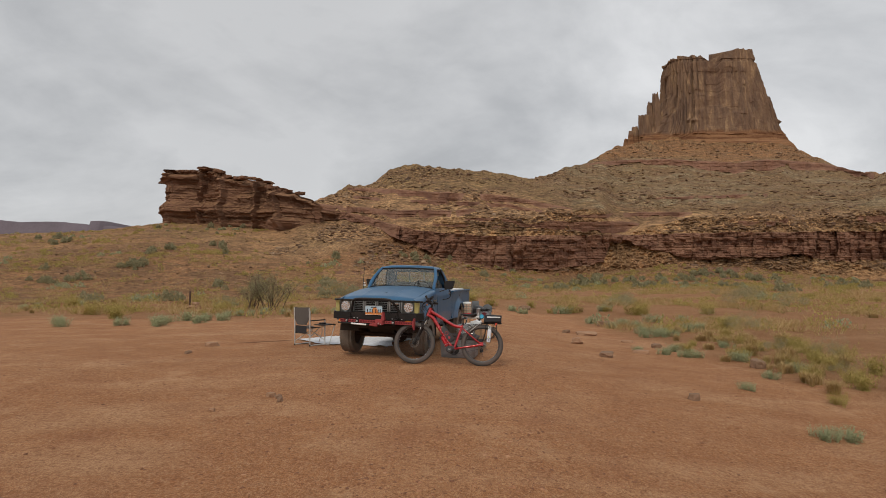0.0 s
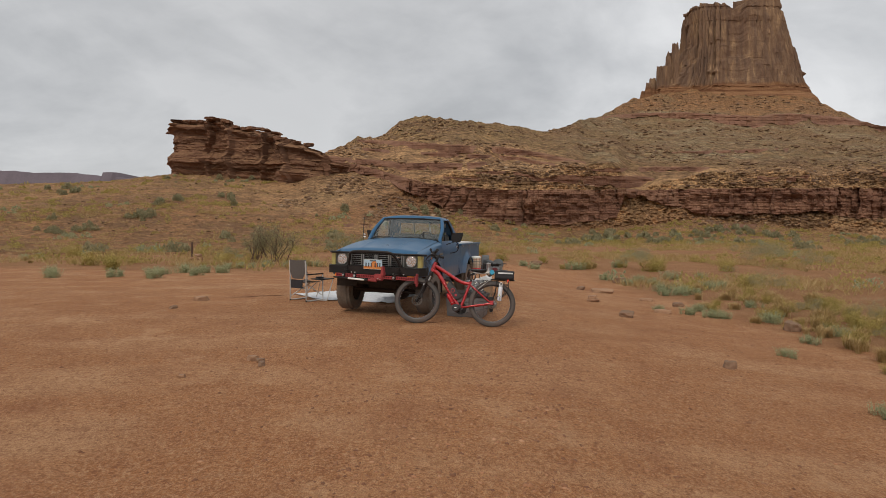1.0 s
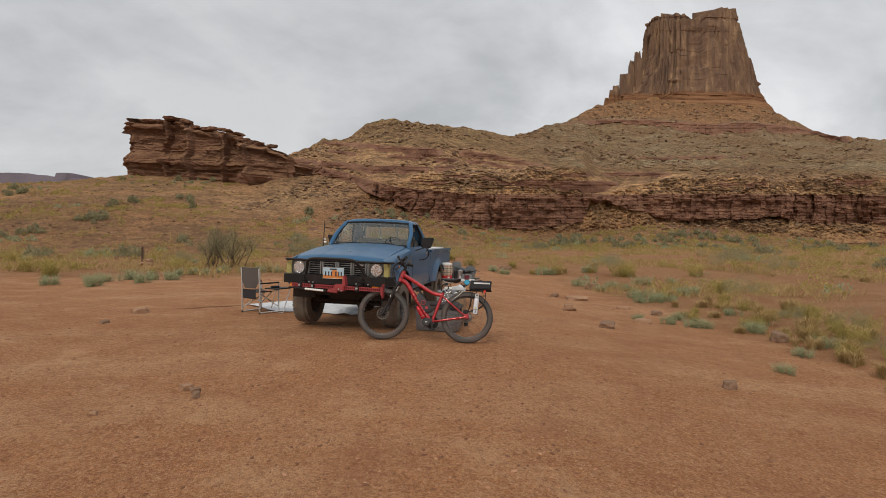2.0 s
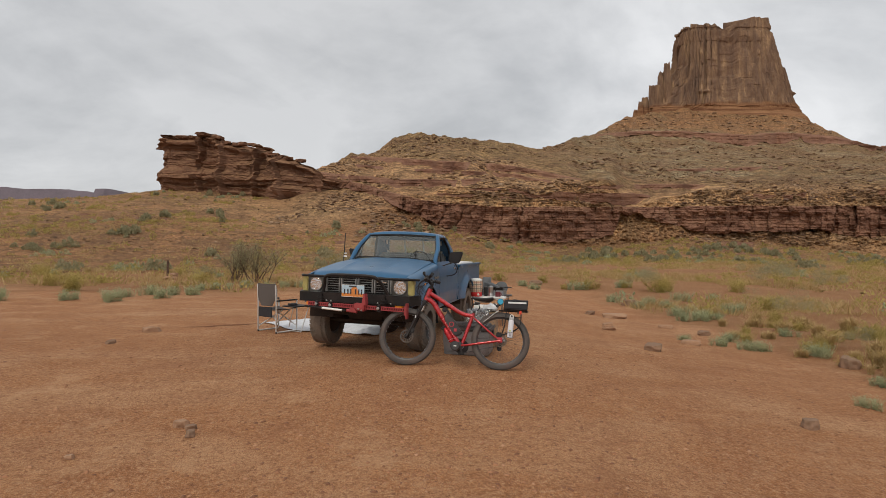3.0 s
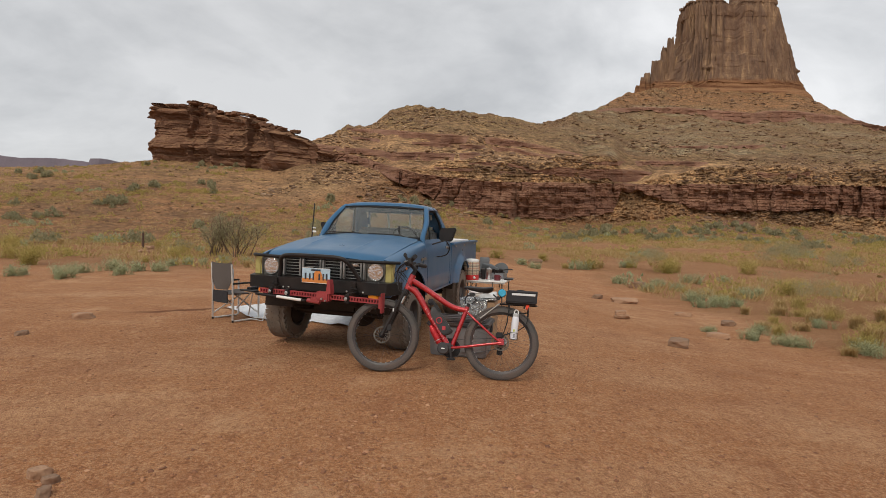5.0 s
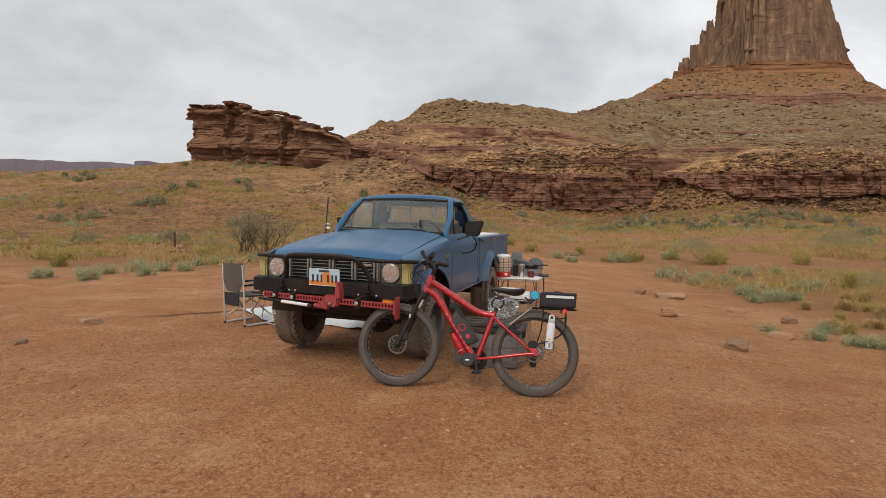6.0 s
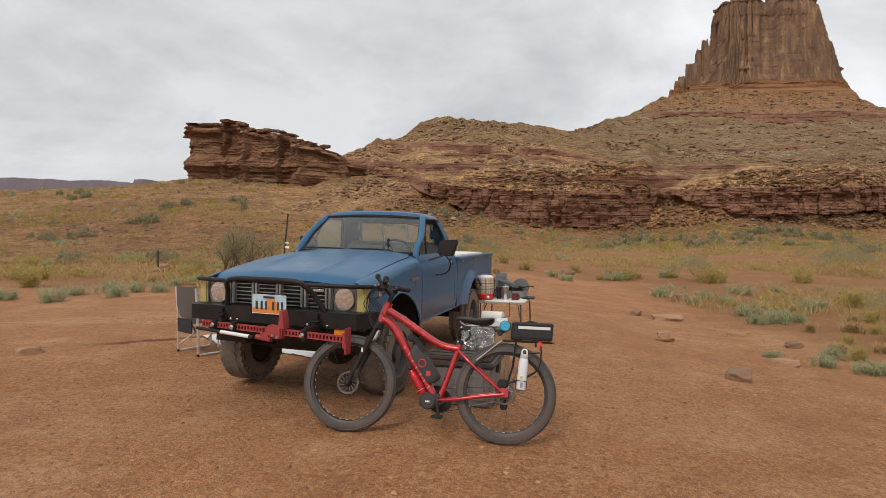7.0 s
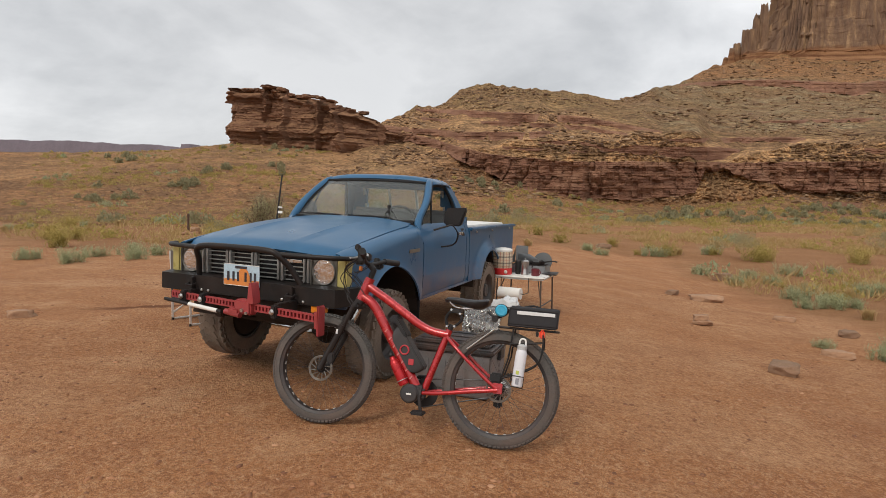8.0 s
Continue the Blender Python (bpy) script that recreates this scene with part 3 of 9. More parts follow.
def build_hillside():
    s = np.concatenate([np.linspace(-1.26, -0.80, 50)[:-1], np.linspace(-0.80, 0.80, 1240), np.linspace(0.80, 1.2, 40)[1:]])
    ns, nr = len(s), 280
    ss = s + 0.008 * fbm(s * 40, 0 * s, 0.0, 11)
    live = sstep(-0.33, -0.24, s)
    # smooth valley side first: depth by rise over distance, column by column
    base_d, base_e = [], []
    sky = np.interp(s, SKY_S, SKY_E)
    for k in range(4):
        (da, za), (db, zb) = hill_profile(ss, k), hill_profile(ss, k + 1)
        ea, eb = (za - 1.65) / da, (zb - 1.65) / db
        if k == 3:
            eb = eb + (sky - eb) * sstep(-0.36, -0.30, s)
        for f in np.linspace(0, 1, 40, endpoint=k == 3):
            base_d.append(da + (db - da) * f)
            base_e.append(ea + (eb - ea) * (f**1.35 if k == 0 else (0.8 * f + 0.2 * f * f if k == 3 else f)))
    BD = np.array(base_d)
    BE = np.maximum.accumulate(np.array(base_e), 0) + np.arange(len(BD))[:, None] * 1e-6
    jag = (0.0030 * fbm(s * 60, 0 * s, 0.0, 21) + 0.0016 * fbm(s * 400, 0 * s, 0.0, 24) + 0.0042 * (np.floor(5 * vnoise(s * 110, 0 * s, 0.0, 22)) / 5 - 0.5)) * (0.35 + 0.65 * live)
    foot_e = (hill_profile(ss, 1)[1] - 1.65) / hill_profile(ss, 1)[0]
    e0 = BE[0]
    lift = np.linspace(0, 1, nr)[:, None]
    E = e0 + (BE[-1] - e0) * lift + jag * lift**14
    S = np.broadcast_to(s, E.shape)
    # where hard beds stand bare
    rag = lambda k, n: 0.0016 * (np.floor(4 * vnoise(s * 90 + 13 * n, 0 * s, 0.0, 300 + n)) / 4 - 0.4) * k + 0.0022 * fbm(s * 26, 0 * s, 0.0, 330 + n) * k
    top = np.interp(s, *CLIFF_TOP) + rag(1.3, 0)
    cones = 0.030 * np.clip(fbm(s * 16, 0 * s, 0.0, 12) - 0.06, 0, 1) + 0.008 * fbm(s * 60, 0 * s, 0.0, 16)
    low = np.interp(s, *CLIFF_LOW) + cones
    cliff = sstep(-0.0004, 0.0004, E - low) * sstep(0.0004, -0.0004, E - top) * sstep(-0.275, -0.25, s)
    hard = cliff.copy()
    for n, (bs, bt, bk, broken) in enumerate(BANDS):
        t = np.interp(s, bs, bt) + rag(1.0, n + 1)
        k = np.interp(s, bs, bk, 0, 0) * (0.7 + 0.6 * vnoise(s * 55, 0 * s, 0.0, 360 + n))
        gap = sstep(broken - 0.10, broken + 0.06, vnoise(s * 34 + 5 * n, 0 * s, 0.0, 390 + n) * 0.7 + 0.3 * vnoise(s * 120, 0 * s, 0.0, 420 + n))
        k = k * gap
        foot = t - k + 0.003 * fbm(s * 130, 0 * s, 0.0, 450 + n) * (k > 0.002)
        hard = np.maximum(hard, sstep(-0.0003, 0.0003, E - foot) * sstep(0.0003, -0.0003, E - t) * sstep(0.0008, 0.002, k))
    # thin slabby beds crop out of the tan debris over the main cliff, following its dip
    dip = E - np.interp(s, *CLIFF_TOP)
    bed = dip / 0.0050 + 0.9 * fbm(S * 12, 0 * S, 0.0, 71) + 0.5 * fbm(S * 50, 0 * S, 0.0, 72)
    nb = np.floor(bed)
    slabby = sstep(0.0, 0.006, dip) * sstep(0.062, 0.045, dip) * sstep(-0.30, -0.24, S) * (0.45 + 0.55 * sstep(0.22, 0.10, S))
    run = vnoise(S * 30 + 17 * cells(nb, nb * 0, 73), nb * 3.7, 0.0, 74)
    thin = ((bed - nb) < 0.62) * sstep(0.42, 0.52, run) * slabby
    weight = (1 - 0.95 * hard) * (1 - 0.45 * thin * (1 - hard))
    free = E < foot_e
    step = np.where(free, 1.0, weight) * np.gradient(E, axis=0)
    climb = np.cumsum(np.where(free, 0, step), 0)
    E2 = np.where(free, E, foot_e + (BE[-1] - foot_e) * climb / np.maximum(climb[-1:], 1e-6))
    E2 = soften(soften(E2, 15), 9)
    D = np.stack([np.interp(E2[:, c], BE[:, c], BD[:, c]) for c in range(ns)], 1)
    Z = 1.65 + E * D
    X = EYE_X + S * D
    far = D / 95
    # blocks, joints and buttresses of the bare beds
    block = rock_face(X / far, Z / far, 0.42, 600) * far
    coarse = rock_face(X / far, Z / far, 1.3, 640) * far
    sway = S + 0.012 * fbm(Z * 0.25, S * 9, 0.0, 97) + 0.004 * fbm(Z * 1.2, S * 30, 0.0, 98)
    step_out = soften(np.floor(4 * vnoise(sway * 13, 0 * S, 0.0, 91)) / 4 + 0.6 * np.floor(3 * vnoise(sway * 45, 0 * S, 0.0, 92)) / 3, 5)
    joint = np.clip(0.15 - vnoise(S * 48 + 0.9 * fbm(Z * 0.6, S * 30, 0.0, 95), 0.35 * Z, 0.0, 93), 0, 1) / 0.15
    spur = 2.0 * (step_out - 0.6) - 0.8 * joint + 2.4 * fbm(X * 0.18, Z * 0.30, 0.0, 94)
    near_cliff = np.clip(1 - np.maximum(low - E, E - top) / 0.012, 0, 1) * sstep(-0.26, -0.2, S)
    out = hard * (0.8 * block + 0.6 * coarse - 0.5) + near_cliff * spur * (0.3 + 0.7 * cliff)
    out = out + (1 - hard) * thin * (0.22 * block + 0.10)
    pos = sway * 26 + 1.6 * fbm(S * 9, Z * 0.12, 0.0, 101)
    col = np.floor(pos)
    inside = np.abs(2 * (pos - col) - 1)
    pillar = 1.6 * (cells(col, 0 * col, 102) - 0.5) + 0.5 * (1 - inside**4)
    fine_pos = sway * 105 + 0.6 * fbm(Z * 0.7, S * 30, 0.0, 104)
    out = out + cliff * (pillar + 0.7 * (cells(fine_pos, np.floor(Z / 1.1 + 2 * cells(fine_pos, 0 * col, 105)), 106) - 0.5))
    # spurs and gullies in the debris, soft swells in the west, broken slabs everywhere
    loose = 1 - hard
    gul = fbm(S * 24, 0.25 * Z / 20, 0.0, 51)
    out = out + live * sstep(foot_e, foot_e + 0.05, E) * 4.0 * gul * far * (1 - 0.7 * near_cliff) - (1 - live) * sstep(0.3, 3, Z) * 1.0 * fbm(X * 0.09, D * 0.09, 0.0, 41)
    up = sstep(0.3, 2.5, Z - Z[:1])
    xs, zs = X / far, Z / far
    chip = np.clip(cells(xs * 2.2 + 0.8 * fbm(zs, xs, 0.0, 80), zs * 4.0 + 0.9 * fbm(xs * 0.7, zs, 0.0, 79), 83) - 0.6, 0, 1) * 1.4
    out = out + up * loose * (1 - 0.7 * slabby) * (0.25 + 0.75 * live) * far * (1.8 * fbm(xs * 0.5, zs * 1.1, 0.0, 63, 4) + 1.3 * fbm(xs * 1.8, zs * 3.0, 0.0, 64, 3) + 0.25 * chip)
    D = D - out
    Z = 1.65 + E * D
    X = EYE_X + S * D
    SLOPE.update(s=s, rise=E, depth=D)
    bare = np.clip(hard + 0.18 * thin, 0, 1)
    tone = 0.20 * cells(X / far / 2.2, Z / far / 0.45, 85) + 0.38 * vnoise(X * 0.12, Z * 1.3, 0.0, 86) + 0.30 * vnoise(X * 0.7, Z * 1.5, 0.0, 78) + 0.16 * cells(fine_pos, np.floor(Z / 2.5), 107)
    # the kinds of debris: red soil at the foot, tan over the cliff, olive on the dome, grey-green on the cone, rust below the tower
    over = sstep(-0.012, 0.012, E - np.interp(s, *CLIFF_TOP) + 0.012 * fbm(S * 20, Z * 0.1, 0.0, 87)) * live
    foot_mix = sstep(foot_e - 0.01, foot_e + 0.045, E + 0.02 * fbm(S * 18, Z * 0.1, 0.0, 88))
    stratum = 0.25 * np.maximum(foot_mix * (0.40 + 0.60 * live), over)
    dome = sstep(-0.008, 0.010, E - np.interp(s, *BANDS[6][:2], 0.158, 0.118))
    stratum = stratum + live * dome * (0.25 + 0.22 * sstep(0.12, 0.20, S))
    rust = sstep(-0.006, 0.006, E - np.interp(s, *BANDS[8][:2], 0.3, 0.18) + 0.006 * fbm(S * 40, 0 * S, 0.0, 89)) * sstep(0.23, 0.27, S)
    stratum = stratum + rust * (1.0 - stratum)
    back = Z[-1:]
    X = np.concatenate([EYE_X + s[None] * D[:1] * 0.97, X, EYE_X + s[None] * (D[-1:] + 25), EYE_X + s[None] * (D[-1:] + 300)])
    D2 = np.concatenate([D[:1] * 0.97, D, D[-1:] + 25, D[-1:] + 300])
    Z2 = np.concatenate([Z[:1] - 0.6, Z, back - 6, back * 0 - 4])
    pad = lambda A: np.concatenate([A[:1], A, A[-1:], A[-1:]])
    bare, tone, stratum = pad(bare), pad(tone), pad(stratum)
    S2 = np.broadcast_to(s, D2.shape)
    X2, Y2 = X, EYE_Y + D2
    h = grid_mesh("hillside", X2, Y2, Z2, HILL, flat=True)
    for name, field in (("bare", bare), ("tone", tone), ("stratum", stratum)):
        h.data.attributes.new(name, "FLOAT", "POINT").data.foreach_set("value", field.astype(np.float32).ravel())
    tagged(h, "bedded red rock cliff and debris slope behind the clearing", "hillside", kind="structure")
    foot_z, cliff_z = 1.65 + np.interp(s, *CLIFF_LOW) * 90, 1.65 + np.interp(s, *CLIFF_TOP) * 90
    # fallen slabs on the debris and the treads
    rng = np.random.default_rng(8)
    want = (bare < 0.2) & (S2 > -0.34) & (S2 < 0.79) & (D2 < 345) & (Z2 > 2.5)
    want &= ~((Z2 > foot_z - 0.3) & (Z2 < cliff_z + 0.3) & (rng.random(Z2.shape) < 0.8))
    want[:2] = False
    want[-4:] = False
    r, c = np.nonzero(want & (vnoise(X2 * 0.12, D2 * 0.12, 0.0, 66) > 0.42))
    pick = rng.choice(len(r), 16500, replace=False)
    x, y, z, dd = [A[r[pick], c[pick]] for A in (X2, Y2, Z2, D2)]
    soft = (S2[1:-1] < -0.25) & (Z2[1:-1] > 1.0) & (bare[1:-1] < 0.2) & (S2[1:-1] > -0.78)
    soft[-16:] = False
    r, c = np.nonzero(soft)
    pick = rng.choice(len(r), 2600, replace=False)
    x, y, z, dd = [np.concatenate([p, A[1:-1][r[pick], c[pick]]]) for p, A in zip((x, y, z, dd), (X2, Y2, Z2, D2))]
    n = len(x)
    size = (0.045 + 0.24 * rng.random(n) ** 7) * (0.45 + dd / 150)
    size[16500:] *= 0.6
    corner = np.array([(-1, -1, -1), (1, -1, -1), (1, 1, -1), (-1, 1, -1), (-1, -1, 1), (1, -1, 1), (1, 1, 1), (-1, 1, 1)], float)
    P = corner[None] * np.stack([size * rng.uniform(0.8, 2.4, n), size * rng.uniform(0.6, 1.5, n), size * rng.uniform(0.18, 0.45, n)], 1)[:, None] * rng.uniform(0.65, 1.1, (n, 8, 3))
    ya, ti = rng.uniform(0, 6.28, n)[:, None], rng.normal(0, 0.28, n)[:, None]
    px, py, pz = P[..., 0] * np.cos(ya) - P[..., 1] * np.sin(ya), P[..., 0] * np.sin(ya) + P[..., 1] * np.cos(ya), P[..., 2]
    py, pz = py * np.cos(ti) - pz * np.sin(ti), py * np.sin(ti) + pz * np.cos(ti)
    co = np.stack([px + x[:, None], py + y[:, None], pz + z[:, None] + 0.25 * size[:, None]], -1).reshape(-1, 3)
    quad = np.array([(0, 3, 2, 1), (4, 5, 6, 7), (0, 1, 5, 4), (1, 2, 6, 5), (2, 3, 7, 6), (3, 0, 4, 7)])
    faces = (quad[None] + 8 * np.arange(n)[:, None, None]).reshape(-1, 4)
    me = bpy.data.meshes.new("slope_rubble")
    me.vertices.add(len(co)); me.vertices.foreach_set("co", co.ravel())
    me.loops.add(faces.size); me.loops.foreach_set("vertex_index", faces.ravel().astype(np.int32))
    me.polygons.add(len(faces)); me.polygons.foreach_set("loop_start", np.arange(0, faces.size, 4, dtype=np.int32))
    me.update(calc_edges=True)
    me.materials.append(SLABROCK)
    tagged(new("slope_rubble", me), "fallen tan and brown sandstone slabs strewn over the slope", "rubble", kind="stuff")
    return h


def make_slab_rock():
    m, nt, b = material("fallen_slab_rock")
    geo = nt.nodes.new("ShaderNodeNewGeometry")
    n = tex(nt, 2.5, 5, 0.7, space="World")
    col = ramp(nt, geo.outputs["Random Per Island"], [(0.0, (0.12, 0.068, 0.044)), (0.4, (0.22, 0.130, 0.072)), (0.8, (0.31, 0.195, 0.105)), (1.0, (0.42, 0.28, 0.165))])
    col = blend(nt, grey(nt, n.outputs["Fac"], 0.4, 0.65, 0.0, 0.5), col, (0.14, 0.08, 0.05))
    nt.links.new(col, b.inputs["Base Color"])
    b.inputs["Roughness"].default_value = 0.95
    return m


SLABROCK = make_slab_rock()
build_hillside()


def thing_empty(name, place, label, category):
    e = new(name)
    e.matrix_world = Matrix.Translation(place)
    return tagged(e, label, category)


def rough_block(name, seed, sx, sy, sz, mat, tall=False):
    """A broken block of rock, or a leaning column."""
    bm = bmesh.new()
    bmesh.ops.create_icosphere(bm, subdivisions=4, radius=1.0)
    rng = random.Random(seed)
    cuts = [(Vector((0, 0, 1)), 0.55), (Vector((0, 0, -1)), 0.6)]
    cuts += [(Vector((rng.gauss(0, 1), rng.gauss(0, 1), rng.gauss(0, 0.2))).normalized(), rng.uniform(0.55, 0.8)) for _ in range(8)]
    for v in bm.verts:
        for n, d in cuts:
            k = v.co.dot(n)
            if k > d:
                v.co -= n * (k - d)
        v.co *= 1 + 0.14 * noise.noise(v.co * 2 + Vector((seed, 0, 0))) + 0.07 * noise.noise(v.co * 7)
        if tall:
            v.co.x *= 1 - 0.28 * v.co.z
            v.co.y *= 1 - 0.28 * v.co.z
        v.co = Vector((v.co.x * sx, v.co.y * sy, v.co.z * sz))
    me = bpy.data.meshes.new(name)
    bm.to_mesh(me)
    bm.free()
    me.materials.append(mat)
    return new(name, me)


def ring_wall(name, plan, foot, top, rows, mat, bulge, seed, bed_scale=1.0):
    """A free-standing rock mass: a closed plan outline (arrays), foot and top heights along it, bedded and cracked faces, a rough flat top."""
    px, py = plan
    n = len(px)
    nx, ny = np.gradient(py), -np.gradient(px)
    nx[0], ny[0] = py[1] - py[-1], -(px[1] - px[-1])
    nx[-1], ny[-1] = py[0] - py[-2], -(px[0] - px[-2])
    ln = np.hypot(nx, ny) + 1e-9
    nx, ny = nx / ln, ny / ln
    f = np.linspace(0, 1, rows)[:, None]
    Z = foot[None] + (top - foot)[None] * f
    X, Y = np.broadcast_to(px, Z.shape).copy(), np.broadcast_to(py, Z.shape).copy()
    out = bulge(f, X, Y, Z, seed)
    X, Y = X + nx * out, Y + ny * out
    cx, cy = px.mean(), py.mean()
    caps = []
    for k in (0.9, 0.6, 0.3, 0.02):
        caps.append((cx + (X[-1] - cx) * k, cy + (Y[-1] - cy) * k))
    Xc = np.concatenate([X] + [c[0][None] for c in caps])
    Yc = np.concatenate([Y] + [c[1][None] for c in caps])
    Zc = np.concatenate([Z] + [(Z[-1] + 0.3 * fbm(c[0] * 0.3, c[1] * 0.3, 0.0, seed))[None] for c in caps[:1]]
                        + [(Z[-1] * 0.5 + np.median(Z[-1]) * 0.5)[None] * 0 + np.minimum(Z[-1], np.median(Z[-1]))[None] - 0.5 for _ in caps[1:]])
    return grid_mesh(name, Xc, Yc, Zc, mat, wrap=True, flat=True)


def resample(pts, n):
    p = np.array(pts + pts[:1], float)
    seg = np.r_[0, np.cumsum(np.hypot(*np.diff(p, axis=0).T))]
    t = np.linspace(0, seg[-1], n, endpoint=False)
    return np.interp(t, seg, p[:, 0]), np.interp(t, seg, p[:, 1])


def build_fin():
    """The long rock fin west of the truck, thick in the west and tapering to the east."""
    pts = [(-55.5, 110), (-58, 114), (-58, 124), (-52, 131), (-36, 130), (-25, 119), (-21.5, 109), (-21.5, 102.5), (-24, 99.5), (-27.5, 99.8), (-31, 101), (-36.7, 103), (-44.5, 106), (-51, 108)]
    px, py = resample(pts, 860)
    px = px - 0.8
    top = np.interp(px, [-58, -53.5, -49.9, -47.0, -46.8, -44.7, -44.2, -37.4, -34.8, -33.3, -33.0, -30.7, -28.1, -27.5, -26.0, -24.6, -24.4, -20], [22.5, 22.6, 22.7, 22.3, 22.8, 22.3, 21.3, 19.9, 19.5, 18.9, 17.8, 17.3, 16.9, 16.2, 15.8, 15.3, 14.4, 13.4])
    top = top + 0.45 * (np.floor(4 * vnoise(px * 0.4, py * 0.15, 0.0, 5)) / 4 - 0.4)
    foot = np.interp(px, [-58, -44, -36, -25, -20], [12.6, 12.2, 11.2, 9.6, 9.0]) - 2.0

    def bulge(f, X, Y, Z, seed):
        run = X + 0.6 * Y
        zz = Z + 0.06 * (X + 40)
        face = 1.0 * rock_face(run, zz, 1.3, seed + 8) + 0.4 * rock_face(run, zz, 0.5, seed + 9)
        pos = run * 0.20 + 0.7 * fbm(run * 0.1, Z * 0.10, 0.0, seed + 4)
        col = np.floor(pos)
        inside = pos - col
        butt = 4.0 * (vnoise(pos, 0 * pos, 0.0, seed + 5) - 0.5) + 0.9 * (1 - np.abs(2 * inside - 1) ** 3)
        crack = 1.3 * (np.minimum(inside, 1 - inside) < 0.05) * (vnoise(run * 0.3, Z * 0.25, 0.0, seed + 7) > 0.35)
        soft = np.floor(zz / 1.25)
        hollow = 0.9 * (cells(soft, soft * 0, seed + 11) < 0.35) * vnoise(run * 0.25, zz * 0.8, 0.0, seed + 12)
        o = face - 0.8 + 0.8 * butt - crack - hollow + 2.4 * fbm(X * 0.13, Y * 0.13, Z * 0.12, seed + 1) + 1.3 * fbm(X * 0.6, Y * 0.6, Z * 0.9, seed + 2, 4)
        cap = sstep(0.945, 0.955, f) * (0.5 + 0.6 * vnoise(run * 0.25, 0 * Z, 0.0, seed + 13))
        neck = -0.8 * np.exp(-((f - 0.90) / 0.04) ** 2)
        waist = -1.1 * np.exp(-((f - 0.38) / 0.12) ** 2)
        skirt = 2.2 * np.clip(0.16 - f, 0, 1) / 0.16
        return o + cap + neck + waist + skirt

    fin = thing_empty("rock_fin", (-40, 112, 10), "dark red layered sandstone fin with overhanging caprock on the slope", "rock formation")
    wall = ring_wall("fin_wall", (px, py), foot, top, 95, FIN, bulge, 70)
    wall.parent, wall.matrix_parent_inverse = fin, fin.matrix_world.inverted()
    # loose caprock slabs that jut over the faces
    rng = random.Random(15)
    for k in range(20):
        x = -58.5 + 32 * (k / 20) + rng.uniform(-0.5, 0.5)
        i = int(np.argmin(np.abs(px - x) + 10 * (py > 112)))
        z = float(top[i])
        lx, ly, lz = rng.uniform(0.9, 1.7), rng.uniform(0.9, 1.5), rng.uniform(0.30, 0.50)
        slab = rough_block("cap_slab", 300 + k, lx, ly, lz, FIN)
        slab.matrix_world = pose(float(px[i]) + (1.6 if k < 3 else 0.3), float(py[i]) + rng.uniform(-0.6, 1.0), z + rng.uniform(-0.12, 0.10), rng.uniform(-4, 4), rng.uniform(-3, 6), rng.uniform(-30, 30))
        slab.parent, slab.matrix_parent_inverse = fin, fin.matrix_world.inverted()
    return fin


build_fin()


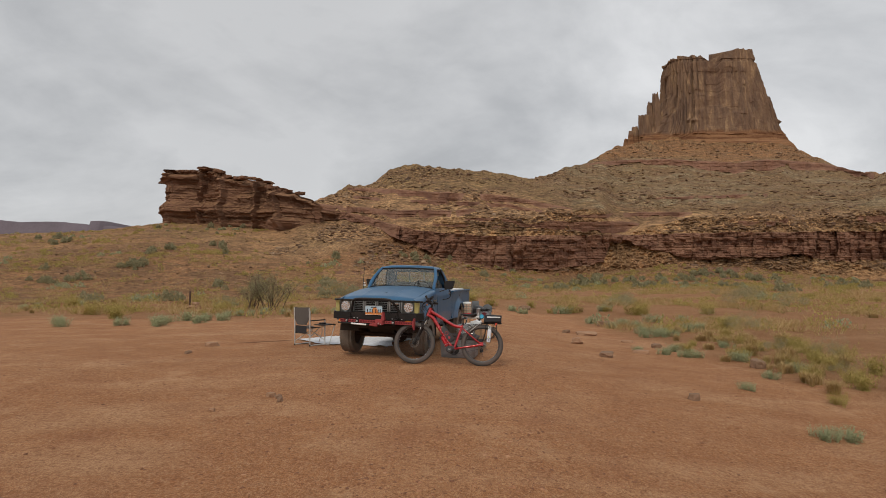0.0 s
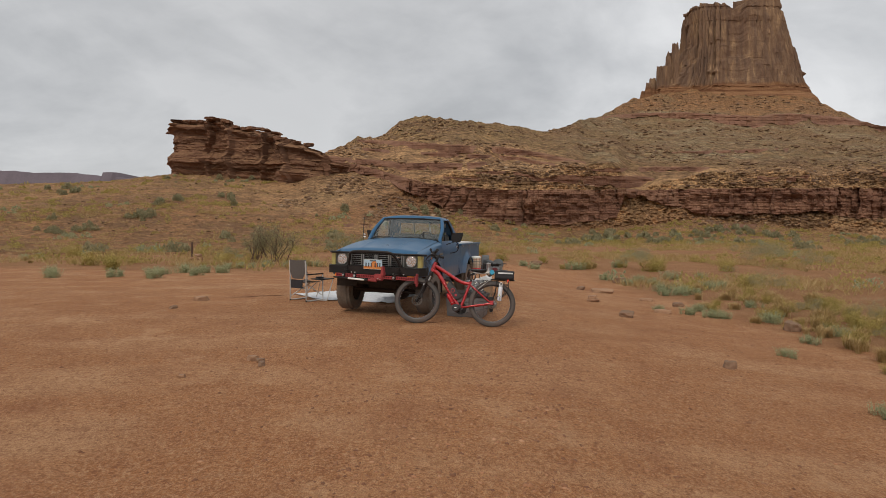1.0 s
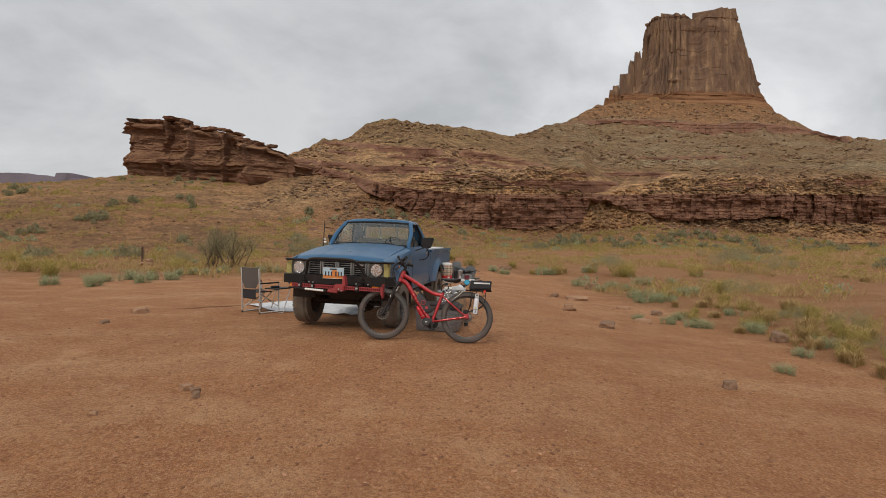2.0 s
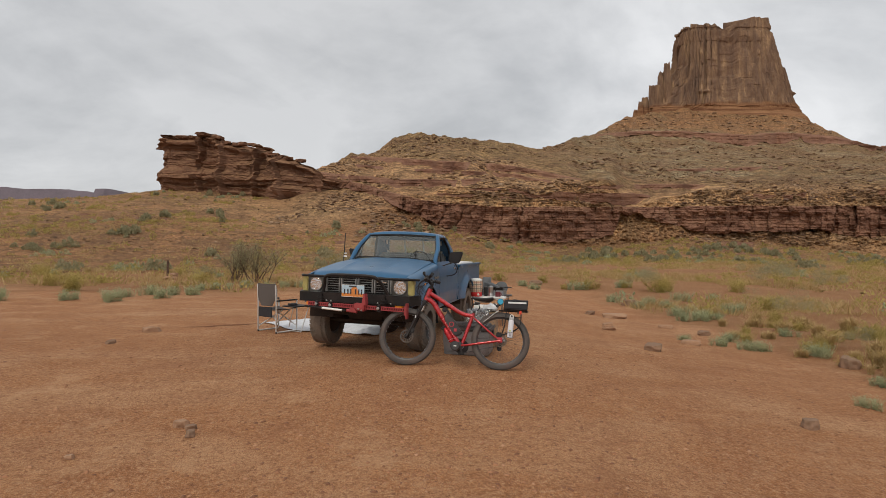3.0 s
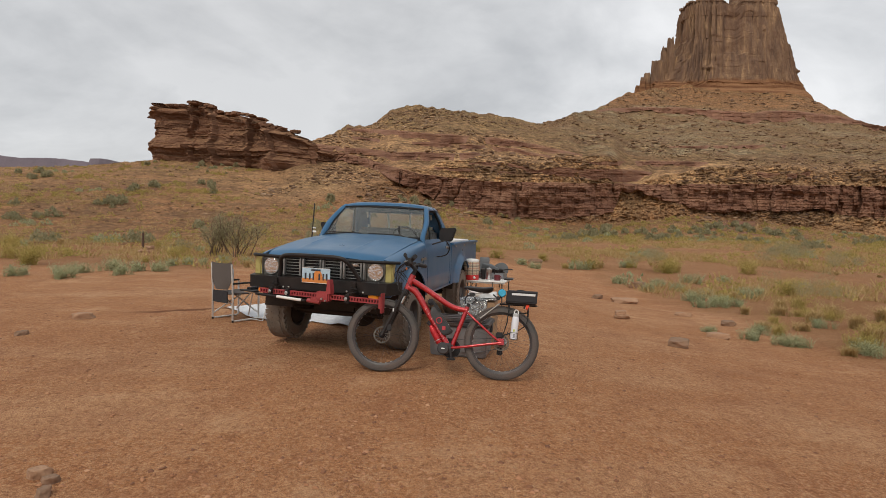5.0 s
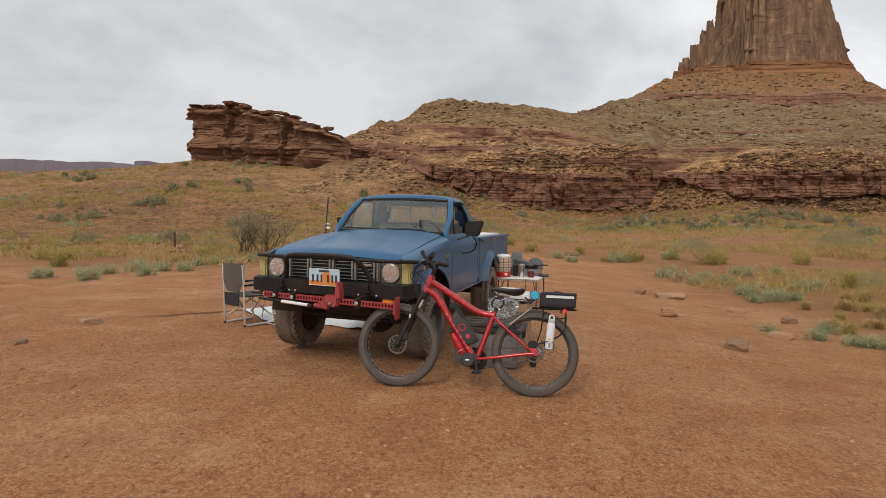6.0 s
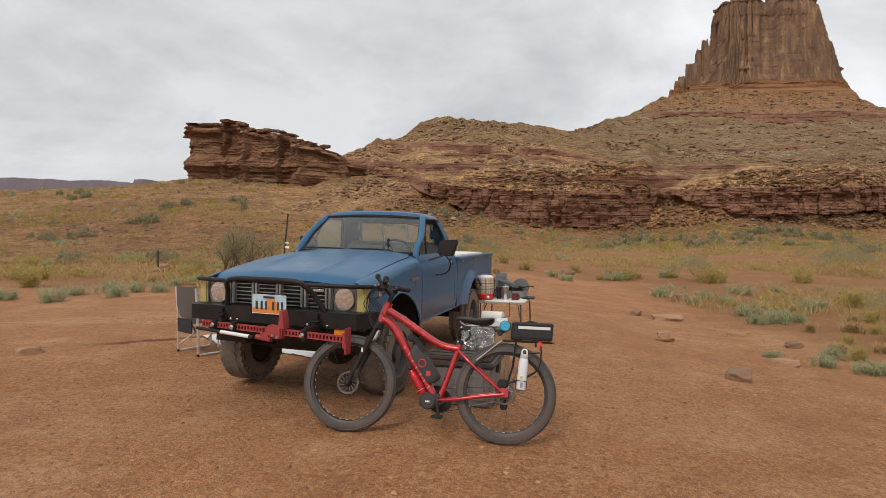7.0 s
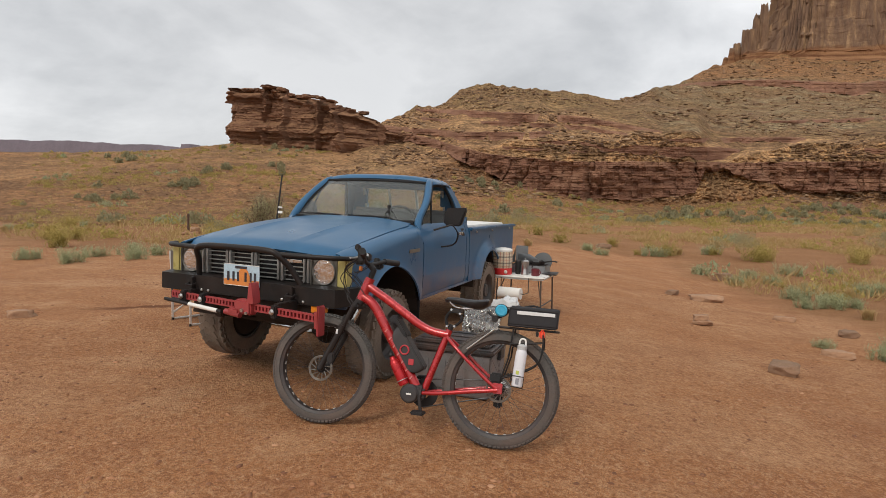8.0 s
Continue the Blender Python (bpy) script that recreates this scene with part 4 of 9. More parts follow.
def build_tower():
    """The fluted butte on its debris cone."""
    n, rows = 680, 130
    ang = np.linspace(0, 2 * math.pi, n, endpoint=False)
    D = 352.0
    cx, cy, z0, z1 = EYE_X + 0.4570 * D + 4.6, EYE_Y + D + 10, 78.0, 146.0
    f = np.linspace(0, 1, rows)[:, None]
    c, s = np.cos(ang)[None], np.sin(ang)[None]
    e = 0.42
    ux = np.sign(c) * np.abs(c) ** e
    uy = np.sign(s) * np.abs(s) ** e
    xt = ux[0] * np.where(ux[0] > 0, 25.5, 28.5)
    crown = np.interp(xt, [-28.5, -26.4, -13.7, -8, -6, -2.8, 1, 3.2, 10.8, 11.3, 18.7, 25.4], [-5.9, -5.0, -4.1, -4.6, -7.2, -7.8, -6.8, -4.2, -3.5, -1.1, 0.0, -0.5])
    crown = crown + 2.4 * (np.floor(5 * vnoise(xt * 0.5, uy[0] * 5, 0.0, 96)) / 5 - 0.5)
    Z = z0 + (z1 - z0 + crown[None]) * f
    f = (Z - z0) / (z1 - z0)  # from here on by true height, so that the beds lie level
    hl = np.interp(f, [0, 0.07, 0.13, 0.19, 0.21, 0.26, 0.28, 0.35, 0.37, 0.42, 0.44, 0.53, 0.56, 0.77, 1], [58, 54, 49, 48, 44, 43, 40, 39, 35.5, 34.5, 32, 30.5, 28.2, 26.8, 26.2])
    hr = np.interp(f, [0, 0.07, 0.14, 0.17, 0.21, 0.32, 0.576, 0.87, 1], [46.5, 45, 43.5, 41.5, 39.0, 36.8, 31.4, 26.0, 24.4])
    hd = np.interp(f, [0, 0.08, 0.12, 1], [24, 22, 18, 9])
    main = np.interp(f, [0, 0.13, 0.17, 0.3, 0.56, 0.77, 1], [46, 43, 34, 31, 28.2, 26.8, 26.2])
    X = np.where(ux > 0, ux * hr, ux * (main + (hl - main) * sstep(0.86, 0.97, -ux)))
    Y = uy * hd
    arc = ang[None] * 34
    pos = arc * 0.36 + 0.8 * fbm(arc * 0.3, 0 * f, 0.0, 95) + 0.12 * fbm(arc * 0.3, 2.0 * f, 0.0, 90)
    col = np.floor(pos)
    inside = pos - col
    seg = f * (2.0 + 4.0 * cells(col, col * 0, 97)) + cells(col, col * 0, 98)
    stand = 2.4 * (cells(col, col * 0 + 2, 91) - 0.5) + 1.2 * (cells(col, seg, 92) - 0.5)
    rounded = 0.8 * (1 - np.abs(2 * inside - 1) ** 3) - 0.6
    flute = stand + rounded + fbm(arc * 0.10, 0.35 * f, 0.0, 93, 3) * 3.5
    split = -2.4 * (np.minimum(inside, 1 - inside) < 0.07) * (cells(col, col * 0 + 5, 99) > 0.35)
    beds = 1.0 * (bed_hardness(z0 + f * 67 + 0 * arc) - 0.5)
    chips = 2.2 * fbm(arc * 0.5, f * 14, 0.0, 94, 5)
    low = f < 0.17
    high = sstep(0.74, 0.82, f)
    out = np.where(low, 2.4 * beds + 1.3 * chips + 0.3 * flute, (flute + split) * (1 - 0.45 * high) + (0.3 + 1.6 * high) * beds + 0.8 * chips)
    out = out + 2.2 * np.exp(-((f - 0.30) / 0.015) ** 2) * sstep(0.35, 0.6, vnoise(arc * 0.08, 0 * f, 0.0, 100))
    r = np.hypot(X, Y) + 1e-6
    X, Y = X * (1 + out / r), Y * (1 + out / r)
    caps = [0.8, 0.5, 0.02]
    X = np.concatenate([X] + [X[-1:] * k for k in caps])
    Y = np.concatenate([Y] + [Y[-1:] * k for k in caps])
    Z = np.concatenate([Z] + [Z[-1:] - 0.5 for k in caps])
    butte = thing_empty("sandstone_butte", (cx, cy, z0), "tall fluted brown sandstone tower on a debris cone", "butte")
    ob = grid_mesh("tower", cx + X, cy + Y, Z, TOWER, wrap=True, flat=True)
    ob.parent, ob.matrix_parent_inverse = butte, butte.matrix_world.inverted()
    # stepped pinnacles on the western shoulder
    for k, (x, top, w) in enumerate(((127.4, 117.5, 2.0), (124.2, 110, 1.7), (125.6, 113, 1.6), (121.8, 103.5, 1.7), (118.6, 104, 1.4), (115.2, 97, 1.6), (112.0, 93.5, 1.5), (109.0, 89, 1.5))):
        base = 80.0
        sp = rough_block("pinnacle", 500 + k, w * 1.35, w * 1.8, (top - base) / 1.15, TOWER, True)
        sp.matrix_world = pose(x, EYE_Y + D + 2 * (k % 3), (top + base) / 2, 0, 0, 20 * k)
        sp.parent, sp.matrix_parent_inverse = butte, butte.matrix_world.inverted()
    return butte


build_tower()


def build_far_mesa():
    n = 500
    x = np.linspace(-2600, -300, n)
    rim = np.interp(x, [-2600, -1500, -1300, -1190, -1080, -700], [205, 196, 190, 176, 168, 90])
    rim = rim + 9 * (np.floor(4 * vnoise(x * 0.012, 0 * x, 0.0, 7)) / 4 - 0.4) + 6 * fbm(x * 0.03, 0 * x, 0.0, 8)
    rim = np.where((x > -1150) & (x < -1112), rim + 13, rim)
    rows = []
    for k, (up, back) in enumerate(((0.0, -260), (0.45, -120), (0.72, -60), (0.76, -45), (0.98, -30), (1.0, 0), (0.97, 300))):
        rows.append((x, 1800 + back + 60 * fbm(x * 0.006, 0 * x + k * 0.1, 0.0, 9), rim * up))
    X, Y, Z = [np.array([r[k] for r in rows]) for k in range(3)]
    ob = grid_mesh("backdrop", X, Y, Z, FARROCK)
    return tagged(ob, "mesa rim on the horizon, distance haze painted in as purple-brown", "distant mesa", kind="structure")


build_far_mesa()

# ---- building blocks ----


def part(name, bm, mat, parent, label="", smooth=True, bevel=0.0):
    """Links a bmesh as one mesh object under a thing or a part."""
    if bevel:
        bmesh.ops.bevel(bm, geom=[e for e in bm.edges if len(e.link_faces) == 2 and e.calc_face_angle(0) > 0.5], offset=bevel, segments=2, affect="EDGES", clamp_overlap=True)
    me = bpy.data.meshes.new(name)
    bm.to_mesh(me)
    bm.free()
    me.materials.append(mat)
    if smooth:
        for p in me.polygons:
            p.use_smooth = True
        me.set_sharp_from_angle(angle=radians(38))
    ob = new(name, me)
    if parent is not None:
        ob.parent = parent
    if label:
        tagged(ob, label)
    return ob


def part_like(ob, parent, m=None, name=None):
    """Another part on the same mesh."""
    o = new(name or ob.name.split(".")[0], ob.data)
    o.parent = parent
    if m is not None:
        o.matrix_local = m
    return o


def thing(name, m, label, category, group=""):
    e = new(name)
    e.empty_display_size = 0.1
    e.matrix_world = m
    return tagged(e, label, category, group)


def add_box(bm, lo, hi, m=None):
    c = [(a + b) / 2 for a, b in zip(lo, hi)]
    s = [b - a for a, b in zip(lo, hi)]
    mat = Matrix.Translation(c) @ Matrix.Diagonal((*s, 1))
    return bmesh.ops.create_cube(bm, size=1, matrix=(m @ mat) if m else mat)["verts"]


def box_bm(lo, hi, bevel=0.0, segments=2):
    bm = bmesh.new()
    add_box(bm, lo, hi)
    if bevel:
        bmesh.ops.bevel(bm, geom=bm.edges[:], offset=bevel, segments=segments, affect="EDGES", clamp_overlap=True)
    return bm


def add_tube(bm, pts, r, sides=10, closed=False, caps=True, twist=None):
    """A round tube through points; r may be one radius or one for each point."""
    pts = [Vector(p) for p in pts]
    n = len(pts)
    rad = r if isinstance(r, (list, tuple)) else [r] * n
    rings = []
    ref = None
    for i, p in enumerate(pts):
        if closed:
            d = (pts[(i + 1) % n] - pts[i - 1]).normalized()
        else:
            d = (pts[min(i + 1, n - 1)] - pts[max(i - 1, 0)]).normalized()
        if ref is None:
            ref = Vector((0, 0, 1)) if abs(d.z) < 0.9 else Vector((1, 0, 0))
        a = d.cross(ref)
        if a.length < 1e-4:
            a = d.cross(Vector((0.3, 1, 0.2)))
        a.normalize()
        b = a.cross(d).normalized()
        ref = b
        rings.append([bm.verts.new(p + rad[i] * (math.cos(2 * math.pi * k / sides) * a + math.sin(2 * math.pi * k / sides) * b)) for k in range(sides)])
    for i in range(n if closed else n - 1):
        p, q = rings[i], rings[(i + 1) % n]
        off = 0
        if closed and i == n - 1:
            off = min(range(sides), key=lambda o: sum((p[k].co - q[(k + o) % sides].co).length for k in range(0, sides, 3)))
        for k in range(sides):
            bm.faces.new((p[k], p[(k + 1) % sides], q[(k + 1 + off) % sides], q[(k + off) % sides]))
    if caps and not closed:
        bm.faces.new(rings[0][::-1])
        bm.faces.new(rings[-1])
    return bm


def tube_bm(pts, r, sides=10, closed=False):
    bm = add_tube(bmesh.new(), pts, r, sides, closed)
    bmesh.ops.recalc_face_normals(bm, faces=bm.faces)
    return bm


def smooth_path(pts, n=8):
    """Catmull-Rom through points."""
    p = [Vector(a) for a in pts]
    out = []
    for i in range(len(p) - 1):
        a, b, c, d = p[max(i - 1, 0)], p[i], p[i + 1], p[min(i + 2, len(p) - 1)]
        for k in range(n):
            t = k / n
            out.append(0.5 * (2 * b + (c - a) * t + (2 * a - 5 * b + 4 * c - d) * t * t + (3 * b - a - 3 * c + d) * t**3))
    return out + [p[-1]]


def add_lathe(bm, profile, m=None, sides=32, cap=True):
    """Turns (radius, height) pairs round z."""
    m = m or Matrix()
    rings = []
    for r, z in profile:
        rings.append([bm.verts.new(m @ Vector((r * math.cos(2 * math.pi * k / sides), r * math.sin(2 * math.pi * k / sides), z))) for k in range(sides)])
    for p, q in zip(rings, rings[1:]):
        for k in range(sides):
            bm.faces.new((p[k], p[(k + 1) % sides], q[(k + 1) % sides], q[k]))
    if cap:
        bm.faces.new(rings[0][::-1])
        bm.faces.new(rings[-1])
    return bm


def lathe_bm(profile, m=None, sides=32, cap=True):
    bm = add_lathe(bmesh.new(), profile, m, sides, cap)
    bmesh.ops.recalc_face_normals(bm, faces=bm.faces)
    return bm


def loft_bm(sections, closed_ring=True, cap=True):
    """A skin over sections with the same number of points."""
    bm = bmesh.new()
    rows = [[bm.verts.new(p) for p in s] for s in sections]
    n = len(rows[0])
    for a, b in zip(rows, rows[1:]):
        for k in range(n if closed_ring else n - 1):
            bm.faces.new((a[k], a[(k + 1) % n], b[(k + 1) % n], b[k]))
    if cap and closed_ring:
        bm.faces.new(rows[0][::-1])
        bm.faces.new(rows[-1])
    bmesh.ops.recalc_face_normals(bm, faces=bm.faces)
    return bm


def plate_bm(outline, thick, holes=()):
    """A flat plate in x-z, thick along y, from a closed outline."""
    bm = bmesh.new()
    f = bm.faces.new([bm.verts.new((x, 0, z)) for x, z in outline])
    r = bmesh.ops.extrude_face_region(bm, geom=[f])
    bmesh.ops.translate(bm, verts=[v for v in r["geom"] if isinstance(v, bmesh.types.BMVert)], vec=(0, thick, 0))
    bmesh.ops.recalc_face_normals(bm, faces=bm.faces)
    return bm


def raw_mesh(name, co, faces, mat):
    me = bpy.data.meshes.new(name)
    me.from_pydata(co, [], faces)
    me.materials.append(mat)
    me.update()
    return me


# ---- rocks and plants ----


def leaf_material(name, a, b, dry):
    m, nt, bs = material(name)
    n = tex(nt, 9, 3, 0.6)
    isl = nt.nodes.new("ShaderNodeNewGeometry")
    info = nt.nodes.new("ShaderNodeObjectInfo")
    c = ramp(nt, isl.outputs["Random Per Island"], [(0.0, a), (0.6, b), (1.0, dry)])
    c = blend(nt, grey(nt, n.outputs["Fac"], 0.35, 0.7, 0.0, 0.5), c, tuple(0.6 * v for v in a))
    c = blend(nt, grey(nt, info.outputs["Random"], 0.0, 1.0, 0.0, 0.35), c, dry)
    nt.links.new(c, bs.inputs["Base Color"])
    bs.inputs["Roughness"].default_value = 0.85
    bs.inputs["Specular IOR Level"].default_value = 0.1
    thin, mx = nt.nodes.new("ShaderNodeBsdfTranslucent"), nt.nodes.new("ShaderNodeMixShader")
    nt.links.new(c, thin.inputs[0])
    mx.inputs[0].default_value = 0.4
    nt.links.new(bs.outputs[0], mx.inputs[1])
    nt.links.new(thin.outputs[0], mx.inputs[2])
    nt.links.new(mx.outputs[0], nt.nodes["Material Output"].inputs[0])
    return m


SAGE = leaf_material("sage_leaf", (0.30, 0.33, 0.19), (0.42, 0.44, 0.26), (0.47, 0.46, 0.27))
RABBIT = leaf_material("rabbitbrush_leaf", (0.31, 0.262, 0.080), (0.46, 0.375, 0.115), (0.58, 0.44, 0.175))
STRAW = leaf_material("dry_grass", (0.38, 0.255, 0.10), (0.52, 0.37, 0.165), (0.64, 0.48, 0.26))
OLIVE = leaf_material("olive_brush_leaf", (0.25, 0.24, 0.135), (0.36, 0.33, 0.20), (0.42, 0.35, 0.20))
TWIG = simple("grey_brown_twig", (0.13, 0.085, 0.055), 0.9, vary=0.3)


def blades(rng, count, radius, height, width, spread, droop=0.3, tufts=1):
    """Narrow two-step blades that fan out from several crowns: vertices and faces."""
    co, fa = [], []
    crowns = [(rng.gauss(0, radius * 0.45), rng.gauss(0, radius * 0.45)) for _ in range(tufts)]
    for i in range(count):
        cx, cy = crowns[i % tufts]
        a = rng.uniform(0, 2 * math.pi)
        lean = rng.random() ** 0.7 * spread
        h = height * rng.uniform(0.45, 1.0) * (1 - 0.35 * min(1, math.hypot(cx, cy) / max(radius, 1e-3)))
        w = width * rng.uniform(0.6, 1.3)
        bx, by = cx + rng.gauss(0, radius * 0.12), cy + rng.gauss(0, radius * 0.12)
        dx, dy = math.cos(a), math.sin(a)
        tx, ty = -dy * w, dx * w
        out1, out2 = lean * h * 0.45, lean * h * (1 + droop)
        z1, z2 = h * 0.6, h * (1 - droop * lean * 0.5)
        k = len(co)
        co += [(bx - tx, by - ty, -0.02), (bx + tx, by + ty, -0.02), (bx + dx * out1 + tx, by + dy * out1 + ty, z1), (bx + dx * out1 - tx, by + dy * out1 - ty, z1), (bx + dx * out2, by + dy * out2, z2)]
        fa += [(k, k + 1, k + 2, k + 3), (k + 3, k + 2, k + 4)]
    return co, fa


def sprigs(rng, stems, radius, height, spread, leaves, length, width):
    """Upright stems set with small narrow leaves, fanning from a woody crown."""
    co, fa = [], []
    crowns = [(rng.gauss(0, radius * 0.5), rng.gauss(0, radius * 0.5), rng.uniform(0.55, 1.0)) for _ in range(9)]
    for i in range(stems):
        cx, cy, ch = crowns[i % 9]
        a, lean = rng.uniform(0, 6.283), spread * math.sqrt(rng.random())
        h = height * ch * rng.uniform(0.5, 1.0)
        bx, by = cx + rng.gauss(0, radius * 0.14), cy + rng.gauss(0, radius * 0.14)
        for k in range(leaves):
            f = (k + rng.random()) / leaves
            p = Vector((bx + math.cos(a) * lean * h * f * (0.6 + 0.4 * f), by + math.sin(a) * lean * h * f * (0.6 + 0.4 * f), h * f))
            b = rng.uniform(0, 6.283)
            u = Vector((math.cos(b), math.sin(b), rng.uniform(0.4, 2.0))).normalized() * length * rng.uniform(0.6, 1.3)
            w = Vector((-math.sin(b), math.cos(b), 0)) * width * rng.uniform(0.7, 1.3)
            n = len(co)
            co += [tuple(p - w), tuple(p + w), tuple(p + u * 0.6 + w * 0.8), tuple(p + u)]
            fa += [(n, n + 1, n + 2, n + 3)]
    return co, fa


def leafy(rng, count, radius, height, size):
    """A dome of small leaves on no visible ball: denser towards the rim, with gaps."""
    co, fa = [], []
    lumps = [(rng.gauss(0, radius * 0.45), rng.gauss(0, radius * 0.45), height * rng.uniform(0.35, 0.75), radius * rng.uniform(0.25, 0.5)) for _ in range(9)]
    for i in range(count):
        lx, ly, lz, lr = lumps[i % 9]
        v = Vector((rng.gauss(0, 1), rng.gauss(0, 1), rng.gauss(0, 1))).normalized() * lr * rng.uniform(0.55, 1.05)
        p = Vector((lx, ly, lz)) + Vector((v.x, v.y, v.z * 0.9))
        if p.z < 0.02:
            p.z = rng.uniform(0.02, height * 0.3)
        u = Vector((rng.gauss(0, 1), rng.gauss(0, 1), rng.gauss(0.5, 1))).normalized()
        w = u.cross(Vector((rng.gauss(0, 1), rng.gauss(0, 1), rng.gauss(0, 1)))).normalized()
        s = size * rng.uniform(0.6, 1.4)
        k = len(co)
        co += [tuple(p - w * s * 0.3), tuple(p + u * s), tuple(p + w * s * 0.3), tuple(p - u * s * 0.5)]
        fa += [(k, k + 1, k + 2, k + 3)]
    return co, fa


def plant_meshes():
    rng = random.Random(12)
    out = {"sage": [], "rabbit": [], "straw": [], "olive": []}
    for k in range(4):
        out["sage"].append(raw_mesh("sage_clump", *sprigs(rng, 190, 0.20, 0.34, 0.55, 10, 0.024, 0.0065), SAGE))
        out["rabbit"].append(raw_mesh("rabbitbrush_clump", *sprigs(rng, 190, 0.20, 0.40, 0.75, 9, 0.032, 0.0055), RABBIT))
        out["straw"].append(raw_mesh("grass_clump", *blades(rng, 320, 0.14, 0.34, 0.0034, 0.7, 0.6, 7), STRAW))
        out["olive"].append(raw_mesh("brush_clump", *leafy(rng, 4000, 0.5, 0.8, 0.015), OLIVE))
    return out


PLANTS = plant_meshes()
KIND = {
    "sage": ("sagebrush", "low grey-green sagebrush clump on red dirt", "shrub", "sagebrush clumps"),
    "rabbit": ("rabbitbrush", "yellow-green rabbitbrush clump on red dirt", "shrub", "rabbitbrush clumps"),
    "straw": ("grass_tuft", "dry straw-coloured bunch grass tuft", "grass", "dry grass tufts"),
    "olive": ("desert_bush", "rounded dull olive desert bush", "bush", "olive desert bushes"),
}
_prng = random.Random(5)


def plant(kind, x, y, size=1.0, tall=1.0):
    name, label, cat, grp = KIND[kind]
    ob = new(name, _prng.choice(PLANTS[kind]))
    s = size * _prng.uniform(0.75, 1.05)
    ob.matrix_world = Matrix.LocRotScale((x, y, float(ground_z(x, y)) - 0.01), Euler((0, 0, _prng.uniform(0, 6.28))), (s * _prng.uniform(0.9, 1.2), s, s * tall))
    return tagged(ob, label, cat, grp)


# the sage line west of the truck and the clumps that edge the clearing to the east
for x, y, s in ((-9.5, 15.8, 1.2), (-8.3, 15.5, 1.4), (-8.6, 16.6, 1.1), (-8.3, 17.4, 1.5), (-7.5, 16.5, 1.2), (-7.8, 17.6, 1.5), (-7.4, 17.7, 1.4), (-7.8, 19.2, 1.0), (-7.6, 19.8, 1.2), (-7.2, 19.9, 1.2),
                (-7.0, 20.8, 1.0), (-6.3, 21.2, 1.2), (-5.9, 21.4, 1.2), (-5.3, 21.6, 1.1), (-4.6, 22.0, 1.2), (-10.9, 15.4, 1.1), (-11.8, 16.6, 1.3), (-3.8, 22.6, 1.1),
                (5.5, 28.1, 1.8), (5.7, 22.6, 1.5), (6.0, 20.6, 1.4), (6.8, 22.1, 1.7), (7.0, 20.9, 1.3), (6.4, 18.3, 1.3), (6.05, 17.1, 1.2), (6.6, 17.2, 1.3), (7.1, 17.5, 1.3), (6.8, 17.9, 1.1),
                (8.6, 20.0, 1.4), (9.0, 20.3, 1.4), (4.6, 13.4, 0.7), (5.6, 13.6, 0.9), (5.2, 13.1, 0.8), (5.5, 12.7, 1.0), (5.75, 12.6, 0.9), (8.0, 29.5, 1.8), (10.2, 24.8, 1.6), (8.6, 23.6, 1.6),
                (4.55, 6.25, 0.7), (4.85, 6.3, 0.75), (4.85, 8.7, 0.7), (5.9, 9.9, 0.8), (3.4, 26.5, 1.5), (3.0, 28.0, 1.5), (6.4, 12.2, 1.0), (7.3, 14.6, 1.0)):
    plant("sage", x, y, s, 0.9)
for x, y, s in ((6.2, 28.6, 2.0), (9.2, 27.8, 2.2), (9.6, 28.6, 2.4), (13.0, 28.7, 2.4), (10.4, 21.0, 1.8), (6.6, 9.9, 0.9), (6.9, 9.0, 1.3), (5.8, 7.9, 0.7), (7.2, 9.6, 1.0), (8.5, 10.9, 1.3), (8.2, 12.4, 1.1), (9.0, 12.5, 1.2), (7.9, 11.4, 0.9),
                (7.8, 13.8, 0.9), (8.3, 15.9, 1.0), (9.1, 18.2, 1.1), (9.2, 14.8, 1.2), (-13.7, 21.0, 2.0), (-13.2, 21.3, 1.7), (-11.3, 18.6, 1.6), (-10.4, 25.2, 1.7), (-9.1, 22.2, 1.5), (-12.9, 22.3, 1.0), (-13.6, 29.8, 1.6), (-18.5, 27.0, 2.0), (-6.9, 24.4, 1.3), (2.2, 30.5, 2.0), (1.2, 33.0, 2.0), (4.4, 31.0, 2.0)):
    plant("rabbit", x, y, s)
for x, y, s in ((-9.2, 22.8, 1.0), (-7.4, 35.5, 2.2), (-6.6, 36.5, 1.8), (-19.5, 38.0, 2.0), (-21.5, 36.5, 1.5), (-2.2, 26.0, 1.4), (-1.4, 27.0, 1.6), (0.4, 30.0, 1.8), (8.7, 28.1, 1.7), (17.8, 35.6, 2.2), (17.2, 32.3, 2.2), (18.2, 30.4, 2.2), (9.9, 19.1, 1.3), (8.6, 12.4, 0.7), (7.6, 10.4, 0.55), (7.7, 12.9, 0.6)):
    plant("olive", x, y, s * 1.1, 0.9)


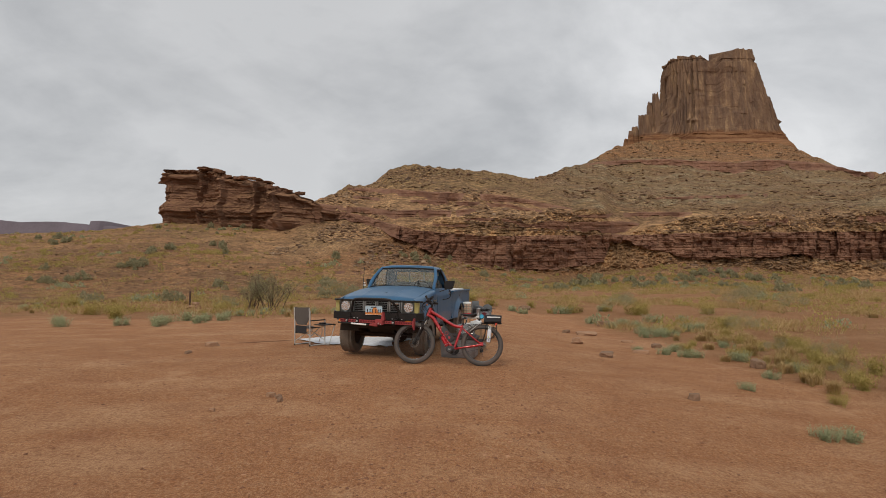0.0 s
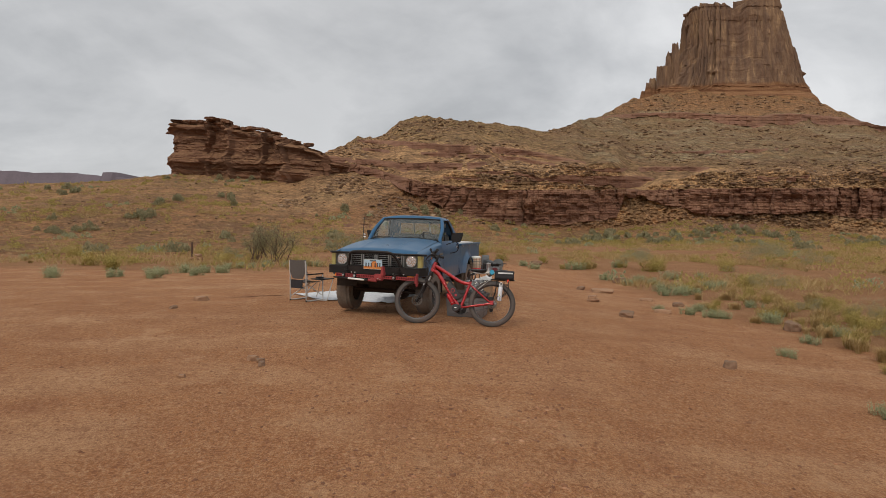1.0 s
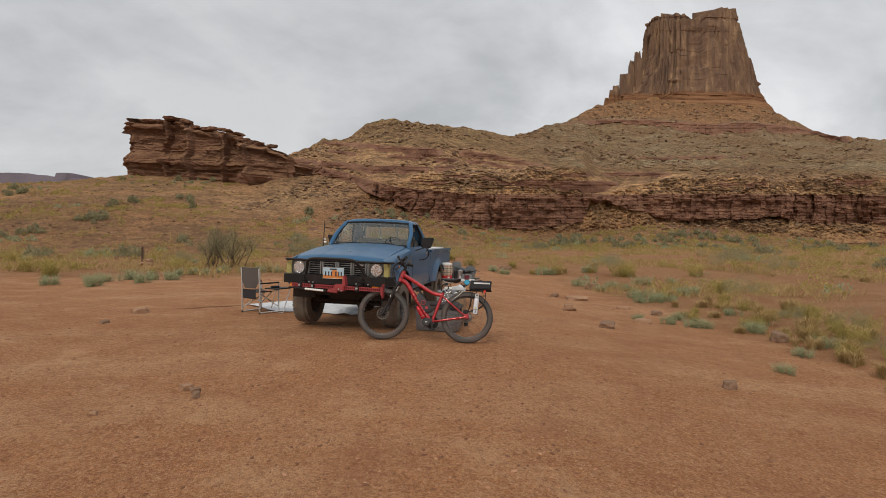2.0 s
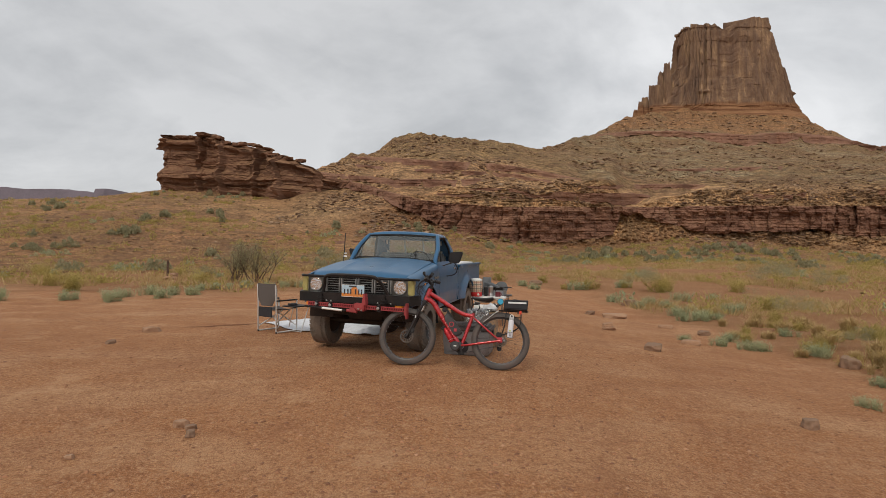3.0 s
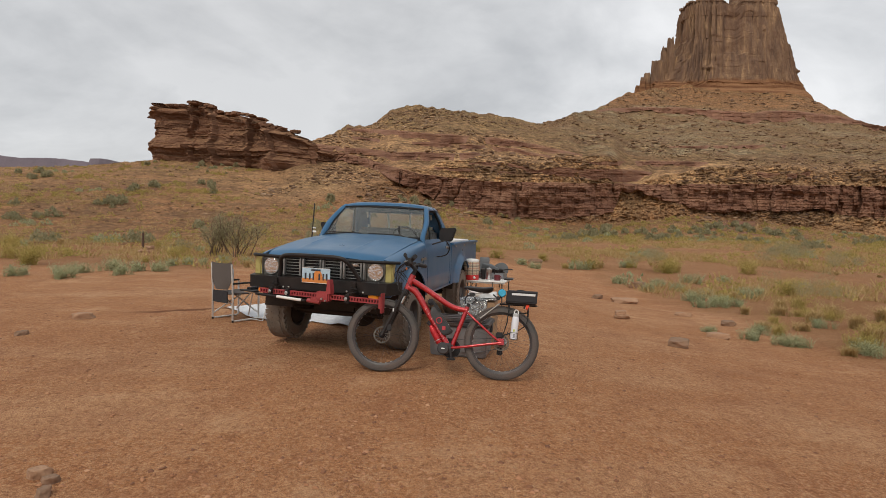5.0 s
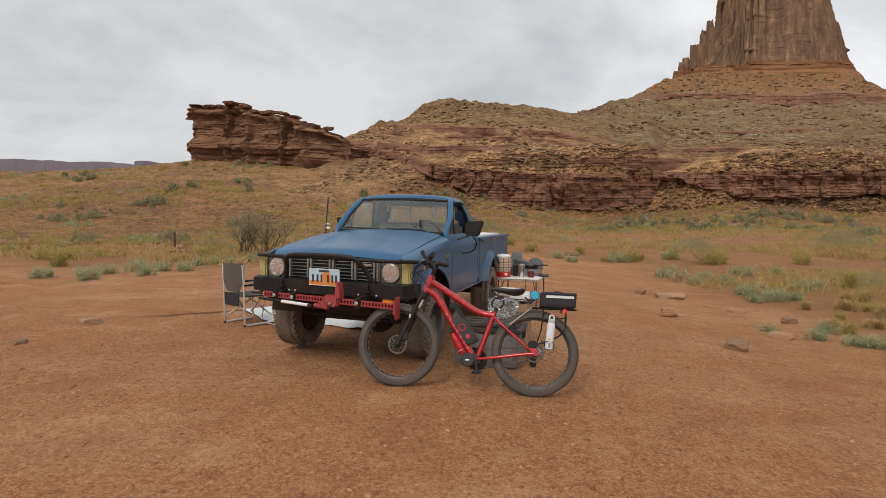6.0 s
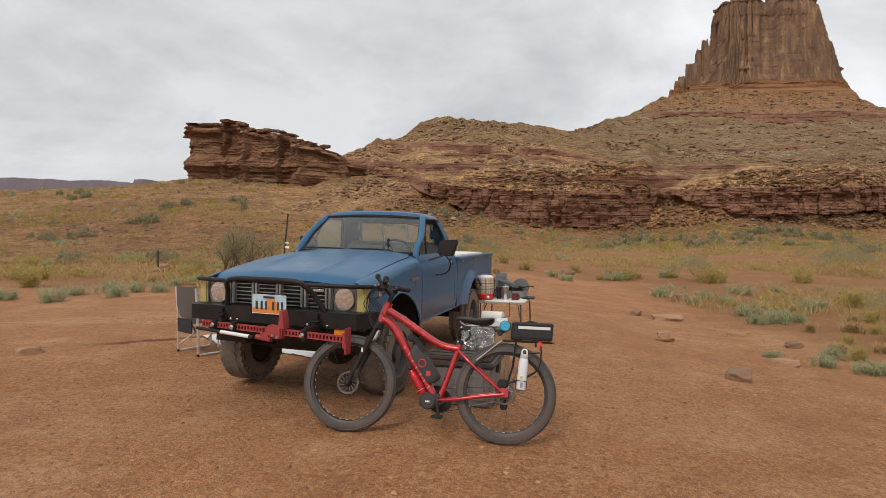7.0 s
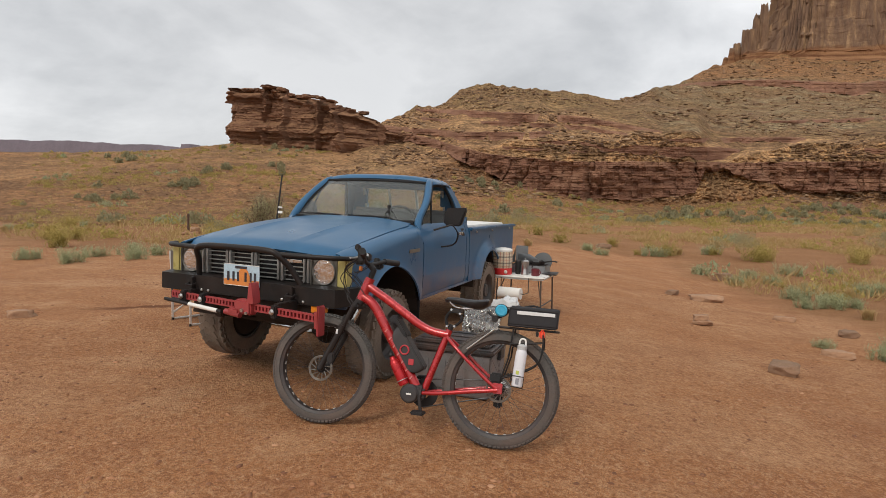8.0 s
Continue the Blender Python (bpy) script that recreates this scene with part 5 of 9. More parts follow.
def twiggy_bush(x, y, height, seed):
    """A tall sparse bush: bare forking limbs with thin foliage towards the tips."""
    rng = random.Random(seed)
    wood, leaf_co, leaf_fa = bmesh.new(), [], []
    for _ in range(11):
        a, lean = rng.uniform(0, 6.283), rng.uniform(0.15, 0.75)
        p, d = Vector((rng.gauss(0, 0.12), rng.gauss(0, 0.12), -0.05)), Vector((math.cos(a) * lean, math.sin(a) * lean, 1)).normalized()
        todo = [(p, d, height * rng.uniform(0.45, 0.65), 0.022, 0)]
        while todo:
            p, d, size, r, level = todo.pop()
            q = p + d * size * 0.5 + Vector((rng.gauss(0, 0.03), rng.gauss(0, 0.03), 0))
            e = p + d * size
            add_tube(wood, [p, q, e], [r, r * 0.8, r * 0.55], 5)
            if level < 2:
                for _ in range(3):
                    nd = (d + Vector((rng.gauss(0, 0.45), rng.gauss(0, 0.45), rng.gauss(0.1, 0.25)))).normalized()
                    todo.append((e if rng.random() < 0.6 else q, nd, size * rng.uniform(0.4, 0.65), r * 0.55, level + 1))
            if level > 0:
                for _ in range(34):
                    c = p.lerp(e, rng.random()) + Vector((rng.gauss(0, 0.08), rng.gauss(0, 0.08), rng.gauss(0, 0.08)))
                    u = Vector((rng.gauss(0, 1), rng.gauss(0, 1), rng.gauss(0.4, 1))).normalized() * 0.030
                    w = u.cross(Vector((rng.gauss(0, 1), rng.gauss(0, 1), rng.gauss(0, 1)))).normalized() * 0.011
                    k = len(leaf_co)
                    leaf_co += [tuple(c - w), tuple(c + u), tuple(c + w), tuple(c - u * 0.6)]
                    leaf_fa.append((k, k + 1, k + 2, k + 3))
    b = new("tall_bush")
    b.matrix_world = Matrix.Translation((x, y, float(ground_z(x, y))))
    tagged(b, "tall sparse olive bush with bare twisted limbs at the slope's foot", "bush")
    part("trunk", wood, TWIG, b, "bare forking grey-brown trunk")
    leaves = new("foliage", raw_mesh("foliage", leaf_co, leaf_fa, OLIVE))
    leaves.parent = b


twiggy_bush(-8.75, 24.2, 1.55, 3)
twiggy_bush(-7.75, 24.0, 1.65, 4)

for x, y, s in ((6.3, 9.4, 1.1), (6.5, 10.6, 1.3), (7.0, 10.3, 1.2), (7.5, 8.8, 1.2), (6.9, 11.2, 1.3), (7.4, 12.0, 1.4), (7.2, 13.1, 1.2), (8.4, 11.7, 1.4), (8.9, 13.4, 1.4), (8.0, 14.6, 1.3), (7.6, 15.3, 1.2), (8.8, 16.6, 1.4), (8.0, 17.2, 1.2), (7.4, 16.2, 1.1), (9.6, 16.0, 1.5), (6.2, 8.6, 0.9)):
    plant("straw", x, y, s * 1.25, 0.85)

# loose plants by chance on the open ground, thinner on the clearing's edge
_prng2 = random.Random(21)
_made = 0
while _made < 100:
    d = _prng2.uniform(9, 36) if _made % 3 else _prng2.uniform(6, 20)
    s = _prng2.uniform(-0.95, 0.95)
    x, y = EYE_X + s * d, EYE_Y + d
    west, east = y > 17.2 - 0.0 * x and x < -1.8 + 0.1 * (y - 17), x > 5.6 + 1.3 * sstep(14, 8, y) and y > 4
    north = y > 24 and (x < 1.2 or x > 5.0)
    if not (west or east or north) or (1.0 < x < 4.6 and y < 34):
        continue
    if vnoise(x * 0.25, y * 0.25, 0.0, 77) < 0.5 or (west and y < 21 and _prng2.random() < 0.7):
        continue
    k = _prng2.choice(("straw", "straw", "straw", "rabbit", "sage", "rabbit", "straw"))
    plant(k, x, y, _prng2.uniform(0.6, 1.25) * (1.0 if d < 20 else 1.25))
    _made += 1


def far_plants(name, label, category, count, mat, seed, hill_share, size, wide, leafs=16):
    """Countless small plants on the plain and up the slopes, one sheet of blades."""
    rng = random.Random(seed)
    co, fa = [], []
    n, left = 0, 0
    while n < count:
        if not left:  # a new cluster
            cs, lv, cf = rng.uniform(-0.92, 0.92), 0, rng.random() ** 1.15
            on_hill, left = rng.random() < hill_share, rng.choice((1, 1, 2, 3, 5, 8))
            if on_hill and rng.random() < 0.55:
                cs = rng.uniform(-0.92, -0.22)
            if on_hill and cs < -0.36:
                lv = rng.choice((0, 0, 0, 1, 1, 2, 2, 3, 3))
            cd = rng.uniform(17, float(np.interp(cs, BEARING, PLAIN_D)) * 1.02)
            soil = float(vnoise((EYE_X + cs * cd) * 0.16, (EYE_Y + cd) * 0.16, 0.0, 44))
            thin = rng.random() < ((0.80 if on_hill else 0.93) if cs < -0.1 else 0.35) or (not on_hill and soil < (0.50 if cs < -0.1 else 0.36))
            if thin:
                left = 0
                continue
        left -= 1
        if on_hill:
            reach = float(hill_profile(cs, lv + 1)[0] - hill_profile(cs, lv)[0])
            f = min(1.0, max(0.0, cf + rng.gauss(0, 0.9) / max(reach, 1)))
            s = cs + rng.gauss(0, 0.9) / 60
            d, z = on_slope(s, *(float(v) for v in hill_surface(s, lv, f)))
            z -= 0.05
            x, y = EYE_X + s * d, EYE_Y + d
        else:
            s = cs
            d = cd + rng.gauss(0, 0.6)
            x, y = EYE_X + s * d + rng.gauss(0, 0.6), EYE_Y + d
            if (-2.0 < x < 5.4 + 0.02 * y and y < 38) or (s < -0.1 and y < 18.5):
                continue
            z = float(ground_z(x, y))
        h = size * rng.uniform(0.4, 1.2)
        grassy = leafs < 14
        for _ in range(leafs):
            a, r = rng.uniform(0, 6.28), h * wide * math.sqrt(rng.random())
            bx, by = x + r * math.cos(a), y + r * math.sin(a)
            w = h * (0.058 if grassy else 0.085) * rng.uniform(0.7, 1.4) * (0.6 + d / 70)
            b = rng.uniform(0, 6.28)
            tx, ty = w * math.cos(b), w * math.sin(b)
            top = h * math.sqrt(max(0.05, 1 - (r / (h * wide)) ** 2))
            k = len(co)
            if grassy:
                hh = h * rng.uniform(0.5, 1.0)
                ox, oy = r * 0.8 * math.cos(a), r * 0.8 * math.sin(a)
                co += [(bx - tx, by - ty, z - 0.04), (bx + tx, by + ty, z - 0.04), (bx + ox + tx * 0.6, by + oy + ty * 0.6, z + hh * 0.7), (bx + ox * 1.5, by + oy * 1.5, z + hh)]
            else:
                zz = z + top * rng.random() ** 0.6
                ux, uy, uz = w * rng.uniform(-1.2, 1.2), w * rng.uniform(-1.2, 1.2), w * rng.uniform(0.8, 2.6)
                co += [(bx - tx, by - ty, zz), (bx + tx, by + ty, zz - w * 0.5), (bx + ux + tx * 0.5, by + uy + ty * 0.5, zz + uz * 0.7), (bx + ux, by + uy, zz + uz)]
            fa += [(k, k + 1, k + 2, k + 3)]
        n += 1
    ob = new(name, raw_mesh(name, co, fa, mat))
    return tagged(ob, label, category, kind="stuff")


far_plants("dry_grass", "scattered pale dry grass on red soil", "grass", 10000, STRAW, 31, 0.52, 0.30, 0.75, 12)
far_plants("brush", "scattered yellow-green brush over the flats and slope", "shrubs", 2100, RABBIT, 32, 0.66, 0.42, 0.85, 28)
far_plants("sage_scrub", "scattered grey-green sage over the flats and slope", "shrubs", 170, SAGE, 33, 0.5, 0.44, 0.9, 60)
far_plants("dark_scrub", "scattered dull olive scrub on the slope", "shrubs", 260, OLIVE, 34, 0.85, 0.75, 0.65, 100)


STONE = simple("tan_red_sandstone", (0.34, 0.200, 0.118), 0.92, vary=0.3, scale=6, bumpy=0.01, dust=0.25)
STONE_D = simple("dark_red_sandstone", (0.215, 0.130, 0.080), 0.92, vary=0.3, scale=6, bumpy=0.01, dust=0.3)


def make_pebble():
    m, nt, b = material("red_gravel")
    geo = nt.nodes.new("ShaderNodeNewGeometry")
    col = ramp(nt, geo.outputs["Random Per Island"], [(0.0, (0.17, 0.072, 0.038)), (0.45, (0.31, 0.140, 0.068)), (0.85, (0.38, 0.180, 0.090)), (1.0, (0.46, 0.25, 0.14))])
    nt.links.new(col, b.inputs["Base Color"])
    b.inputs["Roughness"].default_value = 0.95
    return m


PEBBLE = make_pebble()


def stone_bm(seed, sx, sy, sz, facets=0.16):
    """A broken sandstone block: cut planes, chipped edges, bedded sides."""
    rng = random.Random(seed)
    bm = bmesh.new()
    bmesh.ops.create_icosphere(bm, subdivisions=4, radius=1.0)
    planes = [(Vector((0, 0, 1)), 0.62), (Vector((0, 0, -1)), 0.6)]
    for _ in range(9):
        v = Vector((rng.gauss(0, 1), rng.gauss(0, 1), rng.gauss(0, 0.35))).normalized()
        planes.append((v, rng.uniform(0.6, 0.85)))
    for v in bm.verts:
        for n, d in planes:
            k = v.co.dot(n)
            if k > d:
                v.co -= n * (k - d)
        v.co *= 1 + facets * (noise.noise(v.co * 2.3 + Vector((seed, 0, 0)))) + 0.05 * noise.noise(v.co * 9)
    for v in bm.verts:
        v.co = Vector((v.co.x * sx, v.co.y * sy, v.co.z * sz))
    return bm


def stone(name, x, y, sx, sy, sz, rot, mat, label, seed, sink=0.3, z=None):
    zz = (float(ground_z(x, y)) if z is None else z) + sz * (0.62 - sink)
    ob = part(name, stone_bm(seed, sx, sy, sz), mat, None)
    ob.matrix_world = pose(x, y, zz, rot[0], rot[1], rot[2])
    return tagged(ob, label, "rock", "sandstone rocks on the clearing")


for i, (x, y, sx, sy, sz, rz, tilt, mat, lab) in enumerate((
        (4.20, 16.95, 0.40, 0.20, 0.12, 2, 0, STONE, "long flat tan sandstone slab lying on dirt"),
        (3.68, 17.3, 0.17, 0.13, 0.10, 30, 0, STONE_D, "small dark red sandstone rock on dirt"),
        (3.31, 14.08, 0.20, 0.12, 0.075, 10, 0, STONE, "flat tan sandstone rock under another"),
        (3.44, 11.68, 0.19, 0.15, 0.115, -38, 10, STONE_D, "brown angular sandstone rock with pale chip"),
        (4.57, 12.95, 0.21, 0.12, 0.085, -12, 4, STONE, "flat tan sandstone slab on dirt"),
        (5.02, 15.5, 0.17, 0.10, 0.08, -14, 0, STONE, "flat tan sandstone rock on dirt"),
        (5.48, 14.45, 0.16, 0.12, 0.10, 15, 6, STONE_D, "dark red sandstone rock beside sage"),
        (6.38, 11.25, 0.20, 0.16, 0.17, 40, 10, STONE_D, "dark upright sandstone rock beside dry brush"),
        (-4.68, 10.88, 0.16, 0.11, 0.085, 20, 0, STONE, "tan angular sandstone rock on open dirt"),
        (-2.1, 6.62, 0.07, 0.055, 0.055, 60, 0, STONE, "fist-sized tan sandstone rock on dirt"),
        (-1.99, 6.56, 0.05, 0.04, 0.04, 10, 0, STONE_D, "fist-sized red sandstone rock on dirt"),
        (-1.93, 6.42, 0.055, 0.045, 0.05, 85, 0, STONE_D, "fist-sized dark sandstone rock on dirt"),
        (-4.64, 9.76, 0.09, 0.06, 0.05, 85, 0, STONE_D, "small dark sandstone rock on dirt"),
        (-2.56, 5.95, 0.035, 0.03, 0.03, 0, 0, STONE, "small pale stone on dirt"),
        (3.63, 7.75, 0.11, 0.09, 0.09, 30, 0, STONE_D, "small reddish rock with dry weeds"),
        (5.9, 21.2, 0.3, 0.2, 0.2, 30, 0, STONE_D, "brown sandstone rock among sage"),
        (3.9, 30.0, 0.45, 0.3, 0.2, 30, 0, STONE_D, "brown sandstone rock at the track's edge"))):
    stone("sandstone_rock", x, y, sx, sy, sz, (tilt, 0, rz), mat, lab, 40 + i)
stone("sandstone_rock", 3.30, 14.06, 0.15, 0.10, 0.06, (3, -8, -10), STONE, "flat tan sandstone rock resting on another", 77, z=float(ground_z(3.31, 14.08)) + 0.09)


def scatter_stones(name, label, count, mat, seed, spot, size):
    """Many small broken stones in one mesh."""
    rng = np.random.RandomState(seed)
    base = np.array([(1, 0, 0), (-1, 0, 0), (0, 1, 0), (0, -1, 0), (0, 0, 1), (0.6, 0.6, 0.5), (-0.6, 0.6, 0.5), (-0.6, -0.6, 0.4), (0.6, -0.6, 0.5)], float)
    hull = [(0, 5, 8), (2, 6, 5), (1, 7, 6), (3, 8, 7), (4, 8, 5), (4, 5, 6), (4, 6, 7), (4, 7, 8), (0, 2, 5), (2, 1, 6), (1, 3, 7), (3, 0, 8)]
    pts = spot(rng, count)
    s = size(rng, count, pts)
    co = np.empty((count, 9, 3))
    yaw = rng.uniform(0, 6.28, count)
    jit = base[None] * rng.uniform(0.7, 1.3, (count, 9, 1))
    jit[:, :, 0] *= rng.uniform(0.9, 1.7, (count, 1))
    jit[:, :, 2] *= rng.uniform(0.4, 0.9, (count, 1))
    c, sn = np.cos(yaw)[:, None], np.sin(yaw)[:, None]
    co[:, :, 0] = pts[:, 0:1] + s[:, None] * (c * jit[:, :, 0] - sn * jit[:, :, 1])
    co[:, :, 1] = pts[:, 1:2] + s[:, None] * (sn * jit[:, :, 0] + c * jit[:, :, 1])
    co[:, :, 2] = pts[:, 2:3] + s[:, None] * (jit[:, :, 2] - 0.1)
    fa = (np.array(hull)[None] + 9 * np.arange(count)[:, None, None]).reshape(-1, 3)
    me = bpy.data.meshes.new(name)
    me.vertices.add(count * 9); me.vertices.foreach_set("co", co.ravel())
    me.loops.add(fa.size); me.loops.foreach_set("vertex_index", fa.ravel().astype(np.int32))
    me.polygons.add(len(fa)); me.polygons.foreach_set("loop_start", np.arange(0, fa.size, 3, dtype=np.int32))
    me.update(calc_edges=True)
    me.materials.append(mat)
    return tagged(new(name, me), label, "gravel" if "gravel" in name else "boulders", kind="stuff")


def near_spots(rng, n):
    d = 0.8 + 19 * rng.random_sample(n) ** 1.5
    s = rng.uniform(-1.0, 1.0, n)
    x, y = 0.25 + s * d, -0.3 + d + 6.5 * rng.random_sample(n)
    return np.stack([x, y, ground_z(x, y)], -1)


scatter_stones("gravel", "small red gravel strewn over packed dirt", 22000, PEBBLE, 3, near_spots, lambda r, n, p: 0.0050 + 0.014 * r.random_sample(n) ** 4)
scatter_stones("coarse_gravel", "scattered thumb-sized red stones on dirt", 500, PEBBLE, 8, near_spots, lambda r, n, p: 0.009 + 0.012 * r.random_sample(n) ** 4)

# ---- the pickup truck ----
# truck space: x across (towards the driver's side), y rearwards from the grille, z up
TRUCK_M = Matrix.Translation((-1.156, 9.285, 0.008)) @ Matrix.Rotation(-0.2130, 4, "Z") @ Matrix.Rotation(radians(1.3), 4, "Y")


def make_paint():
    m, nt, b = material("worn_blue_paint")
    n1, n2, n3 = tex(nt, 1.6, 6, 0.6), tex(nt, 30, 4, 0.6), tex(nt, 5, 5, 0.7)
    col = ramp(nt, n1.outputs["Fac"], [(0.3, (0.026, 0.095, 0.190)), (0.7, (0.034, 0.118, 0.230))])
    sep = nt.nodes.new("ShaderNodeSeparateXYZ")
    nt.links.new(nt.nodes.new("ShaderNodeTexCoord").outputs["Object"], sep.inputs[0])
    low = nt.nodes.new("ShaderNodeMath")
    low.operation = "MULTIPLY"
    nt.links.new(grey(nt, sep.outputs["Z"], 0.95, 0.6, 0.0, 0.5), low.inputs[0])
    nt.links.new(grey(nt, n3.outputs["Fac"], 0.35, 0.65), low.inputs[1])
    col = blend(nt, low.outputs[0], col, (0.22, 0.13, 0.09))
    col = blend(nt, grey(nt, n3.outputs["Fac"], 0.55, 0.8, 0.0, 0.14), col, (0.12, 0.18, 0.24))
    nt.links.new(col, b.inputs["Base Color"])
    nt.links.new(grey(nt, n1.outputs["Fac"], 0.3, 0.7, 0.26, 0.42), b.inputs["Roughness"])
    b.inputs["Specular IOR Level"].default_value = 0.32
    b.inputs["Coat Weight"].default_value = 0.12
    b.inputs["Coat Roughness"].default_value = 0.2
    bump(nt, b, n2.outputs["Fac"], 0.05, 0.002)
    return m


def make_glass(name, tint=(0.86, 0.9, 0.88), rough=0.02, film=0.0):
    m, nt, b = material(name)
    nt.nodes.remove(b)
    out = nt.nodes["Material Output"]
    tr, gl, fr, mx = [nt.nodes.new(k) for k in ("ShaderNodeBsdfTransparent", "ShaderNodeBsdfGlossy", "ShaderNodeLayerWeight", "ShaderNodeMixShader")]
    tr.inputs[0].default_value = (*tint, 1)
    gl.inputs["Roughness"].default_value = rough
    fr.inputs[0].default_value = 0.5
    pw = nt.nodes.new("ShaderNodeMath")
    pw.operation = "POWER"
    pw.inputs[1].default_value = 3.5
    nt.links.new(fr.outputs["Facing"], pw.inputs[0])
    nt.links.new(grey(nt, pw.outputs[0], 0.0, 1.0, 0.03, 0.8), mx.inputs[0])
    nt.links.new(tr.outputs[0], mx.inputs[1])
    nt.links.new(gl.outputs[0], mx.inputs[2])
    last = mx
    if film:
        df, m2 = nt.nodes.new("ShaderNodeBsdfDiffuse"), nt.nodes.new("ShaderNodeMixShader")
        df.inputs[0].default_value = (0.62, 0.60, 0.57, 1)
        n = tex(nt, 2.5, 6, 0.65)
        nt.links.new(grey(nt, n.outputs["Fac"], 0.3, 0.75, film * 0.4, film), m2.inputs[0])
        nt.links.new(mx.outputs[0], m2.inputs[1])
        nt.links.new(df.outputs[0], m2.inputs[2])
        last = m2
    nt.links.new(last.outputs[0], out.inputs[0])
    return m


PAINT = make_paint()
# pale diffuse film paints the sky's grey reflection onto the windscreen
GLASS = make_glass("dusty_windscreen_glass", film=0.06)
CLEAR = make_glass("clear_glass")
BLACK = simple("black_steel", (0.016, 0.015, 0.015), 0.45, vary=0.3, dust=0.06, bumpy=0.001)
BLACKP = simple("black_plastic", (0.02, 0.02, 0.021), 0.5, vary=0.2, dust=0.05)
RUBBER = simple("dusty_rubber", (0.160, 0.132, 0.104), 0.9, vary=0.35, scale=9, dust=0.35)
SEAL = simple("black_window_seal", (0.012, 0.012, 0.013), 0.6)
CHROME = simple("dull_chrome", (0.55, 0.55, 0.54), 0.25, 1.0, vary=0.12)
GREYP = simple("grey_grille_plastic", (0.06, 0.06, 0.06), 0.5, vary=0.2, dust=0.2)
SILVER = simple("silver_trim", (0.36, 0.36, 0.35), 0.38, 0.5, vary=0.25, dust=0.1)
AMBER = simple("amber_lens", (0.75, 0.24, 0.02), 0.3, vary=0.1)
YELLOWED = simple("yellowed_marker_lens", (0.40, 0.34, 0.12), 0.35, vary=0.15)
UNDER = simple("rusty_underbody", (0.035, 0.027, 0.022), 0.85, vary=0.4, dust=0.08)
VINYL = simple("grey_cab_vinyl", (0.17, 0.165, 0.16), 0.7, vary=0.15)
RED_JACK = simple("red_cast_jack", (0.30, 0.035, 0.040), 0.5, vary=0.2, dust=0.15)
STEEL = simple("bare_steel", (0.52, 0.51, 0.50), 0.4, 1.0, vary=0.15)
BOWL = simple("bright_lamp_reflector", (0.80, 0.83, 0.86), 0.06, 1.0, vary=0.05, scale=5, bumpy=0.007)
LAMPGLASS = make_glass("ribbed_lamp_glass", (0.97, 0.97, 0.97), 0.05, 0.02)
WHITE = simple("white_plastic", (0.74, 0.73, 0.70), 0.45, vary=0.06, dust=0.05)


BEZEL = simple("grey_lamp_bezel", (0.13, 0.125, 0.11), 0.5, vary=0.2, dust=0.1)
for _mt in (BLACK, BLACKP, SEAL, UNDER):
    _mt.node_tree.nodes["Principled BSDF"].inputs["Specular IOR Level"].default_value = 0.22


def skin_bm(rows, thick=0.012):
    """A sheet over rows of points, given a small thickness inwards."""
    bm = bmesh.new()
    vs = [[bm.verts.new(p) for p in r] for r in rows]
    for a, b in zip(vs, vs[1:]):
        for k in range(len(a) - 1):
            bm.faces.new((a[k], a[k + 1], b[k + 1], b[k]))
    bmesh.ops.recalc_face_normals(bm, faces=bm.faces)
    bmesh.ops.solidify(bm, geom=bm.faces[:], thickness=thick)
    return bm


def hood_edge(v):
    return 1.085 + 0.168 * (max(v, 0) / 1.2) ** 0.85


def seam_u(v):
    return 0.655 + 0.02 * math.sin(math.pi * min(max(v / 1.2, 0), 1))


AXLE_F, AXLE_R, AXLE_Z, WHEEL_R = 0.64, 3.12, 0.41, 0.355


def arch_z(v, centre, r, base, low):
    d = abs(v - centre)
    return max(low, base + math.sqrt(max(r * r - d * d, 0)) if d < r else low)


def lin(a, b, n):
    return [a + (b - a) * k / (n - 1) for k in range(n)]


def fender_rows(side):
    cols = sorted(set(lin(0.0, 1.155, 30) + lin(AXLE_F - 0.44, AXLE_F + 0.44, 30)))
    rows = []
    for v in cols:
        zb = arch_z(v, AXLE_F, 0.445, 0.50, 0.60 if v > 0.5 else 0.72)
        zs = hood_edge(v) - 0.105
        pts = []
        for k in range(15):
            f = k / 14
            z = zb + (zs - zb) * f
            d = math.hypot(v - AXLE_F, max(z - 0.50, 0)) - 0.445
            flare = 0.032 * math.exp(-max(d, 0) / 0.045) if abs(v - AXLE_F) < 0.5 and z > 0.48 else 0.0
            nose = -0.02 * math.exp(-v / 0.06)
            pts.append((side * (0.765 + flare + nose - 0.02 * max(0, z - 0.95)), v, z))
        for k in range(1, 9):
            a = math.pi / 2 * k / 8
            u0 = 0.765 - 0.02 * math.exp(-v / 0.06) - 0.02 * max(0, zs - 0.95)
            pts.append((side * (seam_u(v) + (u0 - seam_u(v)) * math.cos(a)), v, zs + (hood_edge(v) - 0.006 - zs) * math.sin(a)))
        rows.append(pts)
    return rows


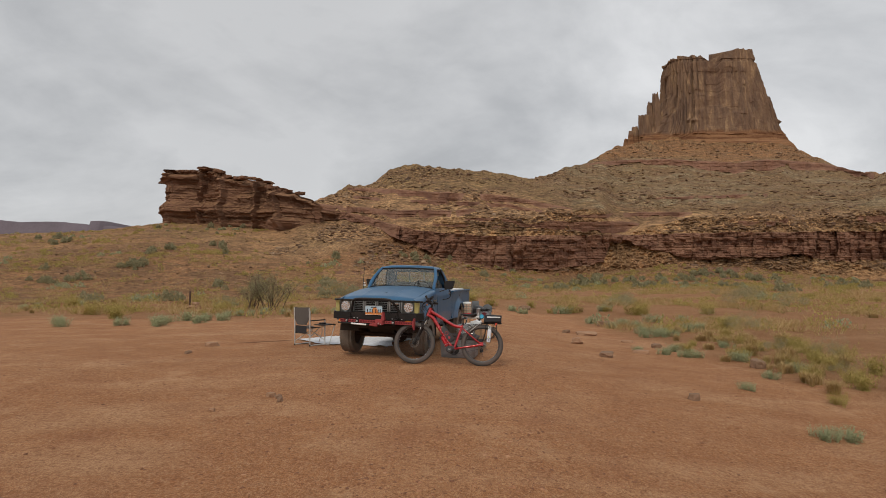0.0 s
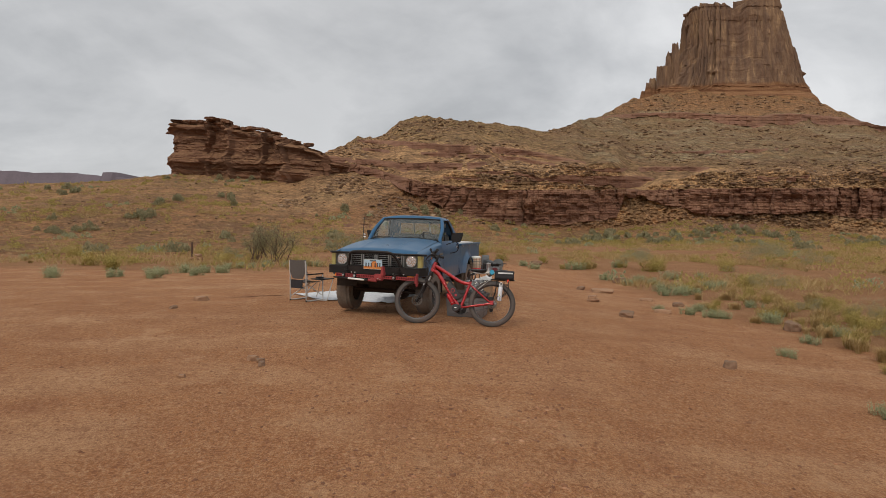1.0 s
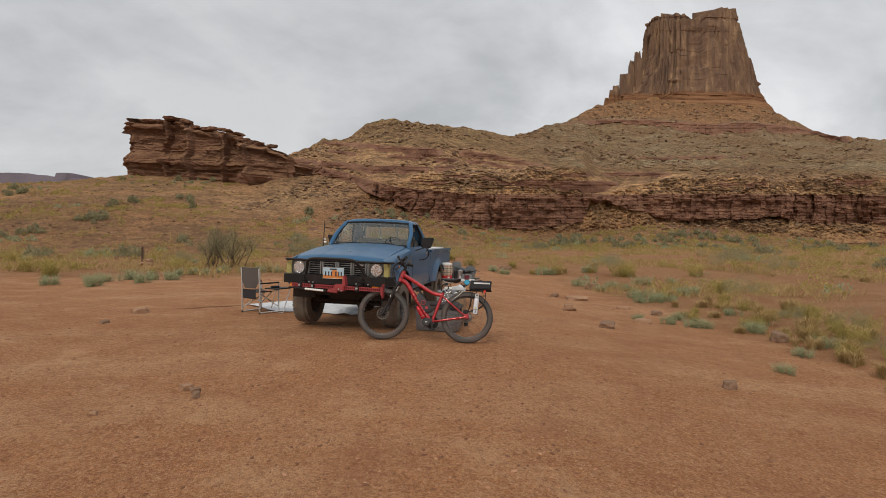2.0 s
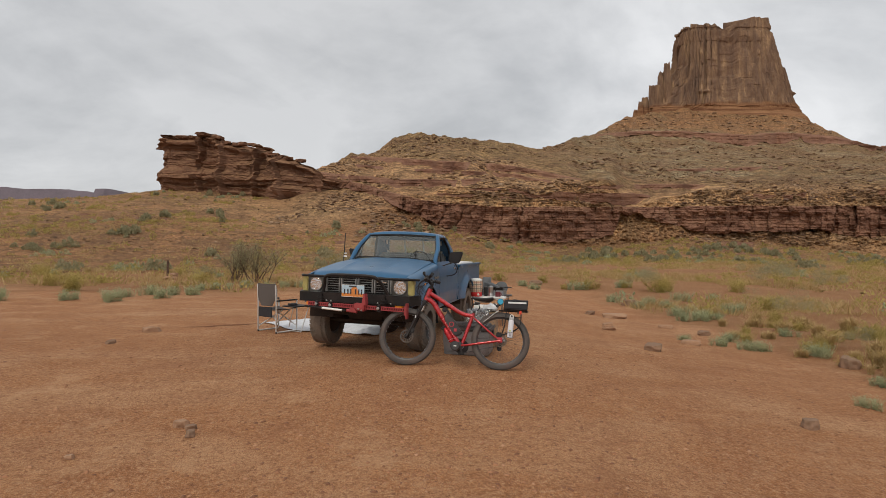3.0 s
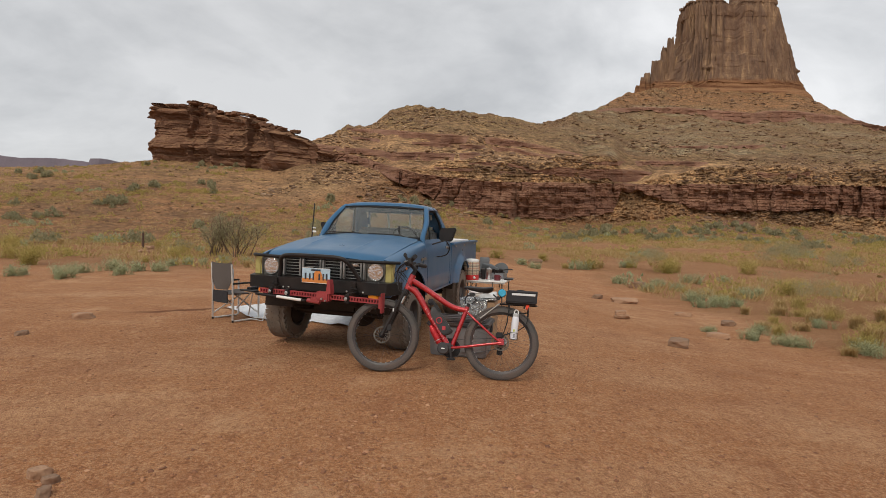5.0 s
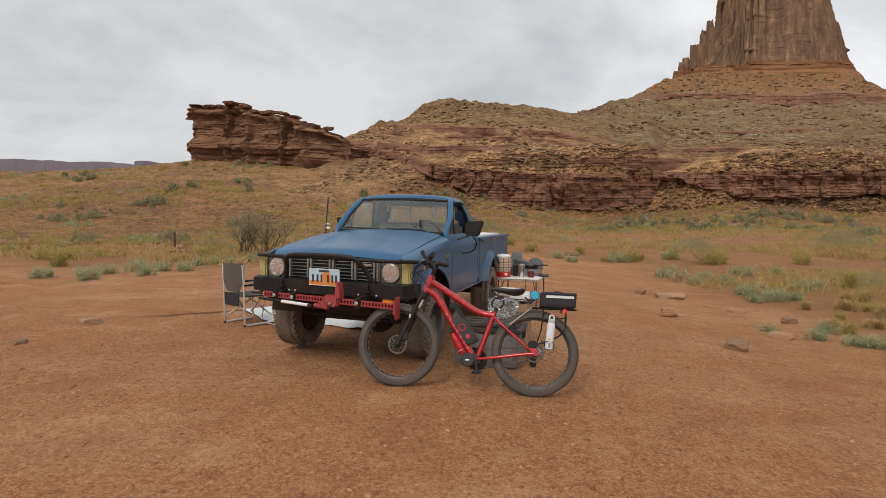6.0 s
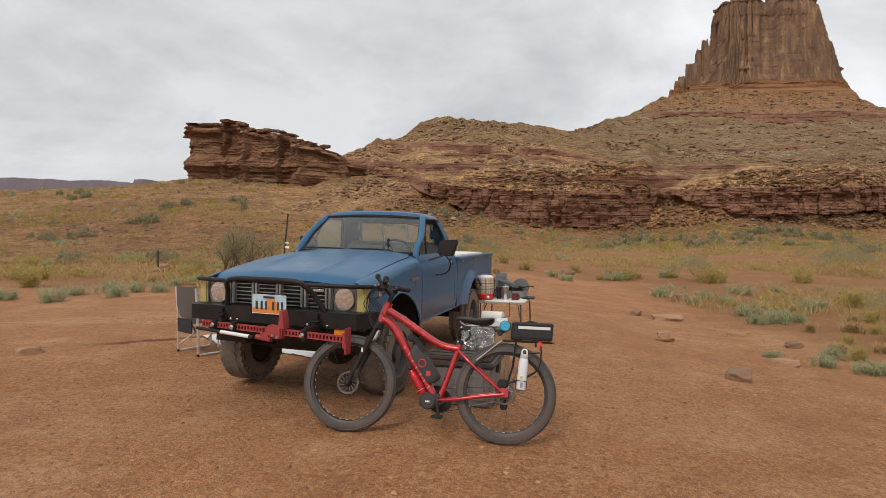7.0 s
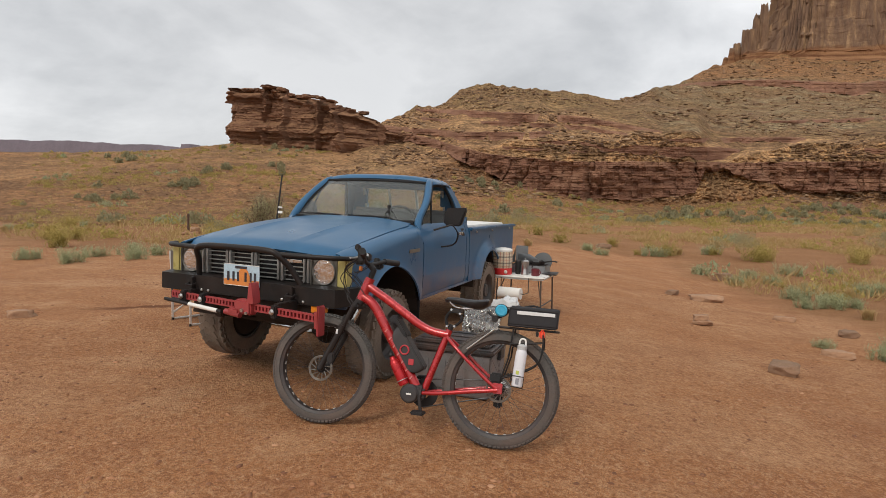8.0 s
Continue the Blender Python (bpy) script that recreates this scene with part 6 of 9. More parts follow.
def hood_rows():
    rows = []
    for v in [-0.03, -0.02, 0.0, 0.03] + lin(0.08, 1.2, 22):
        w = seam_u(v) - 0.004
        pts = []
        for u in lin(-1, 1, 41):
            z = hood_edge(v) + 0.045 * (1 - u * u)
            ridge = math.exp(-((abs(u) - 0.42 - 0.06 * v) / 0.032) ** 2) * 0.017 * min(1, max(v, 0) * 4) * min(1, max(0, 1.15 - v) * 4)
            z += ridge - 0.008 * math.exp(-(u / 0.33) ** 4) * min(1, max(v, 0) * 3)
            if v < 0.06:
                z -= 0.045 * ((0.06 - v) / 0.09) ** 2
            pts.append((u * w, v + 0.02 * (u * u) * (1 - max(v, 0)) - 0.01 + 0.05 * u * u * (v < 0.5) * (1 - min(v / 0.5, 1) if v > 0 else 1), z))
        rows.append(pts)
    return rows


def tyre_profile(r, half, ri, round_=0.6):
    """Half a tyre section turned full: (radius, offset) from one bead to the other."""
    out = []
    for k in range(17):
        a = math.pi * k / 16
        x = -half * math.cos(a)
        bulge = math.sin(a) ** round_
        out.append((ri + (r - ri) * bulge, x * (1.0 + 0.08 * math.sin(2 * a) ** 2)))
    return out


def along_x(profile, sides):
    return lathe_bm(profile, Matrix.Rotation(math.pi / 2, 4, "Y"), sides)


def ring_bm(profile, sides, m):
    """A closed ring section turned round z."""
    bm = bmesh.new()
    rings = [[bm.verts.new(m @ Vector((r * math.cos(2 * math.pi * k / sides), r * math.sin(2 * math.pi * k / sides), z))) for r, z in profile] for k in range(sides)]
    n = len(profile)
    for k in range(sides):
        p, q = rings[k], rings[(k + 1) % sides]
        for j in range(n):
            bm.faces.new((p[j], p[(j + 1) % n], q[(j + 1) % n], q[j]))
    bmesh.ops.recalc_face_normals(bm, faces=bm.faces)
    return bm


TURN_X = Matrix.Rotation(math.pi / 2, 4, "Y")


def truck_wheel(parent, loc, side, first=None):
    if first:
        w = part_like(first, parent, Matrix.Translation(loc) @ Matrix.Rotation(math.pi if side < 0 else 0, 4, "Z"), "wheel")
        for c in first.children:
            part_like(c, w, c.matrix_local.copy())
        return w
    w = part("wheel", ring_bm(tyre_profile(WHEEL_R - 0.008, 0.118, 0.2, 0.45), 64, TURN_X), RUBBER, parent, "dusty all-terrain tyre")
    w.matrix_local = Matrix.Translation(loc)
    bm = bmesh.new()
    rng = random.Random(2)
    n = 34
    for k in range(n):
        a = 2 * math.pi * k / n
        for x, dx, off in ((-0.088, 0.026, 0.0), (-0.03, 0.024, 0.5), (0.03, 0.024, 0.0), (0.088, 0.026, 0.5)):
            aa = a + off * 2 * math.pi / n
            rr = WHEEL_R - 0.010 - (0.013 if abs(x) > 0.06 else 0)
            m = Matrix.Rotation(aa, 4, "X") @ Matrix.Translation((x, 0, rr)) @ Matrix.Rotation(rng.uniform(-0.15, 0.15) + (0.3 if off else -0.3), 4, "Z") @ Matrix.Rotation(-0.35 * x / 0.088, 4, "Y")
            add_box(bm, (-dx, -0.027, -0.014), (dx, 0.027, 0.003), m)
    for k in range(n):
        for sgn in (-1, 1):
            m = Matrix.Rotation(2 * math.pi * (k + 0.3) / n, 4, "X") @ Matrix.Translation((sgn * 0.112, 0, WHEEL_R - 0.052)) @ Matrix.Rotation(sgn * 0.45, 4, "Y")
            add_box(bm, (-0.005, -0.020, -0.020), (0.005, 0.020, 0.020), m)
    part("tread", bm, RUBBER, w, smooth=False)
    rim = [(0.205, -0.10), (0.205, 0.098), (0.196, 0.104), (0.19, 0.09), (0.18, 0.05), (0.15, 0.03), (0.10, 0.045), (0.075, 0.06), (0.07, 0.1), (0.0, 0.1), (0.0, 0.02), (0.17, 0.0), (0.185, -0.1)]
    part("rim", ring_bm(rim, 40, TURN_X), GREYP, w, "dusty grey steel wheel rim")
    part("brake_drum", along_x([(0.02, -0.11), (0.165, -0.105), (0.17, -0.02), (0.05, -0.01)], 28), UNDER, w)
    return w


def set_back(v):
    """The cab and bed stand a little further back than the wings."""
    f = min(1, max(0, (v - 0.75) / 0.45))
    return v + 0.13 * f * f * (3 - 2 * f)


def body_part(name, bm, *rest, **more):
    """A part of the truck's body; the cab narrows above its waist."""
    for vert in bm.verts:
        u, v, z = vert.co
        if 1.1 < v < 2.3 and z > 1.1:
            u *= 1 - 0.055 * math.exp(-(((z - 1.28) / 0.12) ** 2))
        vert.co = (u, set_back(v), z)
    return part(name, bm, *rest, **more)


def build_truck():
    t = thing("pickup_truck", TRUCK_M, "faded blue four-wheel-drive pickup truck with black steel bumper, parked on dirt", "truck")
    body_part("hood", skin_bm(hood_rows(), 0.02), PAINT, t)
    for side in (1, -1):
        body_part("fender", skin_bm(fender_rows(side)), PAINT, t)
        # door skin with a shallow crease
        prof = [(0.740, 0.60), (0.762, 0.66), (0.768, 0.78), (0.771, 0.805), (0.7665, 0.815), (0.768, 0.98), (0.762, 1.08), (0.745, 1.17), (0.722, 1.235), (0.71, 1.25)]
        door = body_part("door", skin_bm([[(side * u, v, z) for u, z in prof] for v in (1.165, 1.17, 1.75, 2.33, 2.335)], 0.03), PAINT, t)
        body_part("door_handle", box_bm((side * 0.76 - 0.012, 2.1, 1.12), (side * 0.76 + 0.016, 2.24, 1.15), 0.006), CHROME, door, "chrome door handle")
        body_part("handle_recess", box_bm((side * 0.755 - 0.008, 2.2, 1.10), (side * 0.755 + 0.008, 2.30, 1.19), 0.006), BLACKP, door)
        body_part("door_badge", box_bm((side * 0.77 - 0.006, 0.92, 1.02), (side * 0.77 + 0.004, 1.08, 1.05), 0.004), simple("tarnished_badge_" + ("a" if side > 0 else "b"), (0.22, 0.20, 0.16), 0.4, 0.5, vary=0.3), t, "small worn fender badge plate")
        # window frame of the door: sill, front post, top and rear post
        frame = smooth_path([(side * 0.715, 1.27, 1.25), (side * 0.64, 1.56, 1.48), (side * 0.583, 1.72, 1.602)], 4) + smooth_path([(side * 0.578, 1.77, 1.612), (side * 0.575, 2.0, 1.612), (side * 0.583, 2.10, 1.585), (side * 0.65, 2.19, 1.42), (side * 0.715, 2.25, 1.25)], 4)
        body_part("window_frame", tube_bm(frame, 0.017, 8), SEAL, door)
        body_part("vent_post", tube_bm([(side * 0.717, 1.52, 1.25), (side * 0.598, 1.66, 1.59)], 0.01, 8), SEAL, door)
        bm = bmesh.new()
        bm.faces.new([bm.verts.new(p) for p in ((side * 0.715, 1.29, 1.255), (side * 0.715, 1.52, 1.255), (side * 0.60, 1.66, 1.585), (side * 0.605, 1.645, 1.555))])
        bmesh.ops.solidify(bm, geom=bm.faces[:], thickness=0.004)
        body_part("vent_window", bm, CLEAR, door, smooth=False)
        if side < 0:
            bm = bmesh.new()
            bm.faces.new([bm.verts.new(p) for p in ((side * 0.713, 1.53, 1.255), (side * 0.713, 2.26, 1.255), (side * 0.588, 2.10, 1.58), (side * 0.59, 1.70, 1.60))])
            bmesh.ops.solidify(bm, geom=bm.faces[:], thickness=0.004)
            body_part("side_window", bm, CLEAR, door, smooth=False)
        # roof pillars
        body_part("front_pillar", tube_bm(smooth_path([(side * 0.690, 1.185, 1.12), (side * 0.703, 1.235, 1.262), (side * 0.645, 1.47, 1.46), (side * 0.580, 1.66, 1.605), (side * 0.555, 1.74, 1.640)], 6), 0.034, 10), PAINT, t)
        rear = []
        for f in lin(0, 1, 9):
            z = 1.24 + 0.385 * f
            u, v0, v1 = 0.737 - 0.145 * f ** 1.15, 2.27 - 0.19 * f ** 1.5, 2.455 - 0.175 * f ** 1.6
            rear.append([(side * u, v0, z), (side * u, (v0 + v1) / 2, z), (side * (u - 0.006), v1 - 0.04, z), (side * (u - 0.03), v1, z), (side * (u - 0.09), v1 + 0.01, z), (side * (u - 0.15), v1 + 0.012, z)])
        body_part("rear_pillar", skin_bm(rear, 0.025), PAINT, t)
        body_part("cab_corner", skin_bm([[(side * u, v, z) for u, z in prof] for v in (2.345, 2.40, 2.44)], 0.03), PAINT, t)
        # bed side with its flared wheel arch
        rows = []
        for v in sorted(set(lin(2.46, 4.42, 38) + lin(AXLE_R - 0.43, AXLE_R + 0.43, 34))):
            zb = arch_z(v, AXLE_R, 0.43, 0.47, 0.60)
            pts = []
            for k in range(20):
                z = zb + (1.155 - zb) * k / 19
                d = math.hypot(v - AXLE_R, max(z - 0.47, 0)) - 0.43
                flare = 0.075 * math.exp(-((max(d, 0) / 0.085) ** 2)) if abs(v - AXLE_R) < 0.56 else 0.0
                crease = 0.006 * math.exp(-((z - 0.80) / 0.012) ** 2)
                pts.append((side * (0.765 + flare + crease - 0.05 * max(0, z - 1.02) ** 1.2), v, z))
            rows.append(pts)
        bed = body_part("bed_side", skin_bm(rows, 0.02), PAINT, t)
        body_part("bed_rail", box_bm((side * 0.752 - 0.042, 2.46, 1.150), (side * 0.752 + 0.042, 4.43, 1.185), 0.010), PAINT, bed)
        for v in (2.62, 3.25, 4.1):
            body_part("tie_hook", tube_bm([(side * 0.772, v, 1.16), (side * 0.79, v + 0.02, 1.13), (side * 0.772, v + 0.05, 1.125)], 0.006, 6), STEEL, bed)
        body_part("mud_flap", box_bm((side * 0.66 - 0.10, 1.12, 0.36), (side * 0.66 + 0.10, 1.135, 0.66), 0.004), BLACKP, t)
        # inner arches and floor sides
        for centre, r, w0, w1 in ((AXLE_F, 0.46, 0.36, 0.75), (AXLE_R, 0.44, 0.42, 0.75)):
            bm = bmesh.new()
            arc = [(centre + r * math.cos(a), 0.50 + r * math.sin(a)) for a in lin(0, math.pi, 15)]
            for (v0, z0), (v1, z1) in zip(arc, arc[1:]):
                bm.faces.new([bm.verts.new(p) for p in ((side * w0, v0, z0), (side * w1, v0, z0), (side * w1, v1, z1), (side * w0, v1, z1))])
            bm.faces.new([bm.verts.new((side * w0, v, z)) for v, z in arc])
            bmesh.ops.remove_doubles(bm, verts=bm.verts, dist=0.0005)
            bmesh.ops.solidify(bm, geom=bm.faces[:], thickness=0.004)
            body_part("wheel_well", bm, UNDER, t, smooth=False)
        # mirrors on bent arms: the driver's stands well out, the other is folded in
        mu, mv = (0.935, 1.50) if side > 0 else (0.80, 1.58)
        face = [(-0.095, 0.03), (-0.105, 0.12), (-0.09, 0.165), (0.085, 0.175), (0.105, 0.15), (0.09, 0.02), (0.06, 0.0), (-0.07, 0.0)]
        bm = plate_bm([(side * (mu + a), 1.235 + z) for a, z in face], 0.055)
        bmesh.ops.translate(bm, verts=bm.verts, vec=(0, mv + 0.03, 0))
        bmesh.ops.bevel(bm, geom=[e for e in bm.edges if abs(e.verts[0].co.y - e.verts[1].co.y) < 0.01], offset=0.012, segments=2, affect="EDGES")
        mir = body_part("mirror", bm, BLACKP, t, "black door mirror")
        body_part("mirror_glass", box_bm((side * mu - 0.075, mv + 0.062, 1.26), (side * mu + 0.075, mv + 0.066, 1.385)), CHROME, mir)
        body_part("mirror_arm", tube_bm(smooth_path([(side * 0.745, mv - 0.02, 1.19), (side * (mu - 0.06), mv + 0.01, 1.23), (side * mu, mv + 0.03, 1.24), (side * (mu + 0.015), mv + 0.07, 1.16), (side * (mu - 0.055), mv + 0.10, 1.06), (side * 0.765, mv + 0.08, 1.03)], 6), 0.008, 8), BLACK, mir)
        for v in (1.1585, 2.3385, 2.4495):
            body_part("panel_gap", skin_bm([[(side * (u - 0.014), v + dv, z) for u, z in prof if z < 1.2 or v < 2.4] for dv in (-0.007, 0.007)], 0.004), SEAL, t)
        body_part("sill", box_bm((side * 0.70 - 0.05, 1.12, 0.575), (side * 0.70 + 0.05, 2.95, 0.615), 0.012), PAINT, t)
    # roof
    rows = []
    for f in (0, 0.02, 0.05, 0.1, 0.16, 0.3, 0.45, 0.6, 0.72, 0.82, 0.9, 0.95, 0.98, 1.0):
        front, back = min(f / 0.16, 1), min((1 - f) / 0.28, 1)
        rise = 0.028 + 0.045 * math.sqrt(1 - (1 - front) ** 2) * (1 - (1 - back) ** 2.2)
        half = 0.605 - 0.045 * (1 - front) ** 2 - 0.03 * (1 - back) ** 2
        pts = []
        for k in range(33):
            a = math.pi * (1 - k / 32)
            c, d = math.cos(a), math.sin(a)
            x = math.copysign(abs(c) ** 0.55, c)
            pts.append((x * half, 1.645 + 0.63 * f + 0.05 * x * x * (1 - f) - 0.03 * x * x * f, 1.622 + rise * abs(d) ** 0.75 + 0.012 * (1 - x * x) - 0.03 * (1 - back) ** 2))
        rows.append(pts)
    body_part("roof", skin_bm(rows, 0.025), PAINT, t)
    for side in (1, -1):
        body_part("drip_rail", tube_bm(smooth_path([(side * 0.575, 1.70, 1.612), (side * 0.608, 1.78, 1.626), (side * 0.61, 2.05, 1.626), (side * 0.60, 2.20, 1.60)], 4), 0.009, 6), PAINT, t)
    # windscreen and its seal
    ws = []
    for f in lin(0, 1, 7):
        ws.append([(u * (0.685 - 0.135 * f), 1.255 + 0.425 * f - 0.05 * (1 - u * u) * (1 - 0.3 * f), 1.265 + 0.365 * f + 0.012 * (1 - u * u) * f) for u in lin(-1, 1, 15)])
    glass = body_part("windscreen", skin_bm(ws, 0.005), GLASS, t, "dusty curved windscreen")
    glass.visible_shadow = False
    loop = [r[0] for r in ws] + ws[-1][1:] + [r[-1] for r in ws[::-1]][1:] + ws[0][::-1][1:-1]
    body_part("windscreen_seal", tube_bm(loop, 0.014, 8, closed=True), SEAL, t)
    body_part("cowl", box_bm((-0.67, 1.175, 1.20), (0.67, 1.26, 1.262), 0.01), BLACKP, t)
    for x0, x1 in ((-0.60, -0.08), (-0.05, 0.47)):
        wp = body_part("wiper", tube_bm([(x1, 1.20, 1.275), (x1 - 0.06, 1.215, 1.295), (x0 + 0.2, 1.22, 1.30)], 0.008, 6), BLACKP, t)
        body_part("wiper_blade", box_bm((x0, 1.214, 1.287), (x0 + 0.44, 1.226, 1.303), 0.003), BLACKP, wp)
    # cab back wall with a window
    bm = bmesh.new()
    for lo, hi in (((-0.72, 2.43, 0.62), (0.72, 2.46, 1.30)), ((-0.66, 2.39, 1.30), (-0.47, 2.42, 1.40)), ((0.47, 2.39, 1.30), (0.66, 2.42, 1.40)), ((-0.60, 2.32, 1.40), (-0.45, 2.36, 1.57)), ((0.45, 2.32, 1.40), (0.60, 2.36, 1.57)), ((-0.56, 2.24, 1.57), (0.56, 2.30, 1.635))):
        add_box(bm, lo, hi)
    body_part("cab_back", bm, PAINT, t, smooth=False)
    lean = Matrix.Translation((0, 2.54, 1.295)) @ Matrix.Rotation(radians(20), 4, "X")
    rw = body_part("rear_window", box_bm((-0.47, 0.0, 0.0), (0.47, 0.005, 0.31)), CLEAR, t)
    rw.matrix_local = lean
    for x0, z0, x1, z1 in ((-0.175, 0.0, -0.150, 0.31), (0.15, 0.0, 0.175, 0.31), (-0.49, -0.012, 0.49, 0.012), (-0.49, 0.295, 0.49, 0.32), (-0.49, 0.0, -0.465, 0.31), (0.465, 0.0, 0.49, 0.31)):
        body_part("rear_window_frame", box_bm((x0, -0.016, z0), (x1, -0.004, z1), 0.003), WHITE, rw)
    # cab inside
    seat = body_part("bench_seat", box_bm((-0.62, 1.75, 0.80), (0.62, 2.25, 0.98), 0.04, 3), VINYL, t)
    body_part("seat_back", box_bm((-0.60, 2.2, 0.95), (0.60, 2.33, 1.36), 0.04, 3), VINYL, seat)
    body_part("dashboard", box_bm((-0.66, 1.27, 0.95), (0.66, 1.52, 1.235), 0.04, 3), VINYL, t)
    body_part("cab_floor", box_bm((-0.70, 1.2, 0.60), (0.70, 2.42, 0.64)), UNDER, t)
    body_part("firewall", box_bm((-0.70, 1.17, 0.62), (0.70, 1.20, 1.20)), UNDER, t)
    wheel_m = Matrix.Translation((0.34, 1.62, 1.235)) @ Matrix.Rotation(radians(-62), 4, "X")
    ring = [wheel_m @ Vector((0.18 * math.cos(a), 0.18 * math.sin(a), 0)) for a in lin(0, 2 * math.pi, 33)[:-1]]
    sw = body_part("steering_wheel", tube_bm(ring, 0.013, 8, closed=True), BLACKP, t)
    bm = bmesh.new()
    for a in (0.0, 2.2, 4.1):
        add_tube(bm, [wheel_m @ Vector((0, 0, -0.03)), wheel_m @ Vector((0.18 * math.cos(a), 0.18 * math.sin(a), 0))], 0.01, 6)
    body_part("spokes", bm, BLACKP, sw)
    # grille: a dark well, four bays with slats, chrome uprights
    well = body_part("grille", box_bm((-0.46, 0.02, 0.79), (0.46, 0.10, 1.05)), BLACKP, t)
    for x in (-0.44, -0.225, 0.0, 0.225, 0.44):
        for sgn in (-1, 1):
            body_part("grille_upright", box_bm((x + sgn * 0.016 - 0.0085, -0.03, 0.862), (x + sgn * 0.016 + 0.0085, 0.02, 1.042), 0.006), SILVER, well)
    for x0, x1 in ((-0.413, -0.252), (-0.198, -0.027), (0.027, 0.198), (0.252, 0.413)):
        for k in range(6):
            z = 0.872 + 0.031 * k
            body_part("grille_slat", box_bm((x0, -0.012, z - 0.0022), (x1, 0.02, z + 0.0022), 0.001, 1), SILVER, well)
    for z in (0.850, 0.832):
        body_part("grille_slat", box_bm((-0.46, -0.02, z - 0.003), (0.46, 0.02, z + 0.003), 0.001, 1), SILVER, well)
    body_part("grille_trim", box_bm((-0.47, -0.025, 1.045), (0.47, 0.03, 1.062), 0.004), BLACKP, well)
    body_part("grille_trim", box_bm((-0.66, -0.03, 0.815), (0.66, 0.03, 0.825), 0.004), CHROME, well)
    body_part("lower_valance", box_bm((-0.74, 0.0, 0.70), (0.74, 0.04, 0.82), 0.008), PAINT, t)
    body_part("maker_badge", box_bm((0.265, -0.024, 0.995), (0.405, -0.017, 1.018), 0.002, 1), CHROME, well, "small chrome maker's badge drawn as a plain bar")
    for side in (1, -1):
        x = side * 0.575
        bez = body_part("headlight", box_bm((x - 0.105, 0.085, 0.840), (x + 0.105, 0.10, 1.06), 0.006), BEZEL, t, "round headlight in dark square bezel")
        face = bmesh.new()
        for i in range(40):  # the flat face between the round lamp and its square frame
            quad = []
            for a, outer in ((i, 0), (i + 1, 0), (i + 1, 1), (i, 1)):
                c, sn = math.cos(a * math.pi / 20), math.sin(a * math.pi / 20)
                r = 0.098 / max(abs(c), abs(sn)) if outer else 0.092
                quad.append(face.verts.new((x + r * c, 0.012, 0.950 + r * sn)))
            face.faces.new(quad)
        bmesh.ops.remove_doubles(face, verts=face.verts[:], dist=1e-5)
        bmesh.ops.solidify(face, geom=face.faces[:], thickness=0.006)
        body_part("bezel_face", face, BEZEL, bez, smooth=False)
        for lo, hi in (((x - 0.105, -0.02, 0.840), (x + 0.105, 0.03, 0.852)), ((x - 0.105, -0.02, 1.048), (x + 0.105, 0.03, 1.06)), ((x - 0.105, -0.02, 0.852), (x - 0.096, 0.03, 1.048)), ((x + 0.096, -0.02, 0.852), (x + 0.105, 0.03, 1.048))):
            body_part("bezel_frame", box_bm(lo, hi, 0.003), BEZEL, bez)
        m = Matrix.Translation((x, 0.0, 0.950)) @ Matrix.Rotation(math.pi / 2, 4, "X")
        body_part("bezel_ring", ring_bm([(0.084, -0.06), (0.094, -0.06), (0.094, 0.012), (0.089, 0.02), (0.083, 0.014)], 40, m), BEZEL, bez)
        body_part("reflector", lathe_bm([(0.0835, 0.010), (0.080, -0.004), (0.071, -0.026), (0.056, -0.048), (0.036, -0.064), (0.002, -0.074)], m, 40), BOWL, bez)
        body_part("lamp_shield", lathe_bm([(0.014, -0.06), (0.016, -0.025), (0.010, -0.016), (0.002, -0.014)], m, 20), CHROME, bez)
        body_part("headlight_glass", lathe_bm([(0.083, 0.013), (0.07, 0.022), (0.04, 0.029), (0.002, 0.032)], m, 40), LAMPGLASS, bez)
        body_part("corner_marker", box_bm((side * 0.720 - 0.038, -0.022, 0.850), (side * 0.720 + 0.036, 0.08, 1.052), 0.01), YELLOWED, t, "yellowed clear corner marker lamp")
        body_part("turn_signal", box_bm((side * 0.60 - 0.05, -0.125, 0.685), (side * 0.60 + 0.05, -0.06, 0.735), 0.006), AMBER, t, "amber turn signal under the bumper")
    # front bumper: welded plate box with brackets and bolts
    bump_ob = body_part("front_bumper", loft_bm([[(-0.83, 0.09, z0), (-0.74, -0.135, z0), (0.74, -0.135, z0), (0.83, 0.09, z0)] for z0 in (0.735, 0.855)]), BLACK, t, "black welded plate-steel front bumper", smooth=False)
    for x in (-0.43, 0.42):
        body_part("tow_bracket", box_bm((x - 0.012, -0.165, 0.745), (x + 0.012, -0.13, 0.845), 0.004), BLACK, bump_ob)
        body_part("tow_shackle", tube_bm([(x - 0.03, -0.15, 0.80), (x - 0.03, -0.185, 0.79), (x + 0.03, -0.185, 0.79), (x + 0.03, -0.15, 0.80)], 0.008, 6), BLACK, bump_ob)
    for x in (-0.36, -0.30, 0.33, 0.50):
        body_part("bolt", lathe_bm([(0.010, 0), (0.010, 0.008), (0.004, 0.012)], Matrix.Translation((x, -0.135, 0.755)) @ Matrix.Rotation(math.pi / 2, 4, "X"), 6), STEEL, bump_ob)
    body_part("bumper_apron", box_bm((-0.62, -0.10, 0.655), (0.62, -0.04, 0.735), 0.01), BLACK, bump_ob)
